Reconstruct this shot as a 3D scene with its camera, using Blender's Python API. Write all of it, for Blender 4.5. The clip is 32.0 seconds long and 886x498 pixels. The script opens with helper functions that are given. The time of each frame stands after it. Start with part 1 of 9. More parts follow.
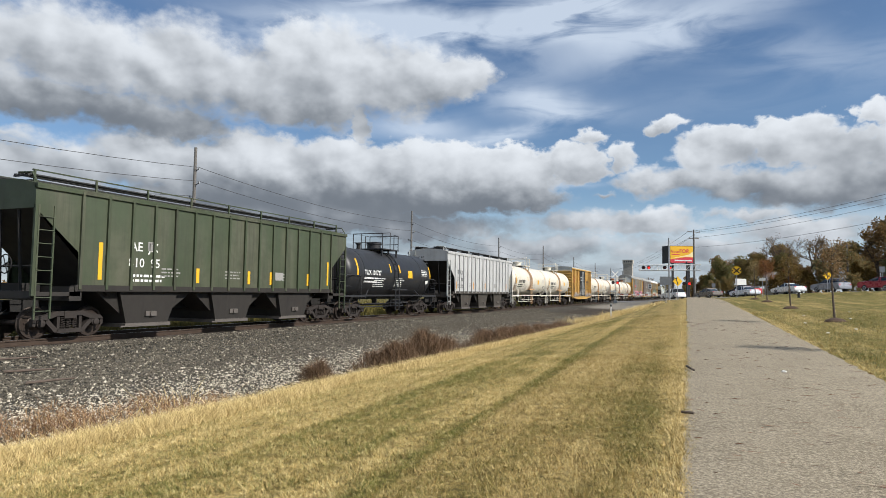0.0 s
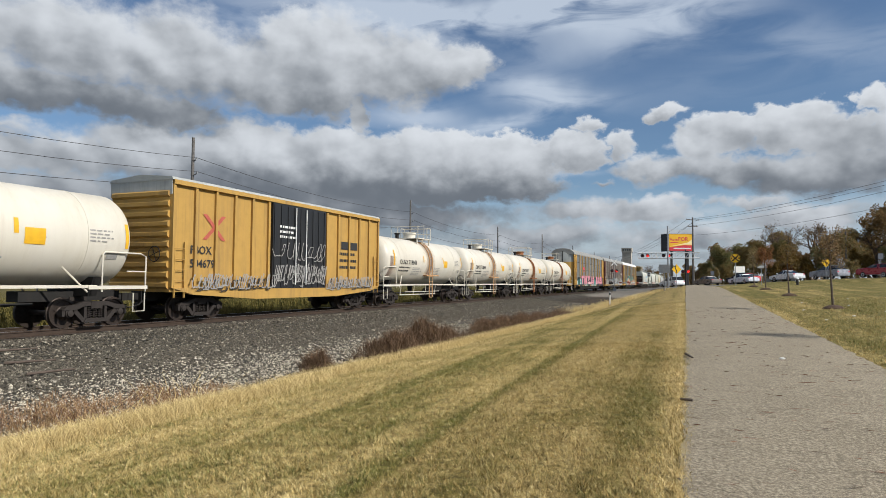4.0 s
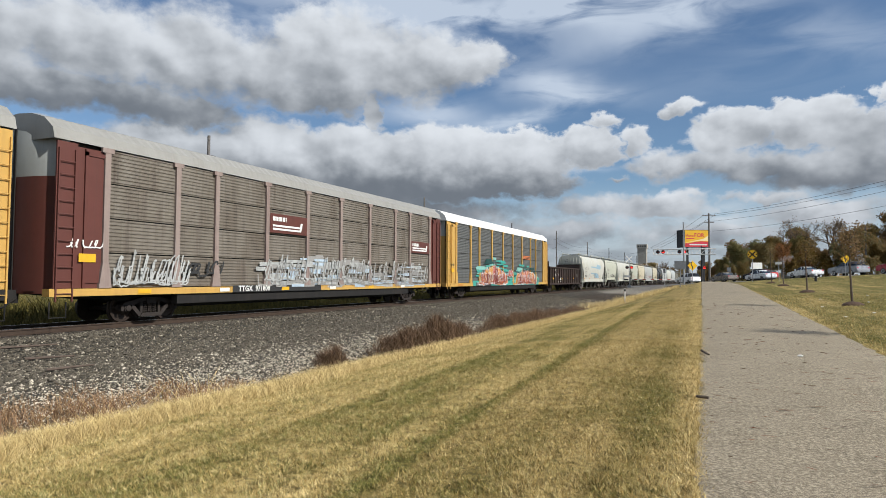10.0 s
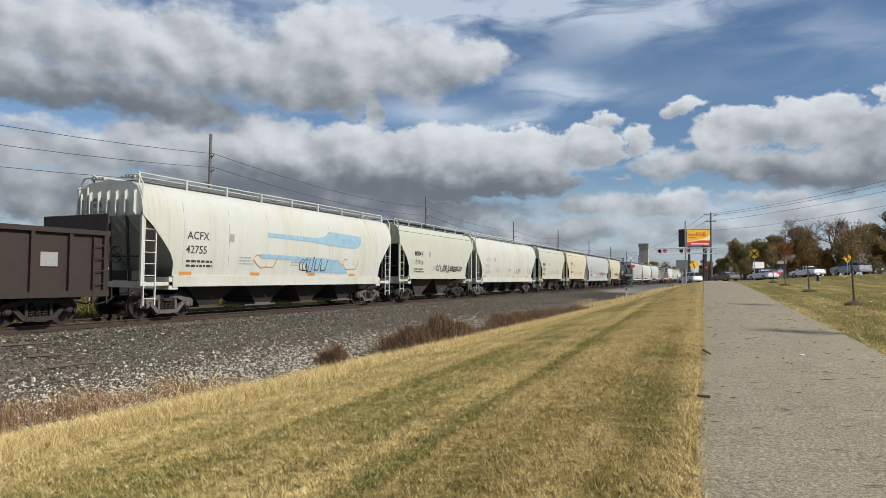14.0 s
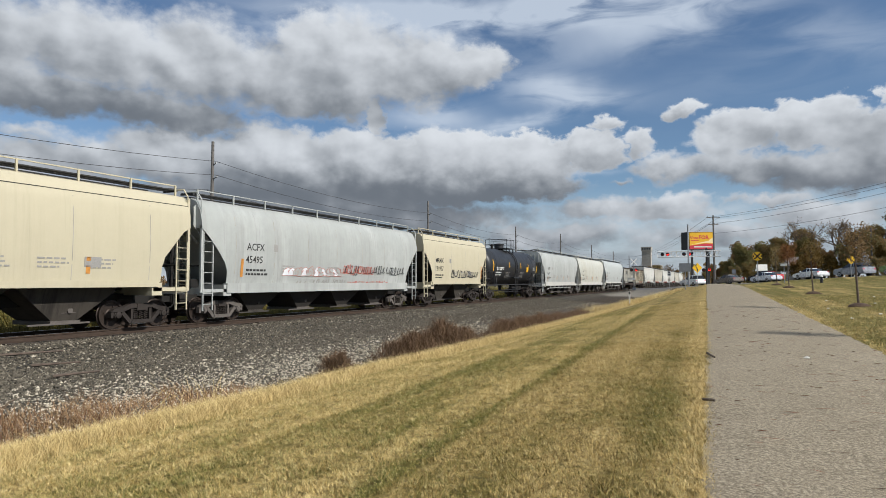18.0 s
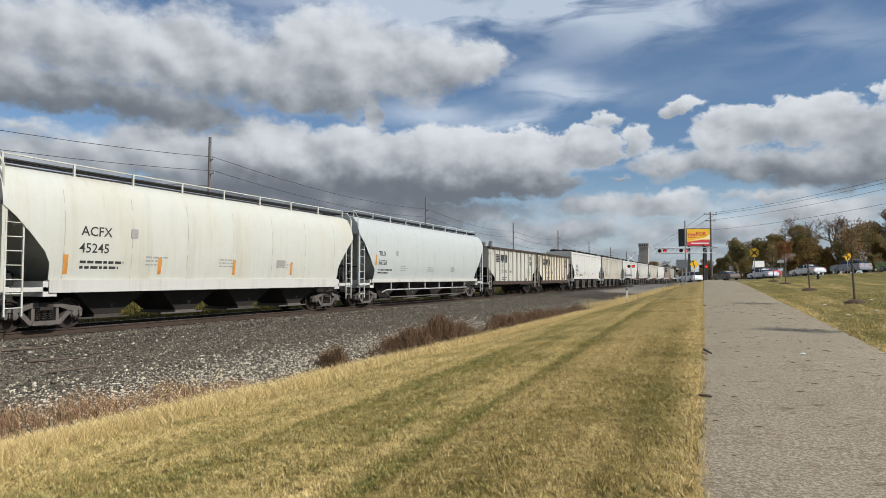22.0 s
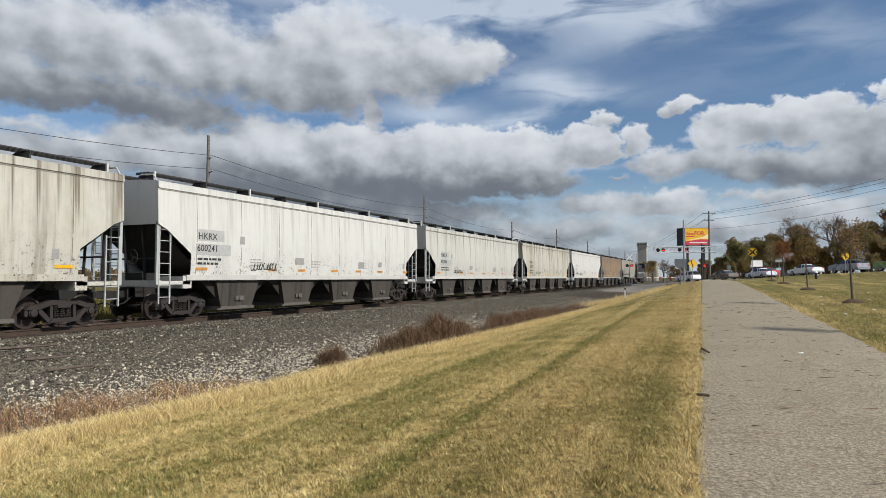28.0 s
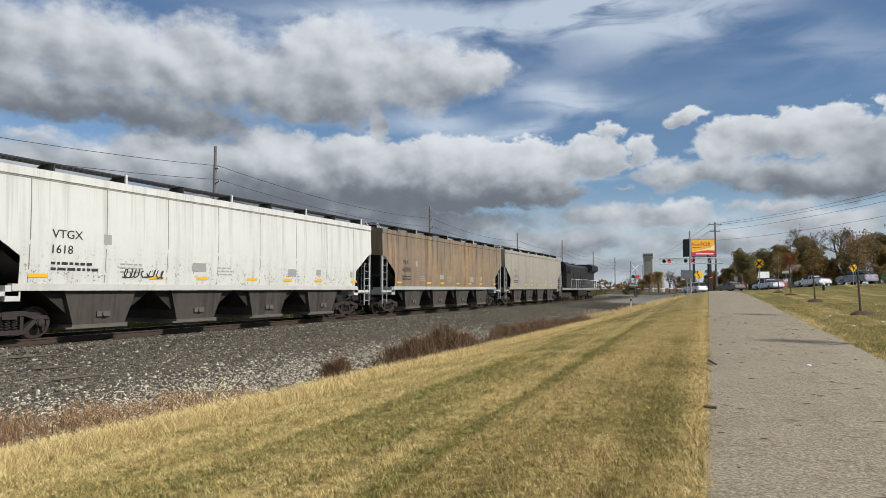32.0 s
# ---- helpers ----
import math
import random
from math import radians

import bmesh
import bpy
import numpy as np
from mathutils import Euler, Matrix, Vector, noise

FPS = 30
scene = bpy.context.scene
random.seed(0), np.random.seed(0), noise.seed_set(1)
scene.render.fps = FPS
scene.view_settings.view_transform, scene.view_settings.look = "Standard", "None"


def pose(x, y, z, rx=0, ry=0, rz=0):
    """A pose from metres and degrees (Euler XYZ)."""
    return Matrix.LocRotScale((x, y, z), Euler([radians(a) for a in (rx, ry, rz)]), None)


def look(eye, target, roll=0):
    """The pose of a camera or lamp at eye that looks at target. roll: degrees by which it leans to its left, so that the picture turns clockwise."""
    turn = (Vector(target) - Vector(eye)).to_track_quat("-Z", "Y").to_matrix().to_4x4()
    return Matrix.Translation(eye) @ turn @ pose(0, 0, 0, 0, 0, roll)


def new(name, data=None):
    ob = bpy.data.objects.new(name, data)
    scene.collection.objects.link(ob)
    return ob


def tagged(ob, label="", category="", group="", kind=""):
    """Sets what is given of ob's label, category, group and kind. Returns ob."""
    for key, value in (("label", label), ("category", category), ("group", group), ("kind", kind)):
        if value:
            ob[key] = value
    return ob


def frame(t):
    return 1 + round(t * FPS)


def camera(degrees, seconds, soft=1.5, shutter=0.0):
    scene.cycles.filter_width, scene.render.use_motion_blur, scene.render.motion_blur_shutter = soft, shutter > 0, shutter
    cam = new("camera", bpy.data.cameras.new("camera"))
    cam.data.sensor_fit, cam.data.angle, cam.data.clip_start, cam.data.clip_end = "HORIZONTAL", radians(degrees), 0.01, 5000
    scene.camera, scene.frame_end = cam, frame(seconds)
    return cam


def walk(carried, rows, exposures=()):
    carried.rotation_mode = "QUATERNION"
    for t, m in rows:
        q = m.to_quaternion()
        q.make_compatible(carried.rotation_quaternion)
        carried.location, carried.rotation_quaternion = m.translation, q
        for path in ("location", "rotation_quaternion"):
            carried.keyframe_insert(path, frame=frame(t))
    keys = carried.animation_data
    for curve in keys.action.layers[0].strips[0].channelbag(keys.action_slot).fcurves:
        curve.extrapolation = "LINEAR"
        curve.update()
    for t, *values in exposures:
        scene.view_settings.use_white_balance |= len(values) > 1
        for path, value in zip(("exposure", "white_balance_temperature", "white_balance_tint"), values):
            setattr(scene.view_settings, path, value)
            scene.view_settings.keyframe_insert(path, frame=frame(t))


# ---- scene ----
# ---- camera and walk ----
# World: y runs along the railway, x to its right, z up; z = 0 is the footpath under the camera.
EYE = (0.0, 0.0, 1.61)
RAIL_Z = 0.13          # top of rail
TRACK_X = -18.85       # centre of the track


def sight(yaw, pitch, roll):
    a, b = radians(yaw), radians(pitch)
    way = Vector((-math.sin(a) * math.cos(b), math.cos(a) * math.cos(b), math.sin(b)))
    return look(EYE, Vector(EYE) + way * 10, roll)


cam = camera(69.85, 32.0, soft=0.5, shutter=0.0)
walk(cam, [(t, sight(a, b, c)) for t, a, b, c in (
    (0, 22.81, 3.91, 0.64), (0.5, 22.69, 3.76, 0.37), (1, 22.60, 3.60, 0.20), (1.5, 22.57, 3.46, 0.11), (2, 22.57, 3.36, 0.09), (2.5, 22.53, 3.29, 0.17),
    (3, 22.53, 3.23, 0.23), (3.5, 22.58, 3.11, 0.30), (5.5, 23.35, 2.50, 0.30), (6, 23.53, 2.49, 0.30), (6.5, 23.67, 2.45, 0.26), (7, 23.74, 2.41, 0.30),
    (7.5, 23.75, 2.41, 0.30), (8, 23.76, 2.49, 0.28), (8.5, 23.81, 2.53, 0.27), (9, 23.87, 2.56, 0.27), (9.5, 23.91, 2.60, 0.22), (10, 23.97, 2.63, 0.28),
    (10.5, 23.99, 2.63, 0.37), (11, 23.90, 2.66, 0.33), (11.5, 23.79, 2.69, 0.35), (12, 23.70, 2.74, 0.36), (12.5, 23.72, 2.74, 0.47), (13, 23.85, 2.64, 0.54),
    (13.5, 23.98, 2.53, 0.44), (14, 24.11, 2.51, 0.40), (14.5, 24.23, 2.62, 0.31), (16.5, 24.11, 2.85, 0.02), (17, 24.16, 2.91, 0.00), (17.5, 24.26, 2.94, -0.02),
    (18, 24.33, 2.99, -0.11), (18.5, 24.36, 2.99, -0.24), (19, 24.30, 2.98, -0.32), (19.5, 24.21, 2.97, -0.35), (20, 24.11, 2.97, -0.31), (20.5, 24.05, 2.96, -0.26),
    (21, 24.07, 2.86, -0.19), (21.5, 24.11, 2.75, -0.12), (22, 24.11, 2.64, -0.05), (22.5, 24.06, 2.62, -0.01), (23, 23.98, 2.64, 0.11), (23.5, 23.92, 2.61, 0.19),
    (24, 23.87, 2.59, 0.23), (24.5, 23.82, 2.61, 0.21), (25, 23.82, 2.71, 0.15), (25.5, 23.90, 2.76, 0.21), (27.5, 24.11, 2.63, 0.16), (28, 23.98, 2.54, 0.05),
    (28.5, 23.94, 2.62, -0.01), (29, 24.04, 2.83, -0.09), (29.5, 24.14, 3.01, -0.00), (30, 24.24, 3.23, 0.06), (30.5, 24.33, 3.40, 0.11), (31, 24.37, 3.45, 0.19),
    (31.5, 24.40, 3.41, 0.25), (32, 24.47, 3.49, 0.20),
)], exposures=[(0.0, 0.22), (1.0, 0.24), (1.7, 0.12), (2.5, 0.0), (7.8, 0.02), (9.5, 0.10), (12.0, 0.08), (13.2, 0.12), (14.0, 0.02), (19.3, 0.02), (20.1, 0.15), (21.0, 0.02), (32.0, 0.02)])

# ---- world and sun ----
SUN_ELEV, SUN_AZ = radians(36), radians(94)     # azimuth from +y towards +x
sun = new("sun", bpy.data.lights.new("sun", "SUN"))
sun.data.energy, sun.data.angle, sun.data.color = 5.0, radians(0.55), (1.0, 0.965, 0.91)
sun_dir = Vector((math.sin(SUN_AZ) * math.cos(SUN_ELEV), math.cos(SUN_AZ) * math.cos(SUN_ELEV), math.sin(SUN_ELEV)))
sun.matrix_world = look(sun_dir * 100, (0, 0, 0))


class Net:
    """A small helper to write node trees."""

    def __init__(self, tree):
        self.t = tree
        tree.nodes.clear()

    def n(self, kind, ins=None, **props):
        nd = self.t.nodes.new(kind)
        if "operation" in props:
            nd.operation = props["operation"]
        if "use_clamp" in props:
            nd.use_clamp = props["use_clamp"]
        if "data_type" in props:
            nd.data_type, nd.blend_type = props["data_type"], props["blend_type"]
        if "interpolation_type" in props:
            nd.interpolation_type = props["interpolation_type"]
        for k, v in (ins or {}).items():
            if isinstance(v, bpy.types.NodeSocket):
                self.t.links.new(v, nd.inputs[k])
            else:
                nd.inputs[k].default_value = v
        return nd

    def m(self, op, a, b=0.0, c=None, clamp=False):
        ins = {0: a, 1: b}
        if c is not None:
            ins[2] = c
        return self.n("ShaderNodeMath", ins, operation=op, use_clamp=clamp).outputs[0]

    def noise(self, vec, scale, detail=4.0, rough=0.55, dist=0.0):
        return self.n("ShaderNodeTexNoise", {"Vector": vec, "Scale": scale, "Detail": detail, "Roughness": rough, "Distortion": dist})

    def mix(self, fac, a, b, mode="MIX"):
        nd = self.n("ShaderNodeMix", {0: fac, 6: a, 7: b}, data_type="RGBA", blend_type=mode)
        return nd.outputs[2]

    def ramp(self, fac, lo, hi, a=0.0, b=1.0, smooth=True):
        return self.n("ShaderNodeMapRange", {"Value": fac, "From Min": lo, "From Max": hi, "To Min": a, "To Max": b},
                      interpolation_type="SMOOTHSTEP" if smooth else "LINEAR").outputs[0]


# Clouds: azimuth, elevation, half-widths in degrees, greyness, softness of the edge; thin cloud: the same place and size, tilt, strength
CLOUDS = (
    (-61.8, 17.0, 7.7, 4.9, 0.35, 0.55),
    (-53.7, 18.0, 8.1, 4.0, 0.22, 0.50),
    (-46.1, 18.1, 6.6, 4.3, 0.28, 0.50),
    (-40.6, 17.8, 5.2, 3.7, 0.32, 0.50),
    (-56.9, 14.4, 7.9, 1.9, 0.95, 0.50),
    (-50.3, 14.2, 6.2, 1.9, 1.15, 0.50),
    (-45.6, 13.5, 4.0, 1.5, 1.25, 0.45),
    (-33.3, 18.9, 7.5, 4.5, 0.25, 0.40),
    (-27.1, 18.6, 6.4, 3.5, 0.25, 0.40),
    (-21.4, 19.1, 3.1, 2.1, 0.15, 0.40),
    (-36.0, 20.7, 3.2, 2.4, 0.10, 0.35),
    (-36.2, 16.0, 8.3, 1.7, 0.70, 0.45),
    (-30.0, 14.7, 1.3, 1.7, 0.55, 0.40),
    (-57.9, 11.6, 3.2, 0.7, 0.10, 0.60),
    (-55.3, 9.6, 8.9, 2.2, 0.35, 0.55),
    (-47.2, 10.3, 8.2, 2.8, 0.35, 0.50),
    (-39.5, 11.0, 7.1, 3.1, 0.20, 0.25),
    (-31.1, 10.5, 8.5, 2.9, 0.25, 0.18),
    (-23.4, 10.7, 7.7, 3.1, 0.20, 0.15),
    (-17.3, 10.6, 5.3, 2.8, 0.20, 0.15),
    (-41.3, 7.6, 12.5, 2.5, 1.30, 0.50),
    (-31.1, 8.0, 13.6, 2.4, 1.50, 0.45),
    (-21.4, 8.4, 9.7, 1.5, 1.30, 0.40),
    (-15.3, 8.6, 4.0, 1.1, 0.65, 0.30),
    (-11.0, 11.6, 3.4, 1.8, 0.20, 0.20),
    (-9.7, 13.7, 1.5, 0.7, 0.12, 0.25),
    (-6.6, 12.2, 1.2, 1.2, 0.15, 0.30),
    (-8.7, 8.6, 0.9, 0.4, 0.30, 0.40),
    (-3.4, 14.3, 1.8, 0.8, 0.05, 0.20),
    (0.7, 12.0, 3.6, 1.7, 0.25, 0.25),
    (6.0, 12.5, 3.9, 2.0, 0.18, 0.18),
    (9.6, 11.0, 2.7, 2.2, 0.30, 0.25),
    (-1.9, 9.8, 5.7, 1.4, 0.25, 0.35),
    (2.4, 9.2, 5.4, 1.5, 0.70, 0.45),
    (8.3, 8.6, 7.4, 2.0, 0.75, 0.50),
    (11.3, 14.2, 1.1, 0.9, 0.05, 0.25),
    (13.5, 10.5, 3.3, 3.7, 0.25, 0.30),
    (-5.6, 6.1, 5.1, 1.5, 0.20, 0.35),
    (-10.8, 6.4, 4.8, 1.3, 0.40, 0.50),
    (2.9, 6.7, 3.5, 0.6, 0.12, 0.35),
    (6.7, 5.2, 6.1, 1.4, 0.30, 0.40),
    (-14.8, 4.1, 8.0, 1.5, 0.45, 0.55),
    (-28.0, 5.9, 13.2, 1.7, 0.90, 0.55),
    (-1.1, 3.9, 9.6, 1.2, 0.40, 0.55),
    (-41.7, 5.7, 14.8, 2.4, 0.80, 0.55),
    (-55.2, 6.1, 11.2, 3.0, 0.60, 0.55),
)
WISPS = (
    (-17.8, 23.0, 16.8, 2.1, 4, 1.10),
    (-32.3, 23.0, 10.2, 2.0, 0, 0.90),
    (-4.1, 21.5, 12.2, 1.8, 12, 0.75),
    (6.2, 19.0, 12.2, 1.8, -14, 0.40),
    (-13.5, 16.4, 4.8, 1.3, -8, 1.10),
    (-17.8, 14.1, 6.1, 0.6, 10, 0.90),
    (-25.0, 14.6, 4.6, 1.1, 0, 0.90),
    (-1.0, 16.1, 10.2, 1.7, 0, 0.15),
    (-12.3, 9.8, 3.1, 0.3, 0, 0.60),
    (-10.7, 23.5, 4.1, 1.8, 0, 0.90),
)

world = bpy.data.worlds.new("sky")
scene.world = world
world.use_nodes = True
w = Net(world.node_tree)
sky = w.n("ShaderNodeTexSky")
sky.sky_type, sky.sun_disc, sky.sun_elevation, sky.sun_rotation = "NISHITA", False, SUN_ELEV, SUN_AZ
sky.air_density, sky.dust_density, sky.ozone_density = 1.0, 0.1, 4.5
gen = w.n("ShaderNodeTexCoord").outputs["Generated"]
d3 = w.n("ShaderNodeSeparateXYZ", {0: w.n("ShaderNodeVectorMath", {0: gen}, operation="NORMALIZE").outputs[0]})
az = w.m("MULTIPLY", w.m("ARCTAN2", d3.outputs[0], d3.outputs[1]), 57.2958)
el = w.m("MULTIPLY", w.m("ARCSINE", d3.outputs[2]), 57.2958)
flat = w.n("ShaderNodeCombineXYZ", {0: az, 1: w.m("MULTIPLY", el, 1.3), 2: 0.0}).outputs[0]


def hump(u, v, a, e, ra, re, tilt=0.0):
    """Offsets from the middle of a cloud, in its half-widths, and their squared sum."""
    dx, dy = w.m("SUBTRACT", u, a), w.m("SUBTRACT", v, e)
    if tilt:
        c, s_ = math.cos(radians(tilt)), math.sin(radians(tilt))
        dx, dy = w.m("MULTIPLY_ADD", dx, c, w.m("MULTIPLY", dy, s_)), w.m("MULTIPLY_ADD", dy, c, w.m("MULTIPLY", dx, -s_))
    dx, dy = w.m("MULTIPLY", dx, 1.0 / ra), w.m("MULTIPLY", dy, 1.0 / re)
    return dy, w.m("MULTIPLY_ADD", dx, dx, w.m("MULTIPLY", dy, dy))


warp = w.n("ShaderNodeSeparateXYZ", {0: w.noise(flat, 0.22, 3.0, 0.5).outputs["Color"]})
warp2 = w.n("ShaderNodeSeparateXYZ", {0: w.noise(flat, 0.75, 5.0, 0.55).outputs["Color"]})
azw = w.m("ADD", az, w.m("ADD", w.m("MULTIPLY_ADD", warp.outputs[0], 4.0, -2.0), w.m("MULTIPLY_ADD", warp2.outputs[0], 2.6, -1.3)))
elw = w.m("ADD", el, w.m("ADD", w.m("MULTIPLY_ADD", warp.outputs[1], 2.2, -1.1), w.m("MULTIPLY_ADD", warp2.outputs[1], 1.8, -0.9)))
core, weight, shade, grey, fuzz = -1.0, 1e-4, 0.0, 0.0, 0.0
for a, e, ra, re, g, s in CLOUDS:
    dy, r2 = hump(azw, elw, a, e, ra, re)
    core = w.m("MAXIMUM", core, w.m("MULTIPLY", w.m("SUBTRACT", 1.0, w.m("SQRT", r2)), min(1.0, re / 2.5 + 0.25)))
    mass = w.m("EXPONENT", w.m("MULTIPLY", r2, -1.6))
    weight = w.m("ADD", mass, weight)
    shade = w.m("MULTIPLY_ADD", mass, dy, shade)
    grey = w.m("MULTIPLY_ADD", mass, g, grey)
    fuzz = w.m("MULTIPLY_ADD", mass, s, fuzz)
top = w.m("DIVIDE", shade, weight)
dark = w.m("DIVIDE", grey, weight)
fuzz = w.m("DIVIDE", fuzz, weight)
# billows: heaped rounded lobes at two sizes, lit from the sun's side
puff_a = w.noise(flat, 0.26, 4.0, 0.42, 0.1).outputs[0]
sunward = w.n("ShaderNodeVectorMath", {0: flat, 1: (1.0, 1.1, 0.0)}, operation="ADD").outputs[0]
puff_b = w.noise(sunward, 0.26, 4.0, 0.42, 0.1).outputs[0]
relief = w.m("SUBTRACT", puff_a, puff_b)
rag = w.noise(flat, 0.9, 6.0, 0.6).outputs[0]
edge = w.m("ADD", core, w.m("ADD", w.m("MULTIPLY_ADD", puff_a, 0.60, -0.18), w.m("MULTIPLY_ADD", rag, 0.40, -0.20)))
dens = w.ramp(edge, 0.0, w.m("MULTIPLY_ADD", fuzz, 1.15, 0.0))
# a field of cumulus all round, outside the part that the lists above describe
puff = w.noise(flat, 0.075, 7.0, 0.6).outputs[0]
away = w.ramp(w.m("ABSOLUTE", w.m("ADD", az, 22.0)), 44.0, 60.0)
high = w.ramp(el, 26.0, 34.0)
field = w.m("MULTIPLY", w.ramp(puff, 0.46, 0.62), w.m("MAXIMUM", away, high))
bank = w.n("ShaderNodeMapping", {0: flat, 3: (0.10, 0.30, 1.0)}).outputs[0]
low_field = w.m("MULTIPLY", w.ramp(w.noise(bank, 1.0, 6.0, 0.58).outputs[0], 0.38, 0.56), w.m("MULTIPLY", w.ramp(el, 8.0, 4.5), w.ramp(el, 0.3, 2.0)))
dens = w.m("MAXIMUM", dens, w.m("MAXIMUM", field, w.m("MULTIPLY", low_field, 0.60)))
lit = w.m("ADD", w.m("MULTIPLY_ADD", top, 0.36, 0.74), w.m("MULTIPLY", relief, 1.0))
lit = w.m("SUBTRACT", lit, w.m("MULTIPLY", dark, 0.66))
lit = w.m("ADD", lit, w.ramp(edge, 0.35, 0.0, 0.0, 0.25))
lit = w.ramp(lit, -0.15, 1.15)
cloud = w.mix(lit, (0.155, 0.178, 0.210, 1), (0.70, 0.74, 0.79, 1))
# thin high cloud
wisp = 0.0
for a, e, ra, re, tilt, k in WISPS:
    dy, r2 = hump(w.m("MULTIPLY_ADD", warp.outputs[0], 3.0, w.m("SUBTRACT", az, 1.5)), w.m("MULTIPLY_ADD", warp.outputs[1], 2.0, w.m("SUBTRACT", el, 1.0)), a, e, ra, re, tilt)
    wisp = w.m("MULTIPLY_ADD", w.m("EXPONENT", w.m("MULTIPLY", r2, -1.1)), k, wisp)
streak = w.n("ShaderNodeMapping", {0: flat, 2: (0, 0, radians(-10)), 3: (0.10, 0.30, 1.0)}).outputs[0]
fibre = w.noise(streak, 1.0, 6.0, 0.54, 0.7).outputs[0]
cirrus = w.m("MULTIPLY", w.ramp(fibre, 0.26, 0.60), wisp, clamp=True)
cirrus = w.m("MAXIMUM", cirrus, w.m("MULTIPLY", w.ramp(fibre, 0.50, 0.80), w.ramp(el, 9.0, 17.0, 0.0, 0.25)))
cirrus = w.m("MAXIMUM", cirrus, w.m("MULTIPLY", w.ramp(fibre, 0.42, 0.70), w.ramp(el, 21.5, 26.0)))
haze = w.ramp(el, 9.0, 0.5, 0.0, 0.80)
veil = w.m("MAXIMUM", w.m("MULTIPLY", cirrus, 0.80), haze)
veil_col = w.mix(haze, (0.58, 0.66, 0.77, 1), (0.40, 0.47, 0.55, 1))
blue = w.n("ShaderNodeBackground", {0: sky.outputs[0], 1: 0.088})
white = w.n("ShaderNodeBackground", {0: veil_col, 1: 1.0})
puffs = w.n("ShaderNodeBackground", {0: cloud, 1: 1.0})
back = w.n("ShaderNodeMixShader", {0: veil, 1: blue.outputs[0], 2: white.outputs[0]})
full = w.n("ShaderNodeMixShader", {0: dens, 1: back.outputs[0], 2: puffs.outputs[0]})
w.n("ShaderNodeOutputWorld", {0: full.outputs[0]})


# ---- materials ----
def shader(name):
    mat = bpy.data.materials.new(name)
    mat.use_nodes = True
    return mat, Net(mat.node_tree)


def finish(net, base, rough=0.6, metal=0.0, normal=None, spec=0.5, emit=None, power=0.0):
    ins = {"Base Color": base, "Roughness": rough, "Metallic": metal, "Specular IOR Level": spec}
    if normal is not None:
        ins["Normal"] = normal
    if emit is not None:
        ins["Emission Color"], ins["Emission Strength"] = emit, power
    p = net.n("ShaderNodeBsdfPrincipled", ins)
    net.n("ShaderNodeOutputMaterial", {0: p.outputs[0]})


def bump(net, height, strength=0.3, dist=0.02):
    return net.n("ShaderNodeBump", {"Height": height, "Strength": strength, "Distance": dist}).outputs[0]


def rgba(c):
    return (*c, 1.0)


def coords(net, spread=50.0):
    """Object coordinates, shifted for each object by its own random number."""
    obj = net.n("ShaderNodeTexCoord").outputs["Object"]
    rnd = net.n("ShaderNodeObjectInfo").outputs["Random"]
    off = net.n("ShaderNodeCombineXYZ", {0: 0.0, 1: net.m("MULTIPLY", rnd, spread), 2: 0.0}).outputs[0]
    return net.n("ShaderNodeVectorMath", {0: obj, 1: off}, operation="ADD").outputs[0], obj


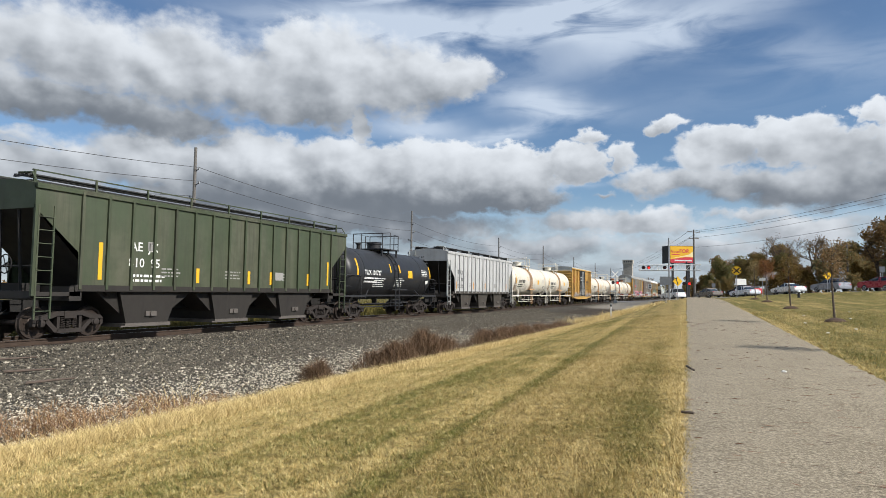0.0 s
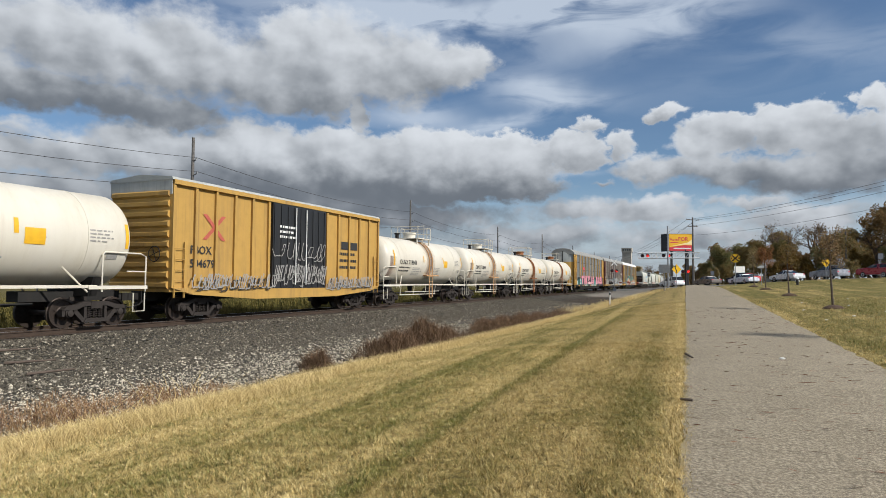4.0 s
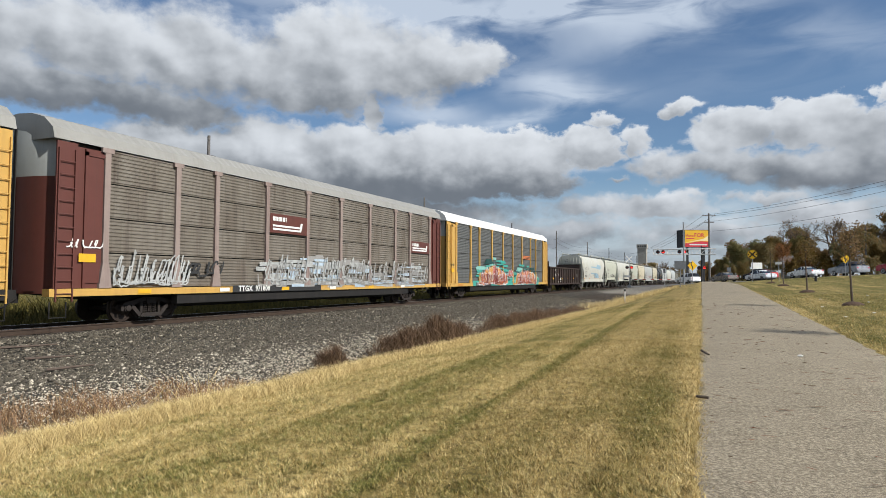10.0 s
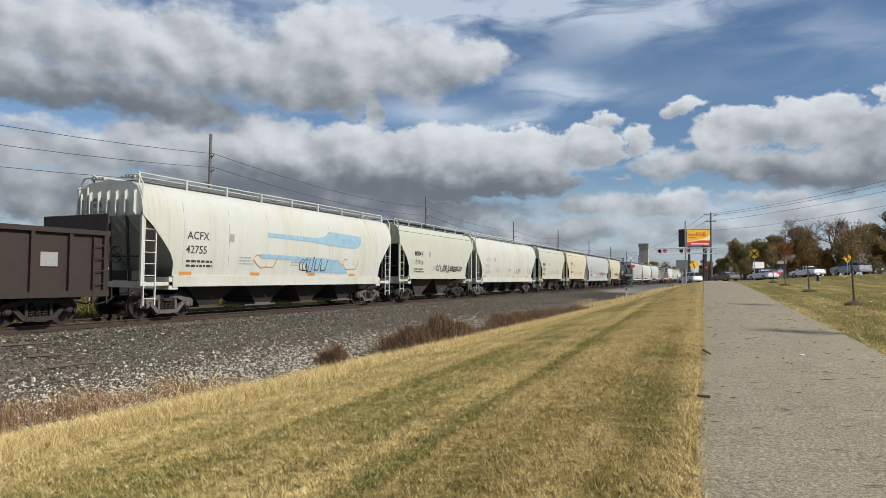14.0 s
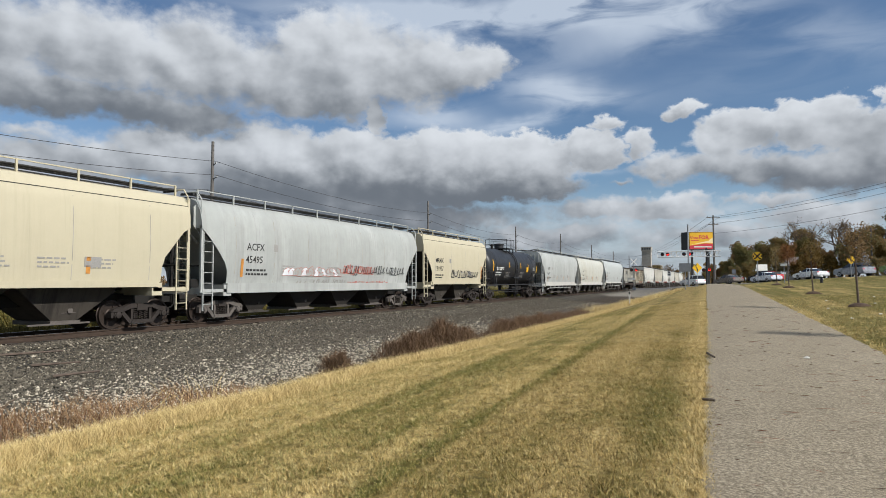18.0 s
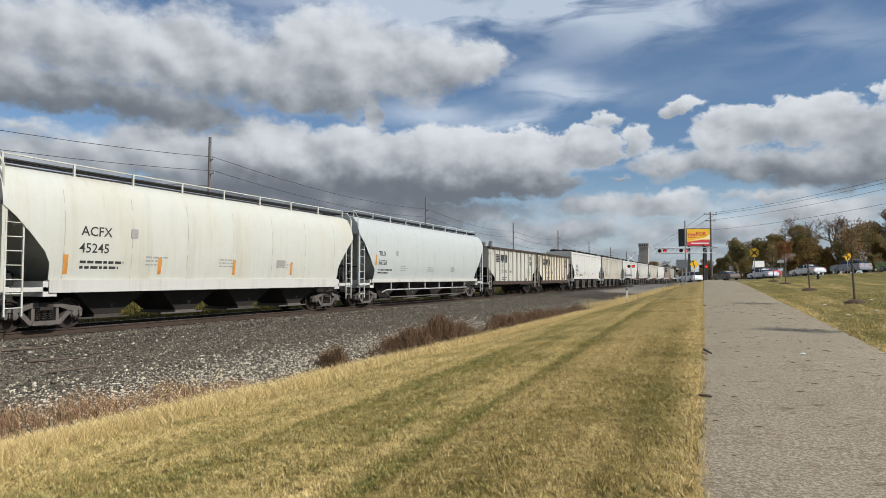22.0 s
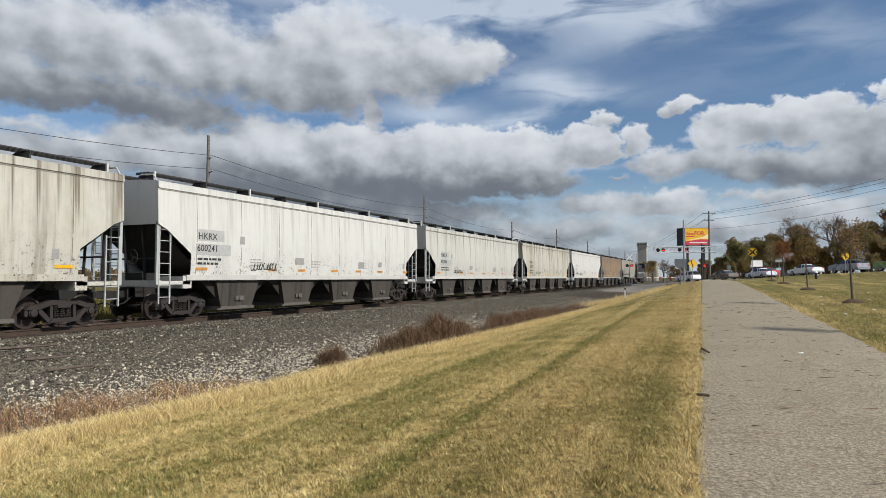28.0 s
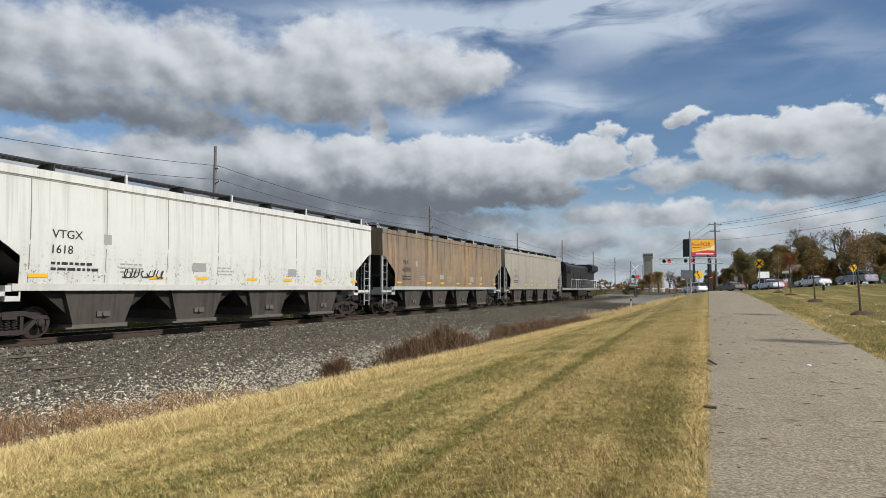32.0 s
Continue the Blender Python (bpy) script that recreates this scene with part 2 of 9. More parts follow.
def paint(name, col, grime=(0.16, 0.13, 0.10), streak=0.35, mottle=0.2, rough=0.5, low=None, rust=0.0, metal=0.0, second=None, fine=None, chips=0.0, drip=0.0, eave=4.45):
    """Weathered paint: upright run-off streaks, soft mottling, dirt thrown up from below, rust blooms."""
    mat, net = shader(name)
    vec, obj = coords(net)
    runs = net.n("ShaderNodeMapping", {0: vec, 3: (1.6, 2.6, 0.13)}).outputs[0]
    s1 = net.ramp(net.noise(runs, 1.0, 6.0, 0.68).outputs[0], 0.46, 0.78)
    wide = net.n("ShaderNodeMapping", {0: vec, 3: (0.4, 0.55, 0.16)}).outputs[0]
    s2 = net.ramp(net.noise(wide, 1.0, 4.0, 0.6).outputs[0], 0.42, 0.72)
    blot = net.noise(vec, 2.3, 6.0, 0.65).outputs[0]
    grain = net.noise(vec, 45.0, 3.0, 0.6).outputs[0]
    c = rgba(col)
    if second is not None:
        c = net.mix(s2, c, rgba(second))
    c = net.mix(net.m("MULTIPLY", net.ramp(blot, 0.38, 0.72), mottle), c, rgba([x * 0.62 + g * 0.2 for x, g in zip(col, grime)]))
    c = net.mix(net.m("MULTIPLY", s1, streak), c, rgba(grime))
    c = net.mix(net.m("MULTIPLY", net.m("MULTIPLY", s2, s1), min(1.0, streak * 1.3)), c, rgba(grime))
    # thin dark runs in loose groups, and chipped specks low on the sides
    thin = net.n("ShaderNodeMapping", {0: vec, 3: (3.0, 9.0, 0.22)}).outputs[0]
    s3 = net.m("MULTIPLY", net.ramp(net.noise(thin, 1.0, 5.0, 0.7).outputs[0], 0.52, 0.70), net.ramp(s2, 0.1, 0.8, 0.25, 1.0))
    c = net.mix(net.m("MULTIPLY", s3, streak * 0.9 if fine is None else fine), c, rgba([x * 0.7 for x in grime]))
    if drip:
        sep = net.n("ShaderNodeSeparateXYZ", {0: vec})
        row = net.n("ShaderNodeCombineXYZ", {0: 0.0, 1: sep.outputs[1], 2: 0.0}).outputs[0]
        long = net.m("POWER", net.ramp(net.noise(row, 2.6, 6.0, 0.7).outputs[0], 0.40, 0.72), 1.6)
        end = net.m("SUBTRACT", eave, net.m("MULTIPLY_ADD", long, 2.9, -0.15))
        mask = net.m("MULTIPLY", net.ramp(net.m("SUBTRACT", sep.outputs[2], net.m("MULTIPLY_ADD", blot, 0.8, end)), -1.1, 0.3), net.ramp(long, 0.02, 0.5, 0.25, 1.0))
        c = net.mix(net.m("MULTIPLY", mask, drip), c, rgba(grime))
    if chips:
        zz = net.n("ShaderNodeSeparateXYZ", {0: obj}).outputs[2]
        spot = net.m("MULTIPLY", net.ramp(net.noise(vec, 11.0, 4.0, 0.75).outputs[0], 0.555, 0.62), net.m("MULTIPLY", net.ramp(zz, 3.0, 1.8), net.ramp(blot, 0.42, 0.56)))
        c = net.mix(net.m("MULTIPLY", spot, chips), c, rgba([x * 0.6 for x in grime]))
    if low is not None:
        z = net.n("ShaderNodeSeparateXYZ", {0: obj}).outputs[2]
        spl = net.m("MULTIPLY", net.ramp(net.m("ADD", z, net.m("MULTIPLY_ADD", blot, 1.2, -0.6)), low[0], low[1], 1.0, 0.0), low[2])
        c = net.mix(spl, c, rgba(grime))
    if rust:
        bloom = net.m("MULTIPLY", net.ramp(net.noise(runs, 0.7, 7.0, 0.75).outputs[0], 0.60 - 0.16 * rust, 0.76 - 0.12 * rust), rust)
        c = net.mix(bloom, c, (0.15, 0.05, 0.018, 1))
    c = net.mix(net.m("MULTIPLY", grain, 0.16), c, (0.03, 0.03, 0.03, 1))
    rg = net.m("MULTIPLY_ADD", blot, 0.25, rough - 0.12)
    finish(net, c, rg, metal, bump(net, net.m("ADD", net.m("MULTIPLY", grain, 0.3), s2), 0.12, 0.01), 0.35)
    return mat


def plain(name, col, rough=0.6, metal=0.0, var=0.25, scale=8.0, spec=0.4):
    mat, net = shader(name)
    vec, obj = coords(net)
    a = net.noise(vec, scale, 5.0, 0.6).outputs[0]
    c = net.mix(net.m("MULTIPLY", net.ramp(a, 0.35, 0.7), var), rgba(col), rgba([x * 0.4 for x in col]))
    finish(net, c, net.m("MULTIPLY_ADD", a, 0.2, rough - 0.1), metal, bump(net, a, 0.15, 0.01), spec)
    return mat


def glow(name, col, power):
    mat, net = shader(name)
    finish(net, rgba([x * 0.5 for x in col]), 0.4, emit=rgba(col), power=power)
    return mat


M = {}
M["green"] = paint("green_paint", (0.048, 0.064, 0.032), (0.030, 0.026, 0.018), 0.50, 0.4, 0.55, rust=0.08, second=(0.092, 0.093, 0.060))
M["greypaint"] = paint("grey_paint", (0.44, 0.44, 0.43), (0.20, 0.18, 0.155), 0.45, 0.3, 0.55, second=(0.40, 0.40, 0.39))
M["white"] = paint("white_paint", (0.52, 0.51, 0.47), (0.28, 0.25, 0.20), 0.26, 0.12, 0.5)
M["tankwhite"] = paint("tank_white", (0.66, 0.62, 0.53), (0.36, 0.27, 0.17), 0.16, 0.12, 0.42, second=(0.62, 0.57, 0.46))
M["pale"] = paint("pale_hopper", (0.45, 0.475, 0.46), (0.30, 0.29, 0.25), 0.18, 0.10, 0.45)
M["hk"] = paint("streaked_white", (0.59, 0.585, 0.54), (0.14, 0.122, 0.095), 0.24, 0.12, 0.55, fine=0.25, chips=0.8, drip=0.25)
M["hkrun"] = paint("run_streaked_white", (0.52, 0.51, 0.46), (0.12, 0.105, 0.08), 0.30, 0.12, 0.55, fine=0.45, chips=0.7, drip=0.6)
M["beige"] = paint("stained_beige", (0.52, 0.50, 0.43), (0.11, 0.085, 0.055), 0.50, 0.30, 0.6, second=(0.42, 0.385, 0.30), fine=0.65, chips=1.0, drip=0.85)
M["brownstain"] = paint("brown_stained", (0.22, 0.165, 0.115), (0.060, 0.045, 0.030), 0.75, 0.4, 0.65, second=(0.34, 0.22, 0.11), drip=0.8)
M["drab"] = paint("drab_grey", (0.30, 0.28, 0.23), (0.17, 0.14, 0.10), 0.55, 0.3, 0.65)
M["cream"] = paint("cream_paint", (0.52, 0.47, 0.335), (0.36, 0.31, 0.21), 0.20, 0.12, 0.5)
M["palegreen"] = paint("pale_green_grey", (0.46, 0.47, 0.38), (0.30, 0.28, 0.21), 0.25, 0.15, 0.5)
M["whiteworn"] = paint("worn_white", (0.375, 0.39, 0.37), (0.26, 0.26, 0.24), 0.45, 0.25, 0.55, second=(0.47, 0.485, 0.465), fine=0.5)
M["acf"] = paint("acf_white", (0.52, 0.525, 0.47), (0.36, 0.32, 0.24), 0.30, 0.15, 0.5, rust=0.14, second=(0.50, 0.48, 0.39))
M["black"] = paint("black_paint", (0.018, 0.019, 0.021), (0.05, 0.045, 0.04), 0.25, 0.15, 0.42)
M["boxyellow"] = paint("box_yellow", (0.48, 0.285, 0.07), (0.17, 0.11, 0.06), 0.45, 0.3, 0.6)
M["rackyellow"] = paint("rack_yellow", (0.56, 0.335, 0.085), (0.28, 0.17, 0.07), 0.30, 0.2, 0.5)
M["rackbrown"] = paint("rack_brown", (0.115, 0.035, 0.026), (0.07, 0.04, 0.03), 0.30, 0.3, 0.55)
M["galv"] = paint("galvanised", (0.20, 0.21, 0.20), (0.07, 0.068, 0.06), 0.45, 0.6, 0.5, metal=0.15)
M["galvdark"] = paint("galvanised_dull", (0.125, 0.13, 0.125), (0.055, 0.065, 0.058), 0.40, 0.4, 0.55, metal=0.1)
M["galvbrown"] = paint("galvanised_stained", (0.205, 0.182, 0.148), (0.075, 0.055, 0.040), 0.60, 0.5, 0.55, metal=0.1, second=(0.13, 0.105, 0.078))
M["postbrown"] = paint("rack_post_worn", (0.30, 0.235, 0.205), (0.12, 0.05, 0.04), 0.45, 0.4, 0.55)
M["roofgrey"] = paint("roof_grey", (0.30, 0.295, 0.27), (0.17, 0.16, 0.14), 0.3, 0.3, 0.5)
M["gon"] = paint("gondola_brown", (0.036, 0.022, 0.017), (0.024, 0.016, 0.012), 0.4, 0.4, 0.65, rust=0.2)
M["coal"] = paint("beige_coal_car", (0.50, 0.49, 0.43), (0.15, 0.09, 0.055), 0.22, 0.2, 0.6, rust=0.12, drip=0.55, eave=4.0)
M["coalrust"] = paint("rusty_coal_car", (0.62, 0.56, 0.43), (0.11, 0.055, 0.028), 0.22, 0.25, 0.65, rust=0.75, drip=0.95, eave=4.0)
M["loco"] = paint("loco_black", (0.012, 0.012, 0.013), (0.06, 0.05, 0.04), 0.3, 0.2, 0.45, low=(0.6, 2.4, 0.5))
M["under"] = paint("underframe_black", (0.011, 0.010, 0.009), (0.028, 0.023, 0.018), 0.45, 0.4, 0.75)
M["bay"] = paint("hopper_bay_grey", (0.060, 0.051, 0.041), (0.013, 0.011, 0.009), 0.80, 0.4, 0.7)
M["seam"] = plain("weld_seam_grime", (0.20, 0.175, 0.14), 0.7, 0.0, 0.7, 2.0)
M["seamlight"] = plain("weld_seam", (0.37, 0.35, 0.30), 0.6, 0.0, 0.5, 2.0)
# dark bay colour, also used to paint shade on slope sheets and deep-set bays
M["baydark_shade"] = paint("hopper_bay_dark_shade", (0.028, 0.024, 0.020), (0.014, 0.012, 0.010), 0.5, 0.4, 0.7)
M["truck"] = paint("truck_cast_steel", (0.030, 0.023, 0.019), (0.012, 0.009, 0.008), 0.4, 0.5, 0.75)
M["truckgrey"] = paint("truck_grey", (0.115, 0.10, 0.088), (0.04, 0.033, 0.027), 0.5, 0.5, 0.7)
M["wheel"] = plain("wheel_steel", (0.06, 0.045, 0.037), 0.55, 0.6, 0.5, 9.0)
M["grate"] = plain("walkway_grating", (0.045, 0.045, 0.045), 0.7, 0.3)
M["yellowmark"] = plain("reflective_yellow", (0.72, 0.40, 0.02), 0.5, 0.0, 0.2, 6.0)
M["orangemark"] = plain("faded_orange", (0.55, 0.24, 0.05), 0.55, 0.0, 0.4, 6.0)
M["whitemark"] = plain("white_lettering", (0.72, 0.72, 0.68), 0.6, 0.0, 0.2, 20.0)
M["blackmark"] = plain("black_lettering", (0.03, 0.03, 0.03), 0.6, 0.0, 0.2, 20.0)
M["greymark"] = plain("grey_lettering", (0.30, 0.29, 0.27), 0.6, 0.0, 0.3, 20.0)
M["bluemark"] = plain("faded_blue", (0.25, 0.38, 0.46), 0.6, 0.0, 0.25, 3.0)
M["redmark"] = plain("faded_red", (0.45, 0.10, 0.07), 0.6, 0.0, 0.3, 5.0)
M["rusty"] = paint("rust_coat", (0.30, 0.115, 0.04), (0.12, 0.05, 0.025), 0.5, 0.5, 0.8)
M["rail"] = plain("rail_rust", (0.058, 0.038, 0.026), 0.7, 0.2, 0.4, 5.0)
M["railtop"] = plain("rail_head", (0.42, 0.40, 0.38), 0.28, 0.9, 0.3, 3.0)
M["tie"] = plain("timber_tie", (0.055, 0.042, 0.034), 0.85, 0.0, 0.5, 6.0)
M["pole"] = plain("weathered_pole", (0.15, 0.14, 0.13), 0.85, 0.0, 0.4, 4.0)
M["polegrey"] = plain("galvanised_pole", (0.34, 0.35, 0.36), 0.5, 0.5, 0.25, 4.0)
M["wire"] = plain("wire", (0.04, 0.04, 0.042), 0.6)
M["darksteel"] = plain("dark_steel", (0.03, 0.03, 0.032), 0.55, 0.2)
M["signyellow"] = plain("sign_yellow", (0.80, 0.47, 0.01), 0.45, 0.0, 0.1, 3.0)
M["signwhite"] = plain("sign_white", (0.75, 0.75, 0.73), 0.5, 0.0, 0.15, 3.0)
M["signback"] = plain("sign_back", (0.32, 0.33, 0.34), 0.5, 0.5, 0.2, 3.0)
M["concrete"] = plain("concrete_tower", (0.40, 0.37, 0.32), 0.85, 0.0, 0.35, 0.25)
M["redlamp"] = glow("red_lamp", (1.0, 0.03, 0.02), 2.2)
M["deadlamp"] = plain("unlit_lamp", (0.10, 0.01, 0.01), 0.3)
M["glass"] = plain("dark_glass", (0.015, 0.018, 0.02), 0.08, 0.0, 0.0, 1.0, 0.6)
M["rubber"] = plain("rubber", (0.02, 0.02, 0.02), 0.8)
M["rim"] = plain("alloy_rim", (0.35, 0.35, 0.36), 0.35, 0.8)


def car_paint(name, col):
    mat, net = shader(name)
    vec, obj = coords(net)
    a = net.noise(vec, 3.0, 4.0, 0.6).outputs[0]
    finish(net, net.mix(net.m("MULTIPLY", a, 0.25), rgba(col), rgba([x * 0.6 + 0.05 for x in col])), net.m("MULTIPLY_ADD", a, 0.2, 0.18), 0.2, None, 0.5)
    return mat


def asphalt_path():
    mat, net = shader("path_asphalt")
    pos = net.n("ShaderNodeNewGeometry").outputs["Position"]
    g1 = net.noise(pos, 95.0, 3.0, 0.75).outputs[0]
    g2 = net.noise(pos, 1.1, 5.0, 0.6).outputs[0]
    g3 = net.noise(pos, 9.0, 5.0, 0.7).outputs[0]
    vor = net.n("ShaderNodeTexVoronoi", {"Vector": pos, "Scale": 120.0}).outputs["Color"]
    c = net.mix(net.ramp(g2, 0.3, 0.7), (0.285, 0.236, 0.160, 1), (0.345, 0.288, 0.200, 1))
    c = net.mix(net.m("MULTIPLY_ADD", net.ramp(g1, 0.38, 0.58), 0.62, 0.38), (0.095, 0.08, 0.06, 1), c, "MIX")
    one = net.n("ShaderNodeSeparateColor", {0: vor}).outputs[0]
    c = net.mix(0.45, c, net.n("ShaderNodeCombineColor", {0: one, 1: one, 2: one}).outputs[0], "SOFT_LIGHT")
    c = net.mix(net.m("MULTIPLY", net.ramp(g3, 0.58, 0.72), 0.35), c, (0.15, 0.125, 0.10, 1))
    g4 = net.noise(pos, 30.0, 5.0, 0.8).outputs[0]
    c = net.mix(net.ramp(g4, 0.38, 0.51, 0.62, 0.0), c, (0.075, 0.062, 0.045, 1))
    c = net.mix(net.ramp(g4, 0.51, 0.66, 0.0, 0.62), c, (0.60, 0.515, 0.38, 1))
    finish(net, c, 0.88, 0.0, bump(net, net.m("ADD", g1, net.m("MULTIPLY", g3, 0.4)), 0.5, 0.006), 0.25)
    return mat


def road_asphalt():
    mat, net = shader("road_asphalt")
    pos = net.n("ShaderNodeNewGeometry").outputs["Position"]
    a = net.noise(pos, 0.6, 5.0, 0.6).outputs[0]
    b = net.noise(pos, 30.0, 3.0, 0.6).outputs[0]
    c = net.mix(a, (0.14, 0.135, 0.13, 1), (0.20, 0.195, 0.185, 1))
    finish(net, net.mix(net.m("MULTIPLY", b, 0.4), c, (0.09, 0.088, 0.085, 1)), 0.85, 0.0, bump(net, b, 0.3, 0.01), 0.3)
    return mat


def mow_bands(net, lane, across, y):
    """Mowing passes along the footpath: soft stripes, one dark wheel line, a green pass, paler strips and a green patch by the path."""
    b = net.noise(across, 1.5, 4.0, 0.6).outputs[0]

    def ridge(mid, half):
        d = net.m("MULTIPLY", net.m("SUBTRACT", lane, mid), 1.0 / half)
        return net.m("EXPONENT", net.m("MULTIPLY", net.m("MULTIPLY", d, d), -1.0))

    for mid, half, k in ((-2.42, 0.15, 0.22), (-3.85, 0.65, 0.12), (-2.88, 0.25, -0.06), (-5.6, 0.8, -0.05), (-0.22, 0.22, -0.08), (-1.35, 0.55, -0.07)):
        b = net.m("MULTIPLY_ADD", ridge(mid, half), k, b)
    dy = net.m("MULTIPLY", net.m("SUBTRACT", y, 8.2), 0.75)
    near = net.m("EXPONENT", net.m("MULTIPLY", net.m("MULTIPLY", dy, dy), -1.0))
    return net.m("MULTIPLY_ADD", net.m("MULTIPLY", ridge(-0.75, 0.42), near), 0.16, b)


def ground_mat():
    """Mown lawn with straw and green bands, then the gravel bed, chosen by the lie of the land."""
    mat, net = shader("ground")
    pos = net.n("ShaderNodeNewGeometry").outputs["Position"]
    xyz = net.n("ShaderNodeSeparateXYZ", {0: pos})
    x, y = xyz.outputs[0], xyz.outputs[1]
    lane = net.m("MULTIPLY_ADD", y, 0.0304, x)                      # distance across, parallel to the footpath
    across = net.n("ShaderNodeCombineXYZ", {0: lane, 1: net.m("MULTIPLY", y, 0.035), 2: 0.0}).outputs[0]
    bands = mow_bands(net, lane, across, y)
    patch = net.noise(pos, 0.55, 5.0, 0.62).outputs[0]
    small = net.noise(pos, 6.5, 5.0, 0.7).outputs[0]
    tiny = net.noise(pos, 60.0, 4.0, 0.75).outputs[0]
    straw = net.mix(net.ramp(small, 0.3, 0.7), (0.33, 0.22, 0.07, 1), (0.58, 0.44, 0.17, 1))
    green = net.mix(net.ramp(small, 0.3, 0.7), (0.115, 0.105, 0.02, 1), (0.20, 0.17, 0.036, 1))
    mixg = net.m("ADD", net.m("MULTIPLY_ADD", bands, 1.1, -0.55), net.m("MULTIPLY_ADD", patch, 0.9, -0.45))
    mixg = net.m("ADD", mixg, net.ramp(lane, 2.6, 3.4, 0.0, 0.20))
    lawn = net.mix(net.ramp(mixg, -0.07, 0.26), straw, green)
    turned = net.m("MULTIPLY", net.ramp(lane, -2.50, -2.30), net.ramp(lane, -0.20, -0.60))
    lawn = net.mix(net.m("MULTIPLY", turned, 0.20), lawn, (0.20, 0.13, 0.04, 1))
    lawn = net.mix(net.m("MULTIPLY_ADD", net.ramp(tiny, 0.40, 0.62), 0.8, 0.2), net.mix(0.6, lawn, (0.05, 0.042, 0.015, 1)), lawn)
    # shaded hollows and sunlit tips of the grass are mixed into the lawn colour
    tuft_light = net.noise(pos, 15.0, 6.0, 0.8).outputs[0]
    clump_light = net.noise(pos, 6.0, 5.0, 0.72).outputs[0]
    lawn = net.mix(net.ramp(clump_light, 0.35, 0.48, 0.60, 0.0), lawn, (0.08, 0.062, 0.018, 1))
    lawn = net.mix(net.ramp(clump_light, 0.54, 0.68, 0.0, 0.42), lawn, (0.80, 0.64, 0.31, 1))
    lawn = net.mix(net.ramp(tuft_light, 0.36, 0.56, 0.62, 0.0), lawn, (0.045, 0.036, 0.012, 1))
    lawn = net.mix(net.ramp(tuft_light, 0.54, 0.70, 0.0, 0.45), lawn, (0.64, 0.49, 0.20, 1))
    # gravel bed
    cell = net.n("ShaderNodeTexVoronoi", {"Vector": pos, "Scale": 24.0})
    shade = net.n("ShaderNodeSeparateColor", {0: cell.outputs["Color"]}).outputs[0]
    pale = net.m("MULTIPLY", net.ramp(x, -13.6, -10.2), net.ramp(x, -8.0, -9.0))
    bright = net.ramp(net.m("ADD", shade, net.m("MULTIPLY", pale, 0.40)), 0.76, 1.15)
    stone = net.mix(bright, (0.082, 0.072, 0.053, 1), (0.56, 0.50, 0.38, 1))
    stone = net.mix(net.ramp(cell.outputs["Distance"], 0.35, 0.65), stone, (0.03, 0.03, 0.03, 1))
    soot = net.m("MULTIPLY", net.ramp(net.noise(pos, 0.35, 4.0, 0.6).outputs[0], 0.36, 0.56), net.m("MULTIPLY", net.ramp(y, 12.0, 34.0), net.m("MULTIPLY", net.ramp(y, 96.0, 86.0), net.ramp(x, -16.2, -14.0))))
    stone = net.mix(net.m("MULTIPLY", soot, 0.88), stone, (0.040, 0.031, 0.024, 1))
    stone = net.mix(net.m("MULTIPLY", net.ramp(y, 84.0, 92.0), net.ramp(x, -17.0, -15.0)), stone, net.mix(small, (0.13, 0.12, 0.10, 1), (0.30, 0.275, 0.235, 1)))
    dirt = net.m("MULTIPLY", net.m("MULTIPLY", net.ramp(y, 24.0, 44.0), net.ramp(y, 95.0, 88.0)), net.ramp(net.m("MULTIPLY_ADD", patch, 2.0, x), -14.2, -12.4))
    stone = net.mix(net.m("MULTIPLY", dirt, 0.85), stone, net.mix(small, (0.030, 0.023, 0.017, 1), (0.085, 0.066, 0.048, 1)))
    sludge = net.m("MULTIPLY", net.ramp(net.m("MULTIPLY_ADD", patch, 1.0, x), -8.9, -8.1), net.ramp(x, -7.4, -7.8))
    stone = net.mix(net.m("MULTIPLY", sludge, 0.9), stone, (0.038, 0.028, 0.021, 1))
    wob = net.m("ADD", x, net.m("MULTIPLY_ADD", patch, 1.2, -0.6))
    bed = net.m("MULTIPLY", net.ramp(wob, -7.4, -7.9), net.ramp(wob, -23.2, -22.4))
    bed = net.m("MULTIPLY", bed, net.ramp(y, 400.0, 300.0))
    c = net.mix(bed, lawn, stone)
    # rough weeds behind the track
    weeds = net.mix(net.ramp(small, 0.35, 0.65), (0.055, 0.055, 0.018, 1), (0.15, 0.115, 0.038, 1))
    c = net.mix(net.ramp(wob, -22.6, -24.0), c, weeds)
    far = net.mix(patch, (0.055, 0.050, 0.022, 1), (0.09, 0.075, 0.035, 1))
    c = net.mix(net.ramp(net.m("ABSOLUTE", y), 160.0, 320.0), c, far)
    h = net.m("ADD", net.m("MULTIPLY", tiny, 0.6), net.m("MULTIPLY", bed, net.m("MULTIPLY", cell.outputs["Distance"], -1.5)))
    finish(net, c, 0.92, 0.0, bump(net, h, 0.8, 0.03), 0.15)
    return mat


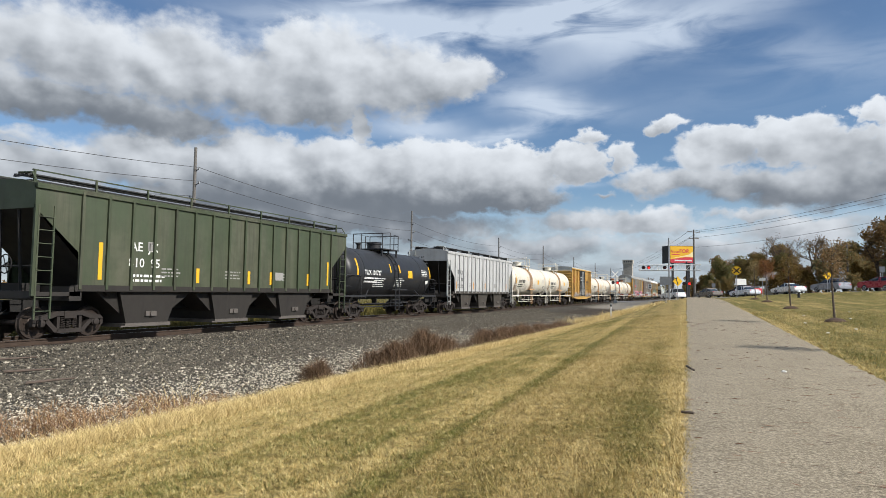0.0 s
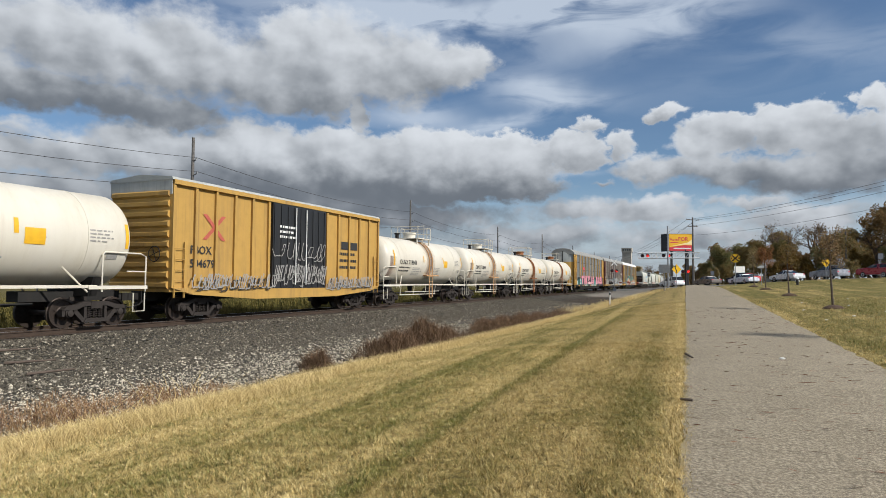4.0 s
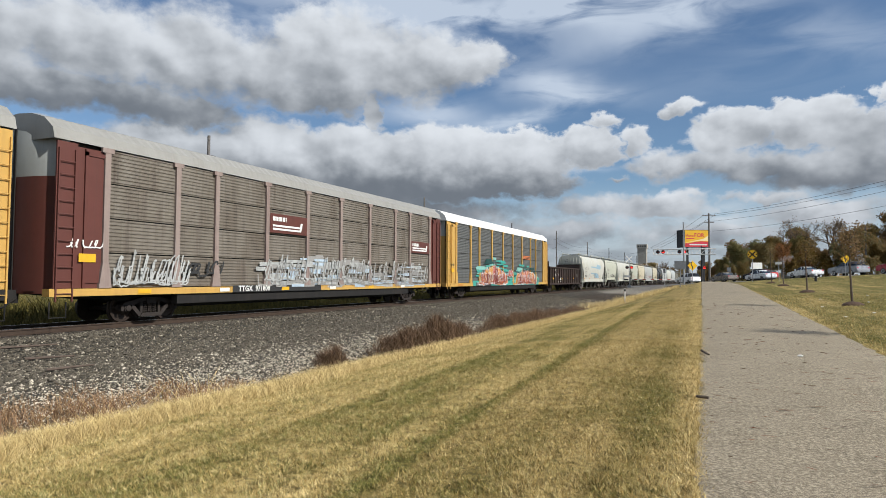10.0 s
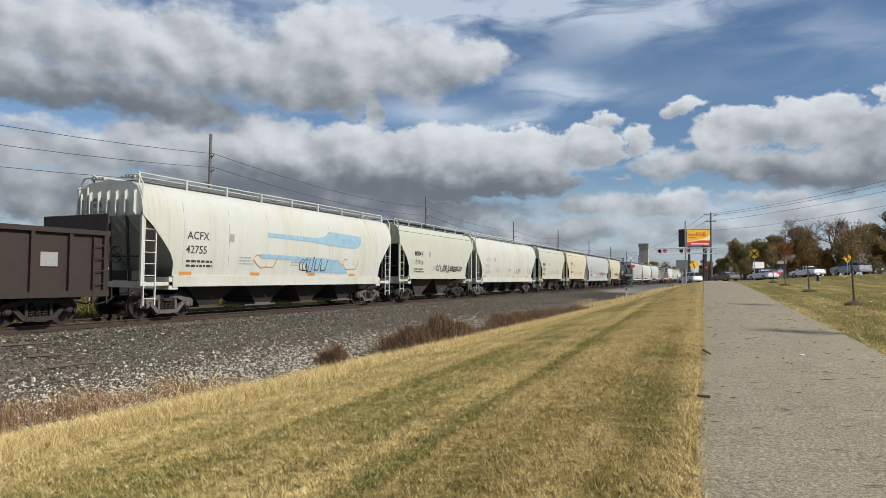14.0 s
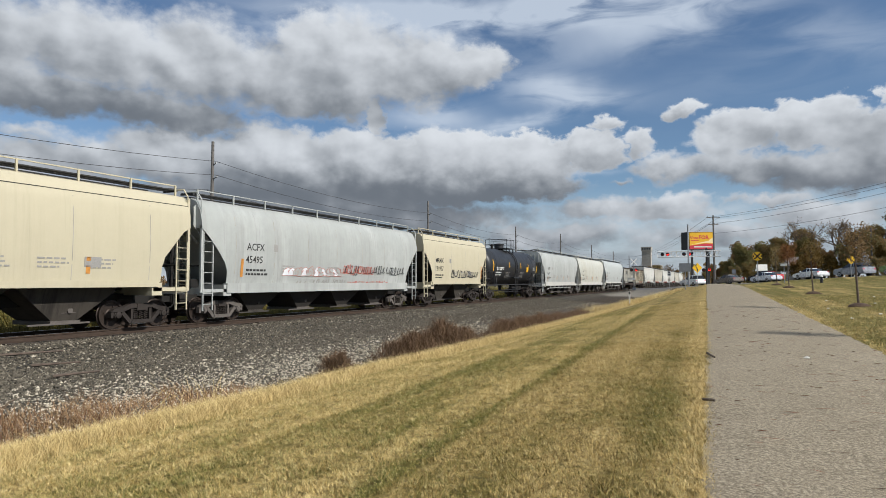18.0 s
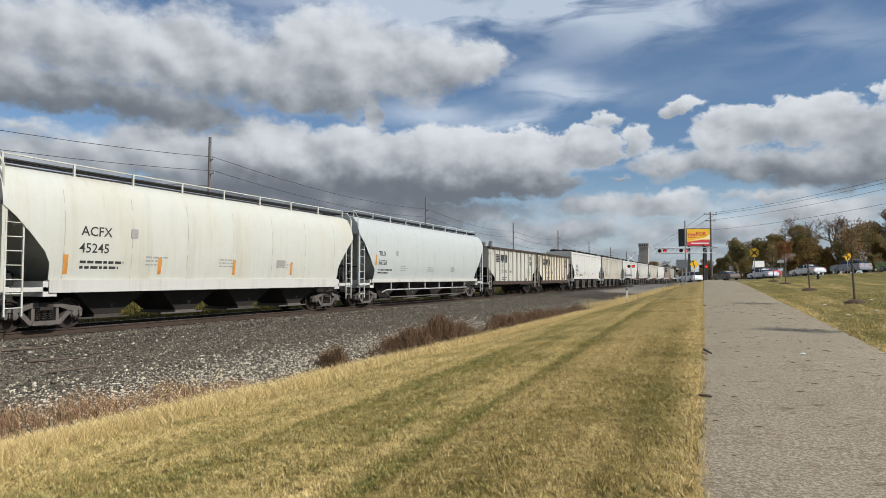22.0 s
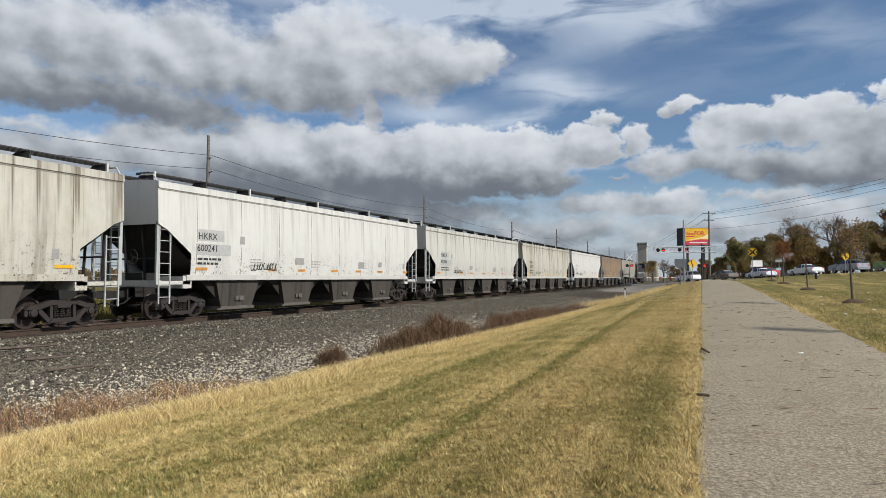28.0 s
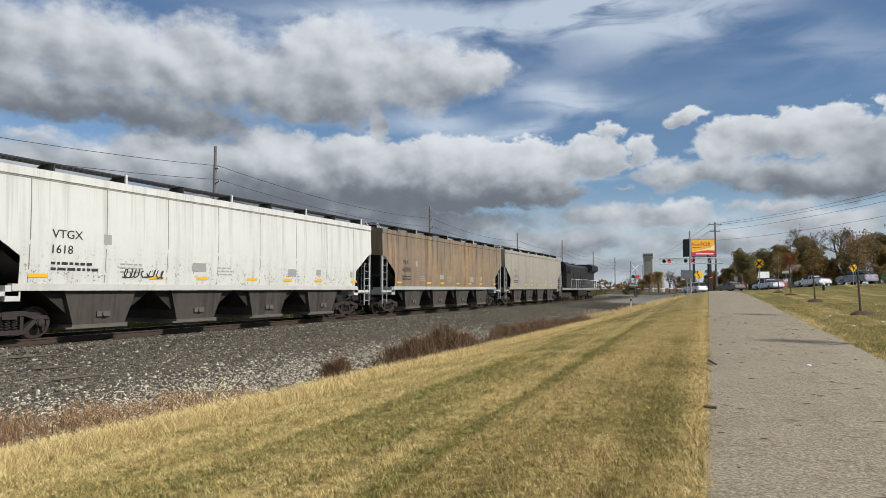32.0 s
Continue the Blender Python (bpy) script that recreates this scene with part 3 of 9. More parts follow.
def blades_mat(name, a, b, c):
    """Grass: each blade takes its own tint, and the land's green bands tint it too."""
    mat, net = shader(name)
    geo = net.n("ShaderNodeNewGeometry")
    pos = geo.outputs["Position"]
    rnd = geo.outputs["Random Per Island"]
    xyz = net.n("ShaderNodeSeparateXYZ", {0: pos})
    lane = net.m("MULTIPLY_ADD", xyz.outputs[1], 0.0304, xyz.outputs[0])
    across = net.n("ShaderNodeCombineXYZ", {0: lane, 1: net.m("MULTIPLY", xyz.outputs[1], 0.035), 2: 0.0}).outputs[0]
    flatp = net.n("ShaderNodeCombineXYZ", {0: xyz.outputs[0], 1: xyz.outputs[1], 2: 0.0}).outputs[0]
    bands = mow_bands(net, lane, across, xyz.outputs[1])
    patch = net.noise(flatp, 0.55, 5.0, 0.62).outputs[0]
    k = net.m("ADD", net.m("MULTIPLY_ADD", bands, 1.1, -0.55), net.m("MULTIPLY_ADD", patch, 0.9, -0.45))
    k = net.ramp(net.m("ADD", k, net.m("MULTIPLY_ADD", rnd, 0.5, -0.25)), -0.07, 0.26)
    # blade colour carries painted shade in hollows and highlights on clump tops
    tuft_light = net.noise(flatp, 15.0, 6.0, 0.8).outputs[0]
    worn = net.noise(flatp, 2.6, 5.0, 0.7).outputs[0]
    clump_light = net.noise(flatp, 6.0, 5.0, 0.72).outputs[0]
    col = net.mix(k, net.mix(rnd, rgba(a), rgba(b)), rgba(c))
    col = net.mix(net.ramp(worn, 0.38, 0.52, 0.30, 0.0), col, (0.24, 0.15, 0.045, 1))
    col = net.mix(net.ramp(clump_light, 0.35, 0.48, 0.60, 0.0), col, (0.08, 0.062, 0.018, 1))
    col = net.mix(net.ramp(clump_light, 0.54, 0.68, 0.0, 0.42), col, (0.90, 0.74, 0.38, 1))
    turned = net.m("MULTIPLY", net.ramp(lane, -2.50, -2.30), net.ramp(lane, -0.20, -0.60))
    col = net.mix(net.m("MULTIPLY", turned, 0.26), col, (0.22, 0.14, 0.04, 1))
    col = net.mix(net.ramp(tuft_light, 0.35, 0.49, 0.88, 0.0), col, (0.045, 0.036, 0.010, 1))
    col = net.mix(net.ramp(tuft_light, 0.53, 0.66, 0.0, 0.72), col, (0.92, 0.76, 0.40, 1))
    finish(net, col, 0.75, 0.0, None, 0.2)
    return mat


def island_mat(name, a, b, rough=0.9, spec=0.2):
    mat, net = shader(name)
    rnd = net.n("ShaderNodeNewGeometry").outputs["Random Per Island"]
    finish(net, net.mix(rnd, rgba(a), rgba(b)), rough, 0.0, None, spec)
    return mat


def stone_mat():
    mat, net = shader("ballast_stone")
    geo = net.n("ShaderNodeNewGeometry")
    rnd = geo.outputs["Random Per Island"]
    x = net.n("ShaderNodeSeparateXYZ", {0: geo.outputs["Position"]}).outputs[0]
    pale = net.m("MULTIPLY", net.m("MULTIPLY", net.ramp(x, -13.4, -10.4), net.ramp(x, -8.4, -9.4)), 0.36)
    k = net.ramp(net.m("ADD", rnd, pale), 0.87, 1.10)
    c = net.mix(k, net.mix(rnd, (0.048, 0.041, 0.030, 1), (0.175, 0.152, 0.112, 1)), (0.66, 0.59, 0.46, 1))
    g = net.noise(geo.outputs["Position"], 40.0, 3.0).outputs[0]
    finish(net, net.mix(net.m("MULTIPLY", g, 0.3), c, (0.05, 0.05, 0.05, 1)), 0.9, 0.0, None, 0.25)
    return mat


def leaf_mat(name, tints):
    mat, net = shader(name)
    rnd = net.n("ShaderNodeNewGeometry").outputs["Random Per Island"]
    own = net.n("ShaderNodeObjectInfo").outputs["Random"]
    c = net.mix(rnd, rgba(tints[0]), rgba(tints[1]))
    c = net.mix(net.ramp(net.m("FRACT", net.m("MULTIPLY", rnd, 7.31)), 0.55, 0.95), c, rgba(tints[2]))
    p = net.n("ShaderNodeBsdfPrincipled", {"Base Color": c, "Roughness": 0.7, "Specular IOR Level": 0.2})
    tr = net.n("ShaderNodeBsdfTranslucent", {0: c})
    mx = net.n("ShaderNodeMixShader", {0: 0.42, 1: p.outputs[0], 2: tr.outputs[0]})
    net.n("ShaderNodeOutputMaterial", {0: mx.outputs[0]})
    return mat


M["path"] = asphalt_path()
M["road"] = road_asphalt()
M["ground"] = ground_mat()
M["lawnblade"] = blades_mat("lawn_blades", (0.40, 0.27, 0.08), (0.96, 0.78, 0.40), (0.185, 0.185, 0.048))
M["tallgrass"] = island_mat("dry_tall_grass", (0.42, 0.30, 0.115), (0.74, 0.59, 0.29))
M["redweed"] = island_mat("brown_brush", (0.070, 0.042, 0.027), (0.23, 0.145, 0.082))
M["palebrush"] = island_mat("pale_brown_brush", (0.12, 0.058, 0.032), (0.42, 0.27, 0.14))
M["weed"] = island_mat("roadside_weeds", (0.036, 0.040, 0.012), (0.19, 0.15, 0.040))
M["stone"] = stone_mat()
M["bark"] = plain("bark", (0.12, 0.09, 0.07), 0.9, 0.0, 0.5, 10.0)
M["mulch"] = plain("mulch", (0.09, 0.055, 0.035), 0.95, 0.0, 0.6, 25.0)
M["leaf_olive"] = leaf_mat("leaf_olive", ((0.15, 0.13, 0.055), (0.27, 0.21, 0.09), (0.30, 0.18, 0.07)))
M["leaf_dark"] = leaf_mat("leaf_dark", ((0.11, 0.12, 0.05), (0.22, 0.20, 0.08), (0.26, 0.19, 0.08)))
M["leaf_rust"] = leaf_mat("leaf_rust", ((0.20, 0.075, 0.025), (0.26, 0.12, 0.03), (0.12, 0.06, 0.03)))
M["leaf_gold"] = leaf_mat("leaf_gold", ((0.13, 0.085, 0.025), (0.22, 0.13, 0.035), (0.09, 0.075, 0.022)))
M["leaf_brown"] = leaf_mat("leaf_brown", ((0.17, 0.105, 0.05), (0.27, 0.165, 0.07), (0.14, 0.11, 0.05)))
M["deadleaf"] = island_mat("fallen_leaves", (0.070, 0.034, 0.022), (0.26, 0.085, 0.04))
M["litter"] = plain("white_litter", (0.75, 0.74, 0.70), 0.7)


# ---- mesh helpers ----
class Mesh:
    """Collects vertices and faces; every method adds one solid or strip."""

    def __init__(self):
        self.v, self.f = [], []

    def add(self, verts, faces):
        o = len(self.v)
        self.v.extend([tuple(p) for p in verts])
        self.f.extend([tuple(i + o for i in f) for f in faces])
        return self

    def box(self, x0, y0, z0, x1, y1, z1):
        x0, x1, y0, y1, z0, z1 = min(x0, x1), max(x0, x1), min(y0, y1), max(y0, y1), min(z0, z1), max(z0, z1)
        return self.add([(x0, y0, z0), (x1, y0, z0), (x1, y1, z0), (x0, y1, z0), (x0, y0, z1), (x1, y0, z1), (x1, y1, z1), (x0, y1, z1)],
                        [(0, 3, 2, 1), (4, 5, 6, 7), (0, 1, 5, 4), (1, 2, 6, 5), (2, 3, 7, 6), (3, 0, 4, 7)])

    def rod(self, p, q, r, n=6, r2=None, caps=True):
        p, q = Vector(p), Vector(q)
        d = (q - p).normalized()
        a = d.orthogonal().normalized()
        b = d.cross(a)
        r2 = r if r2 is None else r2
        ring = [(a * math.cos(2 * math.pi * i / n) + b * math.sin(2 * math.pi * i / n)) for i in range(n)]
        vs = [p + c * r for c in ring] + [q + c * r2 for c in ring]
        fs = [(i, (i + 1) % n, n + (i + 1) % n, n + i) for i in range(n)]
        if caps:
            fs += [tuple(range(n - 1, -1, -1)), tuple(range(n, 2 * n))]
        return self.add(vs, fs)

    def pipe(self, pts, r, n=6):
        """A round bar bent along a line of points."""
        line, rings, ref = [Vector(p) for p in pts], [], None
        for i, p in enumerate(line):
            d = (line[min(i + 1, len(line) - 1)] - line[max(i - 1, 0)]).normalized()
            ref = d.orthogonal().normalized() if ref is None else ref
            a = (ref - d * ref.dot(d)).normalized()
            b, ref = d.cross(a), a
            rings.append([tuple(p + (a * math.cos(2 * math.pi * k / n) + b * math.sin(2 * math.pi * k / n)) * r) for k in range(n)])
        return self.loft(rings)

    def loft(self, rings, closed=True, caps=True):
        """Rings of equal length, joined in order."""
        n = len(rings[0])
        vs = [p for ring in rings for p in ring]
        fs = []
        for k in range(len(rings) - 1):
            for i in range(n if closed else n - 1):
                j = (i + 1) % n
                fs.append((k * n + i, k * n + j, (k + 1) * n + j, (k + 1) * n + i))
        if caps:
            fs += [tuple(range(n - 1, -1, -1)), tuple(range((len(rings) - 1) * n, len(rings) * n))]
        return self.add(vs, fs)

    def prism_x(self, poly, x0, x1):
        """A polygon in (y, z) pushed from x0 to x1."""
        return self.loft([[(x0, y, z) for y, z in poly], [(x1, y, z) for y, z in poly]])

    def prism_y(self, poly, y0, y1):
        """A polygon in (x, z) pushed from y0 to y1."""
        return self.loft([[(x, y0, z) for x, z in poly], [(x, y1, z) for x, z in poly]])

    def prism_z(self, poly, z0, z1):
        return self.loft([[(x, y, z0) for x, y in poly], [(x, y, z1) for x, y in poly]])

    def lathe_x(self, prof, n=20, at=(0, 0, 0)):
        """A profile of (x, r) turned round an axle along x."""
        rings = [[(at[0] + x, at[1] + r * math.cos(2 * math.pi * i / n), at[2] + r * math.sin(2 * math.pi * i / n)) for i in range(n)] for x, r in prof]
        return self.loft(rings)

    def lathe_y(self, prof, n=32, at=(0, 0, 0)):
        rings = [[(at[0] + r * math.cos(2 * math.pi * i / n), at[1] + y, at[2] + r * math.sin(2 * math.pi * i / n)) for i in range(n)] for y, r in prof]
        return self.loft(rings)

    def lathe_z(self, prof, n=20, at=(0, 0, 0)):
        rings = [[(at[0] + r * math.cos(2 * math.pi * i / n), at[1] + r * math.sin(2 * math.pi * i / n), at[2] + z) for i in range(n)] for z, r in prof]
        return self.loft(rings)

    def data(self, name, mat, smooth=False):
        me = bpy.data.meshes.new(name)
        me.from_pydata(self.v, [], self.f)
        me.materials.append(mat)
        if smooth:
            bm = bmesh.new()
            bm.from_mesh(me)
            bmesh.ops.recalc_face_normals(bm, faces=bm.faces)
            for f in bm.faces:
                f.smooth = True
            for e in bm.edges:
                e.smooth = len(e.link_faces) != 2 or e.calc_face_angle(0) < 0.6
            bm.to_mesh(me)
            bm.free()
        else:
            bm = bmesh.new()
            bm.from_mesh(me)
            bmesh.ops.recalc_face_normals(bm, faces=bm.faces)
            bm.to_mesh(me)
            bm.free()
        me.update()
        return me


def part(name, bm, material, parent, label="", smooth=False):
    """One mesh object under a thing or a part. bm: a Mesh, or mesh data to share."""
    me = bm.data(name, material, smooth) if isinstance(bm, Mesh) else bm
    ob = new(name, me)
    ob.parent = parent
    if label:
        tagged(ob, label)
    return ob


def thing(name, label, category, group="", at=None, kind=""):
    ob = new(name)
    ob.empty_display_size = 0.2
    if at is not None:
        ob.matrix_basis = at
    return tagged(ob, label, category, group, kind)


def solid(name, bm, material, label, category="", kind="", smooth=False, at=None, group=""):
    ob = new(name, bm.data(name, material, smooth))
    if at is not None:
        ob.matrix_basis = at
    return tagged(ob, label, category, group, kind)


LETTERS = {}


def letters(text, size, bold=False):
    """Mesh outlines of a text, flat in x and y, its left foot at the origin."""
    if (text, size) not in LETTERS:
        cu = bpy.data.curves.new("letters", "FONT")
        cu.body, cu.size, cu.resolution_u = text, size, 2
        cu.offset = size * (bold if isinstance(bold, float) else 0.02 if bold else 0.0)
        ob = new("letters", cu)
        dg = bpy.context.evaluated_depsgraph_get()
        me = bpy.data.meshes.new_from_object(ob.evaluated_get(dg))
        bpy.data.objects.remove(ob)
        LETTERS[(text, size)] = ([tuple(v.co) for v in me.vertices], [tuple(p.vertices) for p in me.polygons])
    return LETTERS[(text, size)]


def side_text(text, size, mat, parent, y, z, xs, name="lettering", bold=True):
    """Lettering on the side that faces +x; xs gives the skin's x at a height."""
    vs, fs = letters(text, size, bold)
    m = Mesh()
    m.add([(xs(z + v[1]) + 0.012, y + v[0], z + v[1]) for v in vs], fs)
    return part(name, m, mat, parent)


def end_text(text, size, mat, parent, x, z, y, name="lettering"):
    """Lettering on the end that faces -y."""
    vs, fs = letters(text, size, True)
    m = Mesh()
    m.add([(x + v[0], y - 0.012, z + v[1]) for v in vs], fs)
    return part(name, m, mat, parent)


def side_bars(parent, mat, y, z, xs, rows, width, step=0.12, height=0.06, seed=1, name="stencil"):
    """Small unreadable stencilling: broken bars."""
    rr = random.Random(seed)
    m = Mesh()
    for k in range(rows):
        yy, zz = y, z - k * step
        end = y + width * rr.uniform(0.65, 1.0)
        while yy < end:
            L = min(rr.uniform(0.08, 0.24), end - yy + 0.02)
            x0 = xs(zz) + 0.010
            m.add([(x0, yy, zz), (x0, yy + L, zz), (xs(zz + height) + 0.010, yy + L, zz + height), (xs(zz + height) + 0.010, yy, zz + height)], [(0, 1, 2, 3)])
            yy += L + 0.05
    return tagged(part(name, m, mat, parent), kind="stuff")


def side_patch(parent, mat, y0, z0, y1, z1, xs, name="reflector", off=0.012, lean=0.0):
    m = Mesh()
    n = 4
    rows = [z0 + (z1 - z0) * i / n for i in range(n + 1)]
    vs = []
    for i, z in enumerate(rows):
        vs += [(xs(z) + off, y0 + lean * i / n, z), (xs(z) + off, y1 + lean * i / n, z)]
    m.add(vs, [(2 * i, 2 * i + 1, 2 * i + 3, 2 * i + 2) for i in range(n)])
    return part(name, m, mat, parent)


# ---- the lie of the land ----
def smooth01(a, b, x):
    t = min(1.0, max(0.0, (x - a) / (b - a)))
    return t * t * (3 - 2 * t)


def path_z(y):
    """Height of the footpath: it climbs to a crest and levels off."""
    y = max(y, -60.0)
    if y < 52:
        return 0.0195 * y
    return 1.014 + 0.0195 * (y - 52) - 0.0195 * 0.5 * min(y - 52, 22) ** 2 / 22 - 0.0195 * max(0.0, y - 74)


def road_axis(x):
    """The road runs from the level crossing up to the right."""
    return 111.0 - 1.42 * x


def road_z(x):
    pts = ((-60, 0.0), (-23, 0.13), (-15.5, 0.13), (-6, 0.82), (0, 1.18), (5, 1.45), (10, 1.88), (14, 2.12), (25, 2.6), (60, 3.4))
    for (a, za), (b, zb) in zip(pts[:-1], pts[1:]):
        if x <= b:
            return za + (zb - za) * max(0.0, x - a) / (b - a)
    return pts[-1][1]


def bed_z(x):
    """Cross-section of the railway side: lawn edge, ditch, ballast shoulder, track, far side."""
    pts = ((-400, -0.6), (-60, -0.6), (-26, -0.55), (-23.5, -0.35), (-21.3, -0.06), (-16.4, -0.06), (-14.6, -0.36), (-11.5, -0.54), (-8.6, -0.62), (-7.7, -0.46), (-7.1, -0.30))
    if x <= pts[0][0]:
        return pts[0][1]
    for (a, za), (b, zb) in zip(pts[:-1], pts[1:]):
        if x <= b:
            return za + (zb - za) * (x - a) / (b - a)
    return -0.30


def ground_z(x, y):
    pz = path_z(y)
    left, right = -0.05 - 0.0304 * y, 2.95 - 0.0304 * y
    if x >= left:
        z = pz if x <= right else pz + 0.045 * min(x - right, 3.0) + 0.02 * max(0.0, min(x - right - 3.0, 40.0))
        side = z
    elif x > -7.1:
        t = (left - x) / max(0.5, left + 7.1)
        side = pz + (-0.30 - pz) * (0.35 * t + 0.65 * t * t)
    else:
        side = bed_z(x)
    # near the road the land meets it
    gap = abs(y - road_axis(x)) * 0.576
    k = 1.0 - smooth01(4.2, 13.0, gap)
    side = side + (road_z(x) - 0.05 - side) * k
    if y < road_axis(x) and x > 1.0:
        side += 0.22 * min(1.0, (x - 1.0) / 4.0) * math.exp(-((gap - 6.4) / 1.1) ** 2)      # the verge is banked up beside the road
    if y > road_axis(x) + 8:
        k2 = smooth01(0, 30, (y - road_axis(x) - 8) * 0.576)
        base = road_z(min(x, 30)) if x > -15 else bed_z(x)
        side = side + (base - 0.05 - side) * max(k2, k)
    return side


def axis_steps(edges):
    out = []
    for a, b, s in edges:
        n = max(1, int(round((b - a) / s)))
        out += [a + (b - a) * i / n for i in range(n)]
    return out + [edges[-1][1]]


xs_g = axis_steps(((-3000, -400, 400), (-400, -60, 40), (-60, -26, 4), (-26, -21, 0.6), (-21, -16, 1.0), (-16, -9, 0.7), (-9, -6.5, 0.25), (-6.5, -0.8, 0.6), (-0.8, 3.6, 0.4), (3.6, 12, 1.0), (12, 48, 1.5), (48, 60, 4), (60, 400, 40), (400, 3000, 400)))
ys_g = axis_steps(((-600, -60, 60), (-60, 0, 6), (0, 40, 1.0), (40, 90, 1.5), (90, 165, 1.5), (165, 300, 9), (300, 600, 50), (600, 4000, 400)))
gm = Mesh()
gm.v = [(x, y, ground_z(x, y)) for y in ys_g for x in xs_g]
W = len(xs_g)
gm.f = [(j * W + i, j * W + i + 1, (j + 1) * W + i + 1, (j + 1) * W + i) for j in range(len(ys_g) - 1) for i in range(W - 1)]
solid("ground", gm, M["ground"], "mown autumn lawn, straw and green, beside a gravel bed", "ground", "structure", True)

# footpath: a slab with worn edges, 20 mm proud of the lawn
pm = Mesh()
rr = random.Random(5)
ys_p = axis_steps(((-40, 0, 4), (0, 30, 0.25), (30, 90, 1.0), (90, 112, 2.0)))
rings = []
for y in ys_p:
    a = -0.05 - 0.0304 * y + rr.uniform(-0.03, 0.03)
    b = 2.95 - 0.0304 * y + rr.uniform(-0.04, 0.04)
    z = max(path_z(y), ground_z((a + b) / 2, y)) + 0.02
    rings.append([(a - 0.05, y, z - 0.08), (a, y, z - 0.006), (a + 0.05, y, z), ((a + b) / 2, y, z + 0.012), (b - 0.05, y, z), (b, y, z - 0.006), (b + 0.05, y, z - 0.08)])
pm.loft(rings, closed=False, caps=False)
solid("footpath", pm, M["path"], "long grey asphalt footpath with fallen leaves on it", "path", "structure", True)

# road with its grade crossing
rm = Mesh()
rings = []
for i in range(-70, 61):
    x = float(i)
    cx, cy = x, road_axis(x)
    nx, ny = 0.818, 0.576
    rings.append([(cx + nx * d, cy + ny * d, road_z(cx + nx * d) + h) for d, h in ((-5.35, -0.12), (-5.0, 0.02), (0.0, 0.06), (5.0, 0.02), (5.35, -0.12))])
rm.loft(rings, closed=False, caps=False)
solid("road", rm, M["road"], "grey asphalt road that climbs from the level crossing", "road", "structure", True)

# ---- track ----
def rail(x):
    prof = [(-0.037, 0.0), (0.037, 0.0), (0.036, -0.04), (0.010, -0.052), (0.010, -0.145), (0.075, -0.165), (0.075, -0.178), (-0.075, -0.178), (-0.075, -0.165), (-0.010, -0.145), (-0.010, -0.052), (-0.036, -0.04)]
    t = thing("rail", "rust-brown steel rail with a polished head on timber ties", "rail", "rails of the track", at=pose(x, 0, RAIL_Z))
    part("rail_body", Mesh().prism_y([(a, b - 0.003) for a, b in prof], -80, 900), M["rail"], t)
    part("rail_head", Mesh().box(-0.030, -80, -0.004, 0.030, 900, 0.0), M["railtop"], t, "polished steel running surface")
    return t


for rx in (TRACK_X + 0.755, TRACK_X - 0.755):
    rail(rx)
tie_me = Mesh().box(-1.3, -0.115, -0.17, 1.3, 0.115, 0.0).data("tie", M["tie"])
for i in range(150):
    tie = new("railway_tie", tie_me)
    tie.matrix_basis = pose(TRACK_X + rr.uniform(-0.04, 0.04), -6 + i * 0.53, RAIL_Z - 0.172 + rr.uniform(-0.006, 0.004), 0, 0, rr.uniform(-1.2, 1.2))
    tagged(tie, "dark weathered timber railway tie", "railway tie", "ties under the rails")
fm = Mesh()
for i in range(500):
    y = 73.5 + i * 0.53
    fm.box(TRACK_X - 1.3, y - 0.115, RAIL_Z - 0.34, TRACK_X + 1.3, y + 0.115, RAIL_Z - 0.175)
solid("far_railway_ties", fm, M["tie"], "row of dark timber railway ties", "railway ties", "stuff")


# ---- poles and wires ----
def catenary(m, p, q, sag, r=0.02, n=10):
    p, q = Vector(p), Vector(q)
    pts = [p.lerp(q, i / n) - Vector((0, 0, sag * 4 * (i / n) * (1 - i / n))) for i in range(n + 1)]
    m.pipe(pts, r, 4)


ARMS = ((0.35, -1.75), (0.45, -2.85), (-0.45, -3.95))


def line_pole(x, y, h, lean=0.0):
    t = thing("utility_pole", "tall weathered grey timber utility pole with side arms", "utility pole", "poles along the railway", at=pose(x, y, ground_z(x, y) - 0.3, 0, lean, 0))
    part("pole", Mesh().rod((0, 0, 0), (0, 0, h + 0.3), 0.17, 10, 0.11), M["pole"], t)
    for dx, dz in ARMS:
        a = part("insulator_arm", Mesh().rod((0, 0, h + 0.3 + dz - 0.15), (dx, 0, h + 0.3 + dz), 0.035, 6), M["darksteel"], t)
        part("insulator", Mesh().lathe_z([(-0.02, 0.03), (0.0, 0.07), (0.05, 0.05), (0.10, 0.075), (0.14, 0.03)], 8, (dx, 0, h + 0.3 + dz)), M["polegrey"], a)
    ca = part("crossarm", Mesh().box(-0.06, -0.9, h - 6.3, 0.06, 0.9, h - 6.18), M["pole"], t)
    for q in (-0.8, 0.8):
        part("insulator", Mesh().lathe_z([(0.0, 0.03), (0.03, 0.07), (0.09, 0.06), (0.13, 0.02)], 8, (0, q, h - 6.18)), M["polegrey"], ca)
    return t


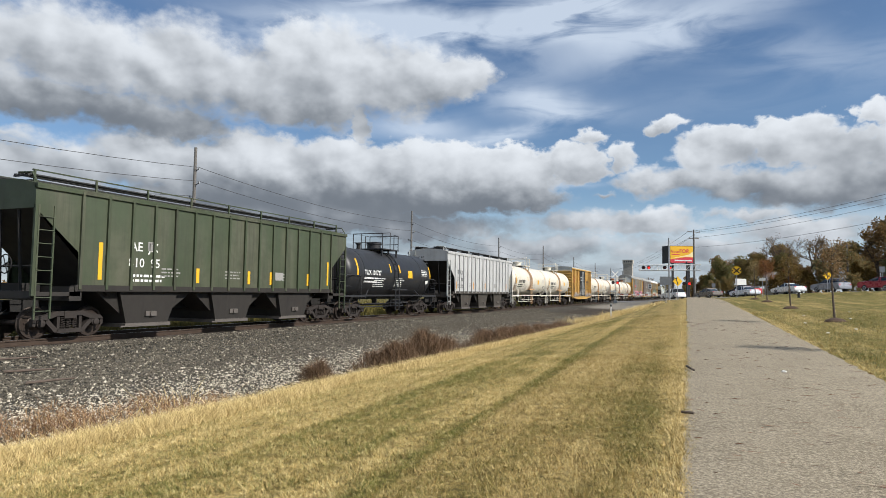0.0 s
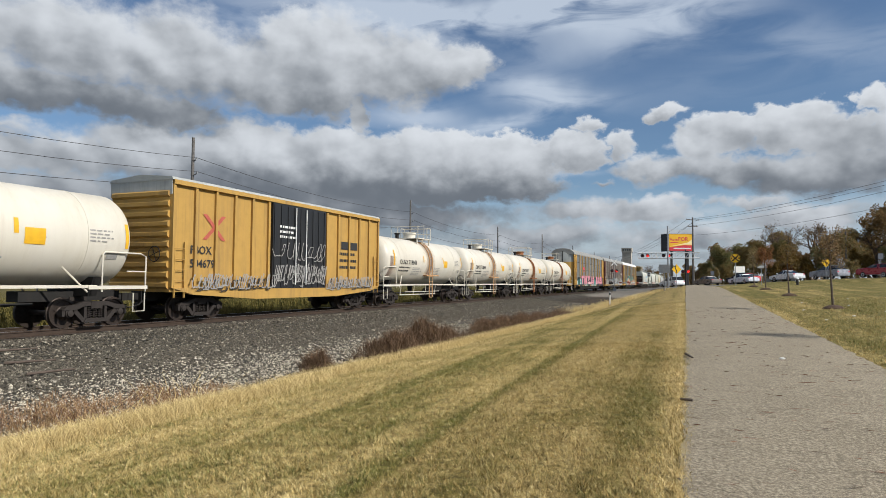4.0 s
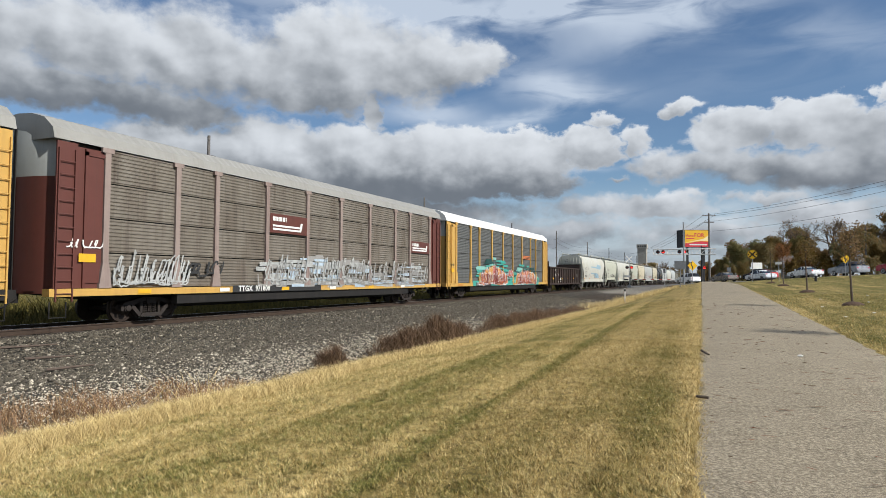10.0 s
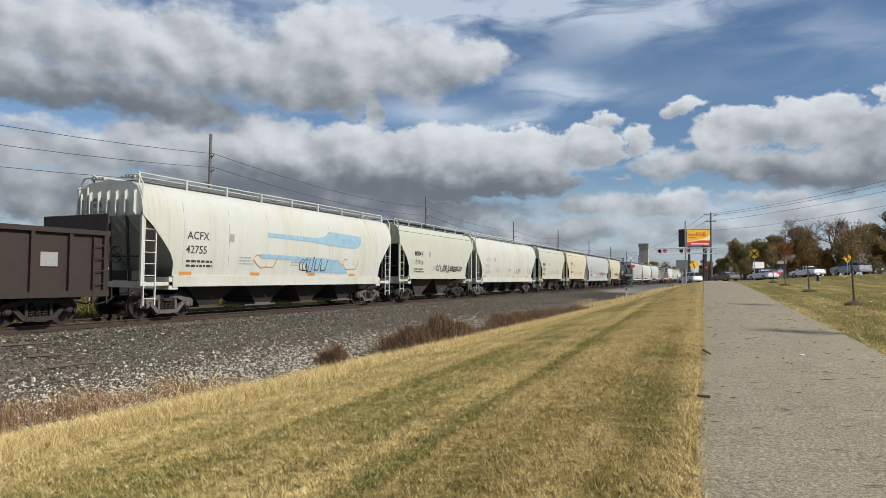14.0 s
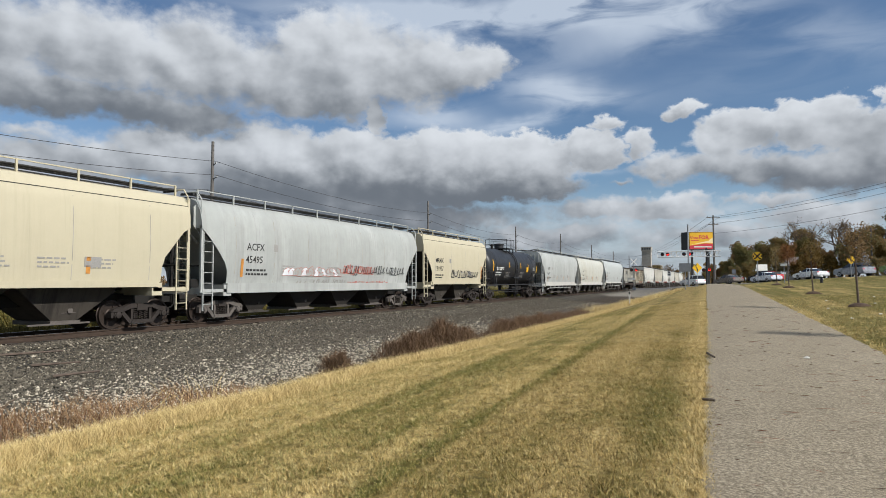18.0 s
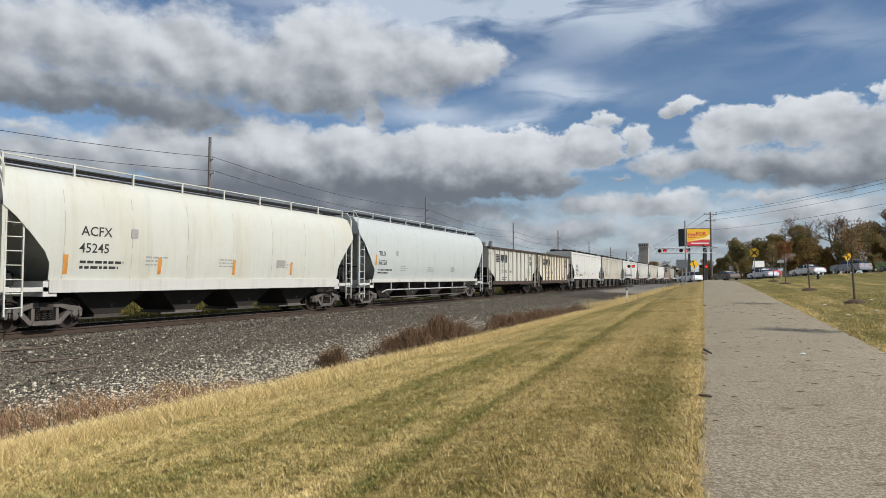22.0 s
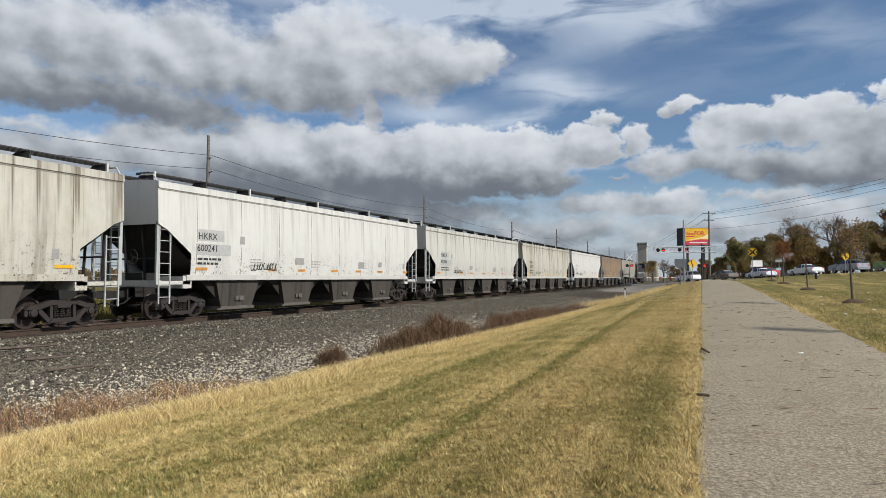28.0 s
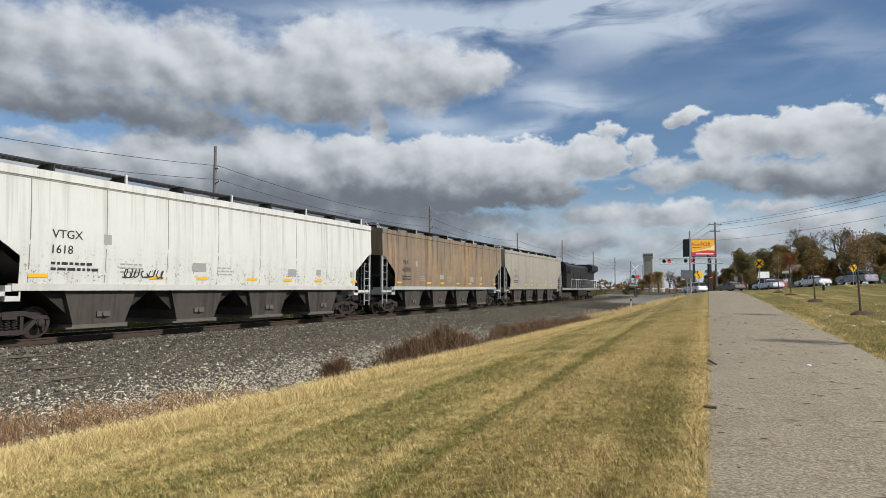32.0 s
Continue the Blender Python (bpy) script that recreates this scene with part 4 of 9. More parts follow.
POLE_X = -37.0
POLES = ((-1.0, 11.9), (37.74, 13.3), (76.95, 13.1), (115.45, 12.7), (150.5, 13.3), (188.0, 13.0), (226.0, 13.0), (264.0, 13.0), (302.0, 13.0))
for y, h in POLES:
    line_pole(POLE_X, y, h)
for dx, dz in ARMS:
    for (ya, ha), (yb, hb) in zip(POLES[:-1], POLES[1:]):
        m = Mesh()
        catenary(m, (POLE_X + dx, ya, bed_z(POLE_X) + ha + dz + 0.15), (POLE_X + dx, yb, bed_z(POLE_X) + hb + dz + 0.15), 0.75, 0.022)
        solid("overhead_wire", m, M["wire"], "thin dark overhead wire strung between utility poles", "wire", group="wires along the railway")


# ---- the train ----
# Every vehicle stands in its own space: x across (+x faces the footpath), y along the track, z = 0 on the rail.
WHEEL_R = 0.455
ROLLERS = []            # wheelsets, which turn as they roll
TRAIN = []              # (vehicle, its middle along the train)


def wheel_data():
    m = Mesh()
    for s in (-1, 1):
        x = 0.755 * s
        prof = [(x - 0.075 * s, 0.10), (x - 0.075 * s, WHEEL_R + 0.025), (x - 0.045 * s, WHEEL_R + 0.025), (x - 0.03 * s, WHEEL_R), (x + 0.06 * s, WHEEL_R - 0.004),
                (x + 0.06 * s, WHEEL_R - 0.065), (x + 0.015 * s, WHEEL_R - 0.09), (x + 0.005 * s, 0.20), (x + 0.05 * s, 0.15), (x + 0.06 * s, 0.09), (x + 0.06 * s, 0.08)]
        m.lathe_x(prof, 28)
        # bosses that show the turn
        for k in range(4):
            a = math.pi / 2 * k
            m.rod((x + 0.0 * s, 0.27 * math.cos(a), 0.27 * math.sin(a)), (x + 0.035 * s, 0.27 * math.cos(a), 0.27 * math.sin(a)), 0.03, 6)
    m.rod((-1.02, 0, 0), (1.02, 0, 0), 0.082, 10)
    return m.data("wheelset", M["wheel"], True)


def frame_data(mat, name):
    """One cast side frame, seen from the side: arched bar, pedestals, window and spring seat."""
    m = Mesh()
    # upper bar
    m.prism_x([(-1.13, 0.55), (-1.02, 0.66), (-0.72, 0.70), (-0.40, 0.80), (0.40, 0.80), (0.72, 0.70), (1.02, 0.66), (1.13, 0.55), (0.70, 0.55), (0.40, 0.66), (-0.40, 0.66), (-0.70, 0.55)], 0.93, 1.13)
    # lower bar and diagonals
    m.prism_x([(-0.42, 0.16), (0.42, 0.16), (0.36, 0.28), (-0.36, 0.28)], 0.93, 1.14)
    for s in (-1, 1):
        m.prism_x([(s * 0.72, 0.62), (s * 0.60, 0.50), (s * 0.30, 0.18), (s * 0.46, 0.17), (s * 0.74, 0.46)], 0.94, 1.11)
        m.prism_x([(s * 0.31, 0.26), (s * 0.40, 0.26), (s * 0.40, 0.70), (s * 0.31, 0.70)], 0.95, 1.10)
        m.prism_x([(s * 1.13, 0.58), (s * 1.13, 0.38), (s * 1.05, 0.36), (s * 1.02, 0.58)], 0.94, 1.10)
    return m.data(name, mat)


def cap_data(mat):
    m = Mesh()
    m.lathe_x([(0.90, 0.13), (1.10, 0.13), (1.11, 0.105), (1.15, 0.10), (1.165, 0.05), (1.165, 0.01)], 14)
    return m.data("bearing", mat, True)


def spring_data():
    m = Mesh()
    for k in range(3):
        y0 = -0.19 + 0.19 * k
        pts = [(1.03 + 0.07 * math.cos(a), y0 + 0.075 * math.sin(a), 0.28 + 0.33 * a / (2 * math.pi * 5)) for a in [i * math.pi / 3 for i in range(31)]]
        m.pipe(pts, 0.018, 4)
    return m.data("spring_set", M["truck"])


WHEELSET = wheel_data()
FRAME = {"truck": frame_data(M["truck"], "side_frame"), "truckgrey": frame_data(M["truckgrey"], "side_frame")}
CAP = {"truck": cap_data(M["truck"]), "truckgrey": cap_data(M["truckgrey"])}
SPRING = spring_data()
BOLSTER = Mesh().box(-1.15, -0.20, 0.58, 1.15, 0.20, 0.80).box(-0.3, -0.3, 0.78, 0.3, 0.3, 0.92).data("bolster", M["truck"])
BRAKE = Mesh().box(-0.9, -0.55, 0.35, 0.9, -0.45, 0.48).box(-0.9, 0.45, 0.35, 0.9, 0.55, 0.48).data("brake_beam", M["under"])


def truck(parent, y, paint_key="truck"):
    """A two-axle truck under a vehicle."""
    t = new("truck")
    t.parent = parent
    t.matrix_basis = pose(0, y, 0)
    for dy in (-0.88, 0.88):
        wset = part("wheelset", WHEELSET, None, t)
        wset.matrix_basis = pose(0, dy, WHEEL_R)
        ROLLERS.append(wset)
        for s in (1, -1):
            c = part("bearing", CAP[paint_key], None, t)
            c.matrix_basis = pose(0, dy, WHEEL_R, 0, 0, 0 if s > 0 else 180)
    for s in (1, -1):
        f = part("side_frame", FRAME[paint_key], None, t)
        f.matrix_basis = pose(0, 0, 0, 0, 0, 0 if s > 0 else 180)
        g = part("spring_set", SPRING, None, t)
        g.matrix_basis = pose(0, 0, 0, 0, 0, 0 if s > 0 else 180)
    part("bolster", BOLSTER, None, t)
    part("brake_beam", BRAKE, None, t)
    return t


def coupler_data():
    m = Mesh()
    m.box(-0.11, -0.55, 0.78, 0.11, 0.25, 1.00)
    m.box(-0.17, -0.72, 0.76, 0.17, -0.50, 1.02)
    m.box(-0.24, 0.0, 0.70, 0.24, 0.30, 1.08)
    m.pipe([(0.30, 0.2, 0.85), (0.34, -0.2, 0.60), (0.28, -0.55, 0.52), (0.1, -0.68, 0.62)], 0.025, 5)
    return m.data("coupler", M["under"])


COUPLER = coupler_data()


def couplers(car, half):
    for s in (-1, 1):
        c = part("coupler", COUPLER, None, car)
        c.matrix_basis = pose(0, s * half, 0, 0, 0, 0 if s < 0 else 180)


LADDERS = {}


def ladder_data(h, w, step, mat):
    k = (round(h, 2), w, step, mat.name)
    if k not in LADDERS:
        m = Mesh()
        for s in (-0.5, 0.5):
            m.box(-0.02, s * w - 0.022, 0, 0.03, s * w + 0.022, h)
        z = step * 0.6
        while z < h:
            m.rod((0.03, -w / 2, z), (0.03, w / 2, z), 0.016, 5)
            z += step
        LADDERS[k] = m.data("ladder", mat)
    return LADDERS[k]


def ladder(car, x, y, z, h, mat, w=0.46, rz=0, step=0.38):
    l = part("ladder", ladder_data(h, w, step, mat), None, car)
    l.matrix_basis = pose(x, y, z, 0, 0, rz)
    return l


def wheel_thing(car, x, y, z):
    """Hand-brake wheel on an end."""
    m = Mesh()
    ring = [(x + 0.27 * math.cos(a), y, z + 0.27 * math.sin(a)) for a in [i * math.pi / 8 for i in range(17)]]
    m.pipe(ring, 0.018, 5)
    for k in range(4):
        a = k * math.pi / 2 + 0.4
        m.rod((x, y, z), (x + 0.27 * math.cos(a), y, z + 0.27 * math.sin(a)), 0.014, 5)
    m.rod((x, y, z), (x, y + 0.2, z), 0.03, 6)
    return part("brake_wheel", m, M["under"], car)


# ---- marks, stripes and spray paint ----
def poly_patch(car, pts, xs, off, mat, name):
    return part(name, Mesh().add([(xs(z) + off, y, z) for y, z in pts], [tuple(range(len(pts)))]), mat, car)


def mural(car, y0, y1, z0, z1, xs, fills, line, n, seed, off=0.05, mound=0.45, grow_=0.075):
    """A spray-painted piece: leaning, overlapping blades with pale outlines. It spells nothing."""
    rr = random.Random(seed)
    w_ = (y1 - y0) / n
    for k in range(n):
        u = (k + 0.5) / n
        c = y0 + (y1 - y0) * u
        top = z0 + (z1 - z0) * (1 - mound + mound * math.sin(math.pi * u)) * rr.uniform(0.82, 1.0)
        lo = z0 + (z1 - z0) * rr.uniform(0.0, 0.10)
        lean = (0.5 - u) * w_ * 1.6 + rr.uniform(-0.3, 0.3) * w_
        a, b = w_ * rr.uniform(0.55, 0.85), w_ * rr.uniform(0.5, 0.8)
        h = top - lo
        pts = [(c - a, lo), (c - a * 0.45, lo + 0.42 * h), (c - a * 0.95 + lean * 0.6, lo + 0.60 * h), (c - a * 0.5 + lean, top - 0.12 * h), (c + lean, top),
               (c + b * 0.75 + lean, top - 0.22 * h), (c + b * 0.35 + lean * 0.4, lo + 0.52 * h), (c + b * 1.05, lo + 0.16 * h), (c + b * 0.5, lo + 0.02 * h)]
        q = 0.0022 * ((k * 5) % n)
        my, mz = sum(p[0] for p in pts) / len(pts), sum(p[1] for p in pts) / len(pts)
        big = []
        for y, z in pts:
            d = math.hypot(y - my, z - mz) or 1.0
            big.append((y + (y - my) / d * grow_, z + (z - mz) / d * grow_))
        poly_patch(car, big, xs, off + q, line, "spray_outline")
        poly_patch(car, pts, xs, off + q + 0.0011, fills[rr.randrange(len(fills))], "spray_fill")
        m = w_ * 0.10
        for j in range(2):
            y, z = c + rr.uniform(-0.4, 0.4) * w_, lo + h * rr.uniform(0.15, 0.75)
            sy, sz = rr.uniform(-0.5, 0.5) * w_, rr.uniform(0.15, 0.35) * h
            poly_patch(car, [(y, z), (y + m, z), (y + m * 0.6 + sy, z + sz), (y + sy, z + sz)], xs, off + 0.0022 * n + 0.004, line if j else fills[rr.randrange(len(fills))], "spray_stroke")


def mural_ground(car, y0, y1, z0, z1, xs, mats, n, seed, off=0.044, mound=0.5):
    """Level dashes of spray behind a piece, stepped up to a mound."""
    rr = random.Random(seed)
    for k in range(n):
        u = rr.random()
        top = z0 + (z1 - z0) * (1 - mound + mound * math.sin(math.pi * u))
        z = z0 + (top - z0) * rr.random()
        h, w_ = rr.uniform(0.06, 0.22), rr.uniform(0.25, 0.95)
        y = y0 + (y1 - y0) * u
        poly_patch(car, [(y - w_, z), (y + w_, z), (y + w_ * rr.uniform(0.9, 1.1), z + h), (y - w_ * rr.uniform(0.9, 1.1), z + h)], xs, off + 0.00018 * k, mats[rr.randrange(len(mats))], "spray_patch")


def block_letter(car, ch, y0, y1, z0, z1, xs, off, mat, edge):
    """One fat painted capital, fitted to a box, with a dark drop shade."""
    if ch == "I":
        a, b, d = y0 + (y1 - y0) * 0.33, y1 - (y1 - y0) * 0.33, (z1 - z0) * 0.24
        pts = [(y0, z0), (y1, z0), (y1, z0 + d), (b, z0 + d), (b, z1 - d), (y1, z1 - d), (y1, z1), (y0, z1), (y0, z1 - d), (a, z1 - d), (a, z0 + d), (y0, z0 + d)]
        poly_patch(car, [(y + 0.09, z - 0.06) for y, z in pts], xs, off, edge, "spray_outline")
        poly_patch(car, pts, xs, off + 0.002, mat, "spray_fill")
        return
    vs, fs = letters(ch, 1.003, 0.080)
    xa, xb = min(v[0] for v in vs), max(v[0] for v in vs)
    za, zb = min(v[1] for v in vs), max(v[1] for v in vs)
    pts = [(y0 + (v[0] - xa) / (xb - xa) * (y1 - y0), z0 + (v[1] - za) / (zb - za) * (z1 - z0)) for v in vs]
    part("spray_outline", Mesh().add([(xs(z) + off, y + 0.09, z - 0.06) for y, z in pts], fs), edge, car)
    part("spray_fill", Mesh().add([(xs(z) + off + 0.002, y, z) for y, z in pts], fs), mat, car)


def scrawl(car, y0, y1, z0, z1, xs, mat, n, seed, r=0.018):
    """Thin hand-drawn tags: looping lines that spell nothing."""
    rr = random.Random(seed)
    m = Mesh()
    w0 = (y1 - y0) / n
    h = z1 - z0
    for k in range(n):
        # a run of loops of uneven width and height
        c0, tall, turns, ph = y0 + w0 * (k + 0.5), rr.uniform(0.6, 1.0), rr.choice((1.0, 1.5, 2.0)), rr.uniform(0, 6.28)
        wide, zc_ = rr.uniform(0.12, 0.42), z0 + h * (0.5 + rr.uniform(-0.08, 0.08))
        line = []
        for i in range(15):
            t = i / 14
            a_ = 2 * math.pi * turns * t + ph
            line.append((c0 + w0 * ((t - 0.5) * 0.85 + wide * math.cos(a_)) + 0.14 * h * math.sin(a_), zc_ + h * 0.5 * tall * math.sin(a_ + 0.5 * math.sin(3 * a_))))
        for (ya, za), (yb, zb) in zip(line[:-1], line[1:]):
            L = math.hypot(yb - ya, zb - za) or 1
            ny, nz = -(zb - za) / L * r, (yb - ya) / L * r
            ey, ez = (yb - ya) / L * r * 0.6, (zb - za) / L * r * 0.6
            q = [(ya - ey + ny, za - ez + nz), (yb + ey + ny, zb + ez + nz), (yb + ey - ny, zb + ez - nz), (ya - ey - ny, za - ez - nz)]
            m.add([(xs(zz) + 0.014 + 0.00003 * len(m.v), yy, zz) for yy, zz in q], [(0, 1, 2, 3)])
    tagged(part("spray_tag", m, mat, car), kind="stuff")


def interp(pts):
    """x as a function of z through a list of (x, z)."""
    def f(z):
        if z <= pts[0][1]:
            return pts[0][0]
        for (xa, za), (xb, zb) in zip(pts[:-1], pts[1:]):
            if z <= zb:
                return xa + (xb - xa) * (z - za) / max(1e-6, zb - za)
        return pts[-1][0]
    return f


SKIN = {
    "flat": [(1.56, 1.55), (1.56, 4.30), (1.52, 4.42), (0.9, 4.56), (0.0, 4.62)],
    "hk": [(1.57, 1.52), (1.61, 1.9), (1.64, 2.7), (1.625, 3.5), (1.58, 4.46), (1.615, 4.47), (1.60, 4.69), (1.45, 4.73), (0.8, 4.78), (0.0, 4.81)],
    "round": [(1.50, 1.42), (1.56, 1.7), (1.62, 2.3), (1.64, 2.9), (1.60, 3.5), (1.50, 3.95), (1.30, 4.28), (1.0, 4.42), (0.0, 4.50)],
    "mrm": [(1.56, 1.50), (1.60, 2.0), (1.62, 2.8), (1.58, 3.6), (1.50, 3.98), (1.30, 4.18), (0.8, 4.28), (0.0, 4.32)],
    "smooth": [(1.46, 1.42), (1.60, 1.9), (1.66, 2.5), (1.66, 3.1), (1.60, 3.7), (1.46, 4.12), (1.2, 4.40), (0.8, 4.50), (0.0, 4.54)],
}
CUT = {   # distance from the end, height at which the side sheet begins
    "flat": [(0.0, 3.72), (1.38, 2.55), (1.40, 1.55)],
    "hk": [(0.0, 3.25), (0.35, 3.10), (1.45, 2.30), (1.46, 1.75), (1.47, 1.52)],
    "round": [(0.0, 3.35), (0.35, 3.05), (0.75, 2.65), (1.15, 2.20), (1.30, 1.90), (1.32, 1.42)],
    "mrm": [(0.0, 3.20), (0.30, 3.05), (0.75, 2.60), (1.08, 2.25), (1.20, 1.95), (1.22, 1.50)],
    "smooth": [(0.0, 3.60), (0.45, 3.20), (0.90, 2.65), (1.35, 2.15), (1.60, 1.90), (1.62, 1.42)],
}


def hopper_shell(half, skin, cut):
    """Sides, roof and sloped ends in one skin: cross-sections from end to end, whose lower edge follows the cut."""
    f = interp(skin)
    rings = []
    stations = []
    for d, z in cut:
        stations.append((-half + d, z))
    low = cut[-1][1]
    n = 10
    a, b = -half + cut[-1][0] + 0.3, half - cut[-1][0] - 0.3
    for i in range(n + 1):
        stations.append((a + (b - a) * i / n, low))
    for d, z in reversed(cut):
        stations.append((half - d, z))
    for y, z0 in stations:
        heights = sorted({p[1] for p in skin if p[1] > 1.0})
        ring = []
        for zz in heights:
            z = max(z0, zz)
            ring.append((f(z), y, z))
        ring = ring + [(-x, yy, z) for x, yy, z in reversed(ring[:-1])]
        rings.append(ring)
    return Mesh().loft(rings, closed=False, caps=False), rings


def hopper(name, label, span, style, mat, bays, bay_mat, marks, truck_key="truck", sill_mat=None, walk_mat=None, trim=None, posts=0, hatches=True, top=None, ringed=True, piped=False):
    """A covered hopper car."""
    a, b = span
    L = b - a
    half = L / 2
    car = thing(name, label, "hopper car", "covered hopper cars")
    skin, cut = list(SKIN[style]), CUT[style]
    if top:
        skin = [(x, 1.5 + (z - 1.5) * (top - 1.5) / (skin[-1][1] - 1.5)) if z > 1.6 else (x, z) for x, z in skin]
        cut = [(d, 1.5 + (z - 1.5) * (top - 1.5) / (SKIN[style][-1][1] - 1.5)) if z > 1.6 else (d, z) for d, z in cut]
    f = interp(skin)
    ztop = skin[-1][1]
    body, rings = hopper_shell(half, skin, cut)
    part("body", body, mat, car, smooth=True)
    # upright weld seams, and a thin dark line under the eave
    if not posts:
        zs = [low_z + (high_z - low_z) * i / 7 for low_z, high_z in [(cut[-1][1] + 0.06, (ztop - 0.40) if style == "hk" else (ztop - 0.62))] for i in range(8)]
        nse = max(3, round((L - 3.4) / 2.35))
        for i in range(nse + 1):
            yy = -half + 1.7 + (L - 3.4) * i / nse
            sm_ = Mesh().add([(f(z) + 0.003, yy + d, z) for z in zs for d in (-0.013, 0.013)], [(2 * k, 2 * k + 1, 2 * k + 3, 2 * k + 2) for k in range(7)])
            part("weld_seam", sm_, M["seam"] if style == "hk" else M["seamlight"], car)
        if style in ("hk", "mrm"):
            ze = ztop - (0.40 if style == "hk" else 0.50)
            for q in (-1, 1):
                part("eave_gutter", Mesh().add([(q * (f(ze + d) + 0.004), e, ze + d) for e in (-half + 0.05, half - 0.05) for d in (0.0, 0.026)], [(0, 1, 3, 2)]), M["seam"] if style == "hk" else M["baydark_shade"], car)
    # end bulkheads above the slope, and the slope sheets below
    for s, ring in ((-1, rings[0]), (1, rings[-1])):
        e = Mesh()
        e.add([(x, y, z) for x, y, z in ring], [tuple(range(len(ring)))])
        part("end_sheet", e, mat, car)
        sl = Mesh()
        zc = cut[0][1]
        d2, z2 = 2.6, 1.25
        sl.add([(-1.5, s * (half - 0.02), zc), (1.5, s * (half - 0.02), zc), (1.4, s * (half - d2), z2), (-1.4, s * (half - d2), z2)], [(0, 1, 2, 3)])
        # outside the rounded styles, the end void's shade and dirt are coloured in
        part("slope_sheet", sl, mat if style in ("round", "smooth") else M["baydark_shade"], car)
        if style == "round":
            for q in range(-3, 4):
                part("end_fin", Mesh().prism_x([(s * (half + 0.0), ztop - 0.35), (s * (half + 0.10), ztop - 0.45), (s * (half + 0.10), zc + 0.1), (s * (half - 0.5), zc - 0.55), (s * (half - 0.6), zc - 0.5)], q * 0.42 - 0.025, q * 0.42 + 0.025), mat, car)
    sm = sill_mat or mat
    low = cut[-1][1]
    for s in (-1, 1):
        dz = 0.34 if style == "round" else 0.16
        part("side_sill", Mesh().prism_y([(s * 1.40, low - dz), (s * 1.60, low - dz), (s * 1.61, low + 0.03), (s * 1.40, low + 0.03)], -half + 1.3, half - 1.3), sm, car)
    part("centre_sill", Mesh().box(-0.24, -half + 0.1, 0.78, 0.24, half - 0.1, 1.12), M["under"], car)
    for s in (-1, 1):
        fr = Mesh()
        fr.box(-1.5, s * (half - 0.02), low - 0.36, 1.5, s * (half - 0.28), low - 0.16)
        fr.box(-1.56, s * (half - 1.55), low - 0.44, 1.56, s * (half - 1.15), low - 0.02)
        for q in (-1, 1):
            fr.box(q * 1.42, s * (half - 0.1), low - 0.30, q * 1.56, s * (half - 1.5), low - 0.18)
        part("end_frame", fr, sm, car)
        br = Mesh()
        for q in (-0.9, 0.0, 0.9):
            br.rod((q, s * (half - 0.15), low - 0.2), (q * 0.9, s * (half - 0.05), cut[0][1]), 0.045, 6)
        br.rod((-1.3, s * (half - 0.3), 2.1), (1.3, s * (half - 0.3), 2.1), 0.03, 6)
        br.box(-0.5, s * (half - 0.5), 1.3, 0.35, s * (half - 1.1), 1.62)
        part("end_bracing", br, M["under"], car)
        # corner posts and ladders on both sides
        tm = trim or mat
        for q in (-1, 1):
            part("corner_post", Mesh().box(q * 1.50, s * (half - 0.09), low - 0.3, q * 1.58, s * (half + 0.0), cut[0][1] + 0.1), tm, car)
            ladder(car, q * 1.56, s * (half - 0.34), low - 0.95, cut[0][1] + (1.05 - low if q * s < 0 else 0.45 - low), tm, rz=0 if q > 0 else 180)
        ladder(car, -s * -1.25, s * (half + 0.02), low - 0.3, ztop - low + 0.1, tm, rz=90 if s > 0 else -90)
    wheel_thing(car, 0.45, -half - 0.02, 2.15)
    # roof walkway
    zr = ztop + (0.21 if style == "hk" else 0.10)
    for s in (-1, 1):
        for xx in (0.42, 0.58, 0.74, 0.90):
            part("walkway_slat", Mesh().box(s * xx, -half + 0.1, zr, s * (xx + 0.11), half - 0.1, zr + 0.035), walk_mat or M["grate"], car)
        for e in (-1, 1):
            part("walkway_bearer", Mesh().box(s * 0.40, e * (half - 0.1), zr - 0.05, s * 1.04, e * (half - 0.16), zr - 0.002), walk_mat or M["grate"], car)
    if ringed:
        rl = Mesh()
        nst = max(4, int(L / 1.9))
        zt = zr + 0.16
        for s in (-1, 1):
            for i in range(nst + 1):
                y = -half + 0.25 + (L - 0.5) * i / nst
                rl.box(s * 1.07, y - 0.03, f_low(skin, 1.12), s * 1.12, y + 0.03, zt)
            rl.box(s * 1.05, -half + 0.2, zt - 0.035, s * 1.10, half - 0.2, zt)
        part("walkway_rail", rl, tm, car)
    else:
        for s in (-1, 1):
            nst = max(4, int(L / 2.4))
            for i in range(nst + 1):
                y = -half + 0.25 + (L - 0.5) * i / nst
                part("walkway_bracket", Mesh().add([(s * 0.5, y - 0.25, ztop - 0.04), (s * 0.5, y + 0.25, ztop - 0.04), (s * 0.5, y, zr + 0.02), (s * 1.12, y - 0.05, ztop - 0.12), (s * 1.12, y + 0.05, ztop - 0.12), (s * 1.12, y, zr + 0.02)],
                     [(0, 1, 2), (3, 5, 4), (0, 3, 4, 1), (1, 4, 5, 2), (2, 5, 3, 0)]), M["grate"], car)
                if i % 2 == 0:
                    part("walkway_stub", Mesh().box(s * 1.10, y - 0.035, ztop - 0.12, s * 1.16, y + 0.035, zr + 0.05), M["white"], car)
